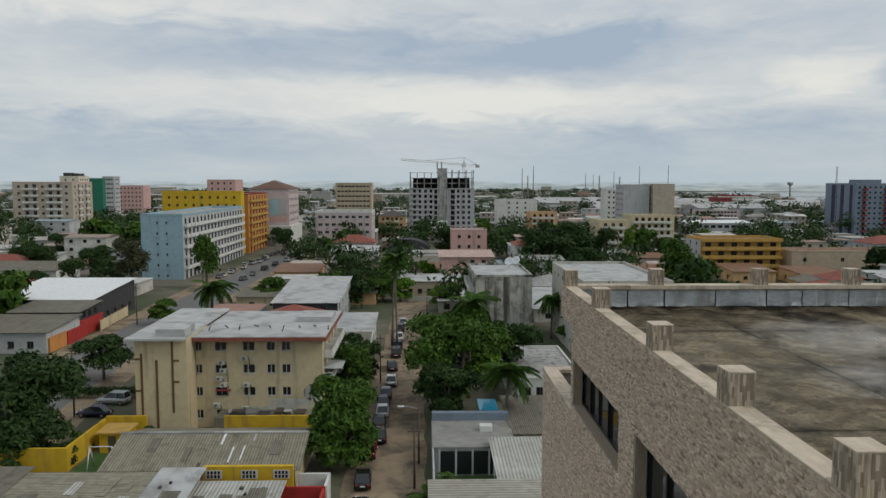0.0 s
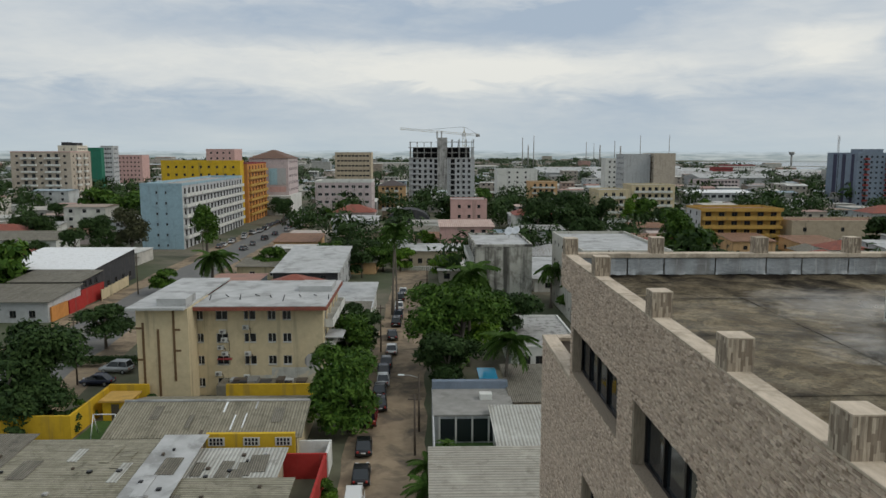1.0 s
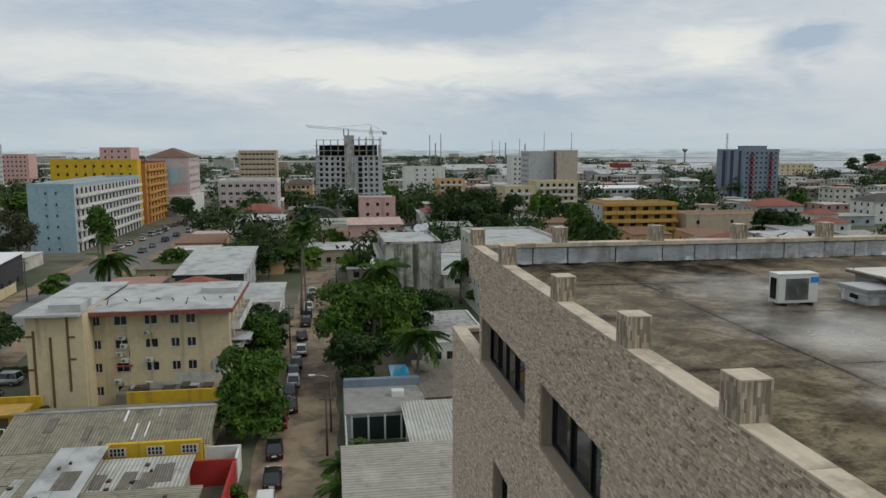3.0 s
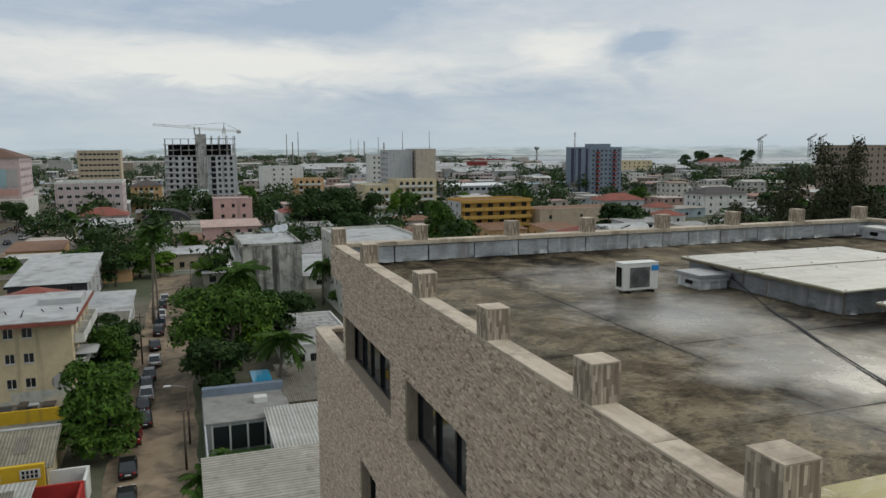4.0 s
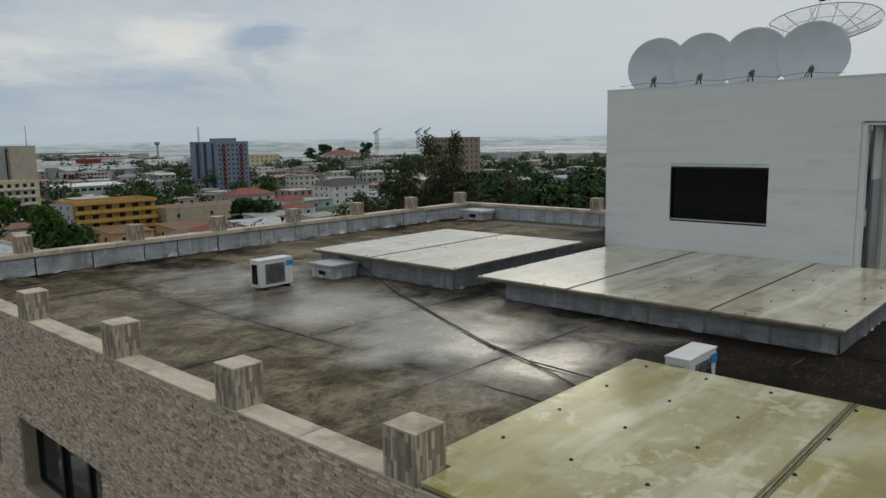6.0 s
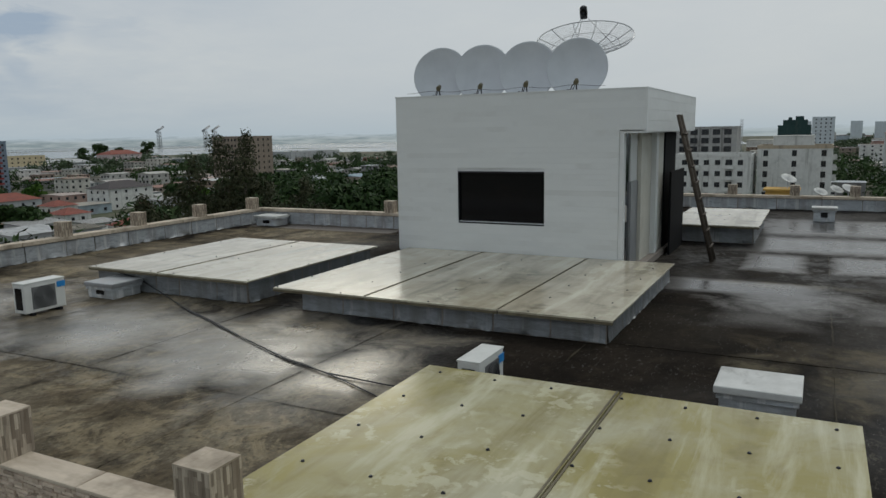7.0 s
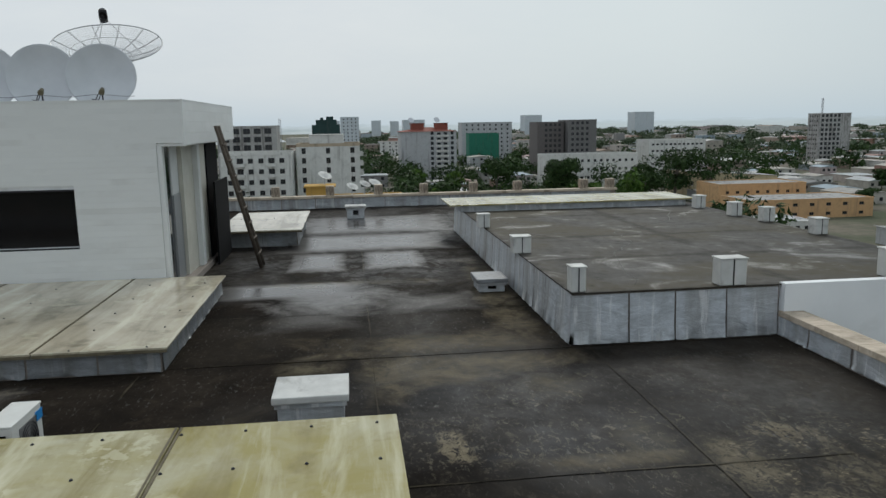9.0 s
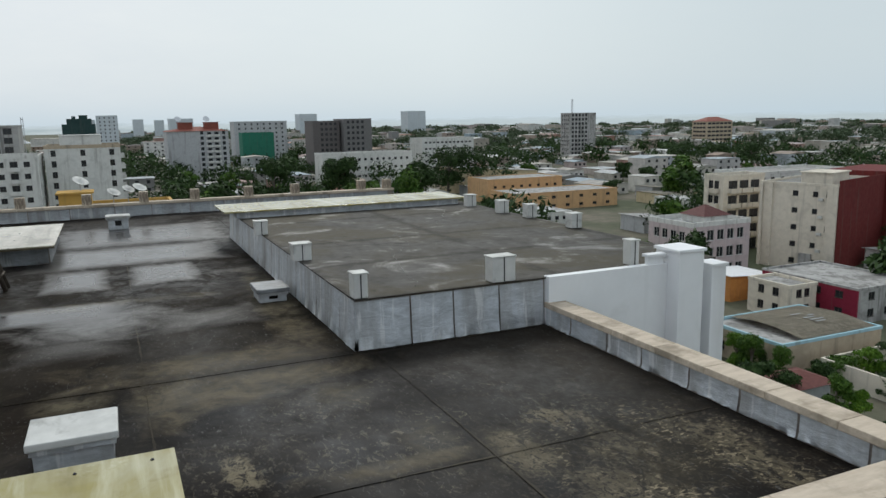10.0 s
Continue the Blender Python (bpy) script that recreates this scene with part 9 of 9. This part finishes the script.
def far_box(x0, y0, x1, y1, h, rise, windows):
    k = len(fv)
    fv.extend([(x0, y0, 0), (x1, y0, 0), (x1, y1, 0), (x0, y1, 0), (x0, y0, h), (x1, y0, h), (x1, y1, h), (x0, y1, h)])
    ff.extend([(k, k + 1, k + 5, k + 4), (k + 1, k + 2, k + 6, k + 5), (k + 2, k + 3, k + 7, k + 6), (k + 3, k, k + 4, k + 7)])
    fm.extend([0] * 4)
    j = len(fv)
    o = 0.4
    ym = (y0 + y1) / 2
    fv.extend([(x0 - o, y0 - o, h), (x1 + o, y0 - o, h), (x1 + o, y1 + o, h), (x0 - o, y1 + o, h), (x0 - o, ym, h + rise), (x1 + o, ym, h + rise)])
    ff.extend([(j, j + 1, j + 5, j + 4), (j + 2, j + 3, j + 4, j + 5), (j + 1, j + 2, j + 5), (j + 3, j, j + 4)])
    fm.extend([0] * 4)
    if windows:
        for s in range(max(1, int(h / 3.1))):
            z = s * 3.1 + 1.0
            for c in range(3):
                u = (c + 0.5) / 3
                q = len(fv)
                cx = x0 + (x1 - x0) * u
                fv.extend([(cx - 0.7, y0 - 0.05, z), (cx + 0.7, y0 - 0.05, z), (cx + 0.7, y0 - 0.05, z + 1.3), (cx - 0.7, y0 - 0.05, z + 1.3)])
                ff.append((q, q + 1, q + 2, q + 3)), fm.append(1)
                q = len(fv)
                cy = y0 + (y1 - y0) * u
                fv.extend([(x0 - 0.05, cy + 0.7, z), (x0 - 0.05, cy - 0.7, z), (x0 - 0.05, cy - 0.7, z + 1.3), (x0 - 0.05, cy + 0.7, z + 1.3)])
                ff.append((q, q + 1, q + 2, q + 3)), fm.append(1)


for i in range(5200):
    dist = 150 + 2300 * rf.random() ** 1.55
    a = math.radians(-38 + 190 * rf.random())
    x, y = dist * math.sin(a), dist * math.cos(a)
    w, d = rf.uniform(8, 20), rf.uniform(8, 18)
    if dist > 900:
        w, d = w * rf.uniform(1, 3.2), d * rf.uniform(1, 2)
    if not seen_side(x, y) or (dist < 480 and not free(x, y, w, d)):
        continue
    h = rf.choice([3, 3, 3.2, 3.4, 3.6, 4, 4, 6.2, 6.5, 9.3]) if rf.random() < 0.97 or dist < 600 else rf.uniform(12, 19)
    if dist < 480:
        TAKEN.append((x, y, x + w, y + d))
    far_box(x, y, x + w, y + d, h, rf.choice([0.02, 0.3, 0.8, 1.2]), dist < 900)
me = bpy.data.meshes.new("far_houses")
me.from_pydata(fv, [], ff)
me.materials.append(FARWALL.m), me.materials.append(GLASS2)
me.polygons.foreach_set("material_index", fm)
tagged(new("far_houses", me), "dense low town houses stretching to the horizon", "houses", kind="stuff")
# long pale warehouses towards the port
for k in range(26):
    a = math.radians(8 + 26 * rf.random())
    d = rf.uniform(650, 1150)
    x, y = d * math.sin(a), d * math.cos(a)
    wh = thing("warehouse", "long pale metal port warehouse", "warehouse", (x, y, 0), group="port warehouses")
    w = rf.uniform(40, 110)
    part("wall", boxes((0, 0, 0, w, 40, 8)), P["palegrey"], wh)
    bm = bmesh.new()
    v = [bm.verts.new(p) for p in ((-1, -1, 8), (w + 1, -1, 8), (w + 1, 20, 11), (-1, 20, 11), (-1, 41, 8), (w + 1, 41, 8))]
    bm.faces.new((v[0], v[1], v[2], v[3])), bm.faces.new((v[3], v[2], v[5], v[4])), bm.faces.new((v[0], v[3], v[4])), bm.faces.new((v[1], v[5], v[2]))
    part("roof", bm, LIME if k % 3 else ZINC, wh)

# trees between the houses
# open ground before the ochre block, the pink houses and the slate tower
TAKEN += [(72, 150, 128, 243), (6, 229, 34, 289), (212, 352, 262, 417), (140, 238, 200, 286)]
protos = [make_tree("town trees", 700 + k, 9, 4.4, 900, 0.62, (M_LEAF, M_LEAFD, M_LEAFD, M_LEAF, M_LEAFB)[k], "leafy tree among the town houses", (0, -300, 0), 9, 0.15) for k in range(5)]
done = set()
placed = 0
for i in range(2600):
    dist = 70 + 330 * rf.random() ** 0.8
    a = math.radians(-38 + 190 * rf.random())
    x, y = dist * math.sin(a), dist * math.cos(a)
    if a > 1.75 and rf.random() < 0.45:
        continue
    if placed >= 170 or not seen_side(x, y) or not free(x - 1.0, y - 1.0, 2.0, 2.0):
        continue
    k = rf.randrange(5)
    s = rf.uniform(0.45, 1.0) * (1 + dist / 900)
    m = pose(x, y, 0, 0, 0, rf.uniform(0, 360)) @ Matrix.Scale(s, 4)
    if k not in done:
        done.add(k)
        protos[k].matrix_basis = m
    else:
        copy_thing(protos[k], m)
    TAKEN.append((x - 2, y - 2, x + 2, y + 2))
    placed += 1
g = np.random.default_rng(12)
pos = []
while len(pos) < 3600:
    dist = 170 + 2150 * rf.random() ** 1.4
    a = math.radians(-38 + 190 * rf.random())
    x, y = dist * math.sin(a), dist * math.cos(a)
    if not seen_side(x, y) or (dist < 480 and not free(x - 2, y - 2, 4, 4)) or noise.noise((x / 150, y / 150, 3)) < -0.12:
        continue
    s = rf.uniform(0.6, 1.3)
    pos.append((x, y, 6.0 * s, 4.6 * s * (1 + dist / 1500), 4.4 * s))
lob = np.array(pos)
per = np.where(np.hypot(lob[:, 0], lob[:, 1]) < 450, 210, 66)
L = np.repeat(lob, per, 0)
d = g.normal(size=L.shape[:1] + (3,))
d /= np.linalg.norm(d, axis=1)[:, None]
pt = L[:, :3] + d * (g.uniform(0.55, 1.12, len(L)) * (1 + 0.3 * np.sin(d[:, 0] * 5 + L[:, 0]) * np.cos(d[:, 1] * 6 + L[:, 1])))[:, None] * L[:, [3, 3, 4]]
t = np.cross(d + g.normal(size=d.shape) * 0.5, g.normal(size=d.shape))
t /= np.linalg.norm(t, axis=1)[:, None]
b = np.cross(d, t)
s = (np.where(np.hypot(L[:, 0], L[:, 1]) < 470, 0.19, 0.30) * L[:, 3] * g.uniform(0.6, 1.3, len(L)))[:, None]
v = np.stack([pt - t * s, pt + b * s * 0.7, pt + t * s], 1).reshape(-1, 3)
tri = v.reshape(-1, 9)
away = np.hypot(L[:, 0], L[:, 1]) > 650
# crowns beyond 650 m take the leaf colour with haze in it
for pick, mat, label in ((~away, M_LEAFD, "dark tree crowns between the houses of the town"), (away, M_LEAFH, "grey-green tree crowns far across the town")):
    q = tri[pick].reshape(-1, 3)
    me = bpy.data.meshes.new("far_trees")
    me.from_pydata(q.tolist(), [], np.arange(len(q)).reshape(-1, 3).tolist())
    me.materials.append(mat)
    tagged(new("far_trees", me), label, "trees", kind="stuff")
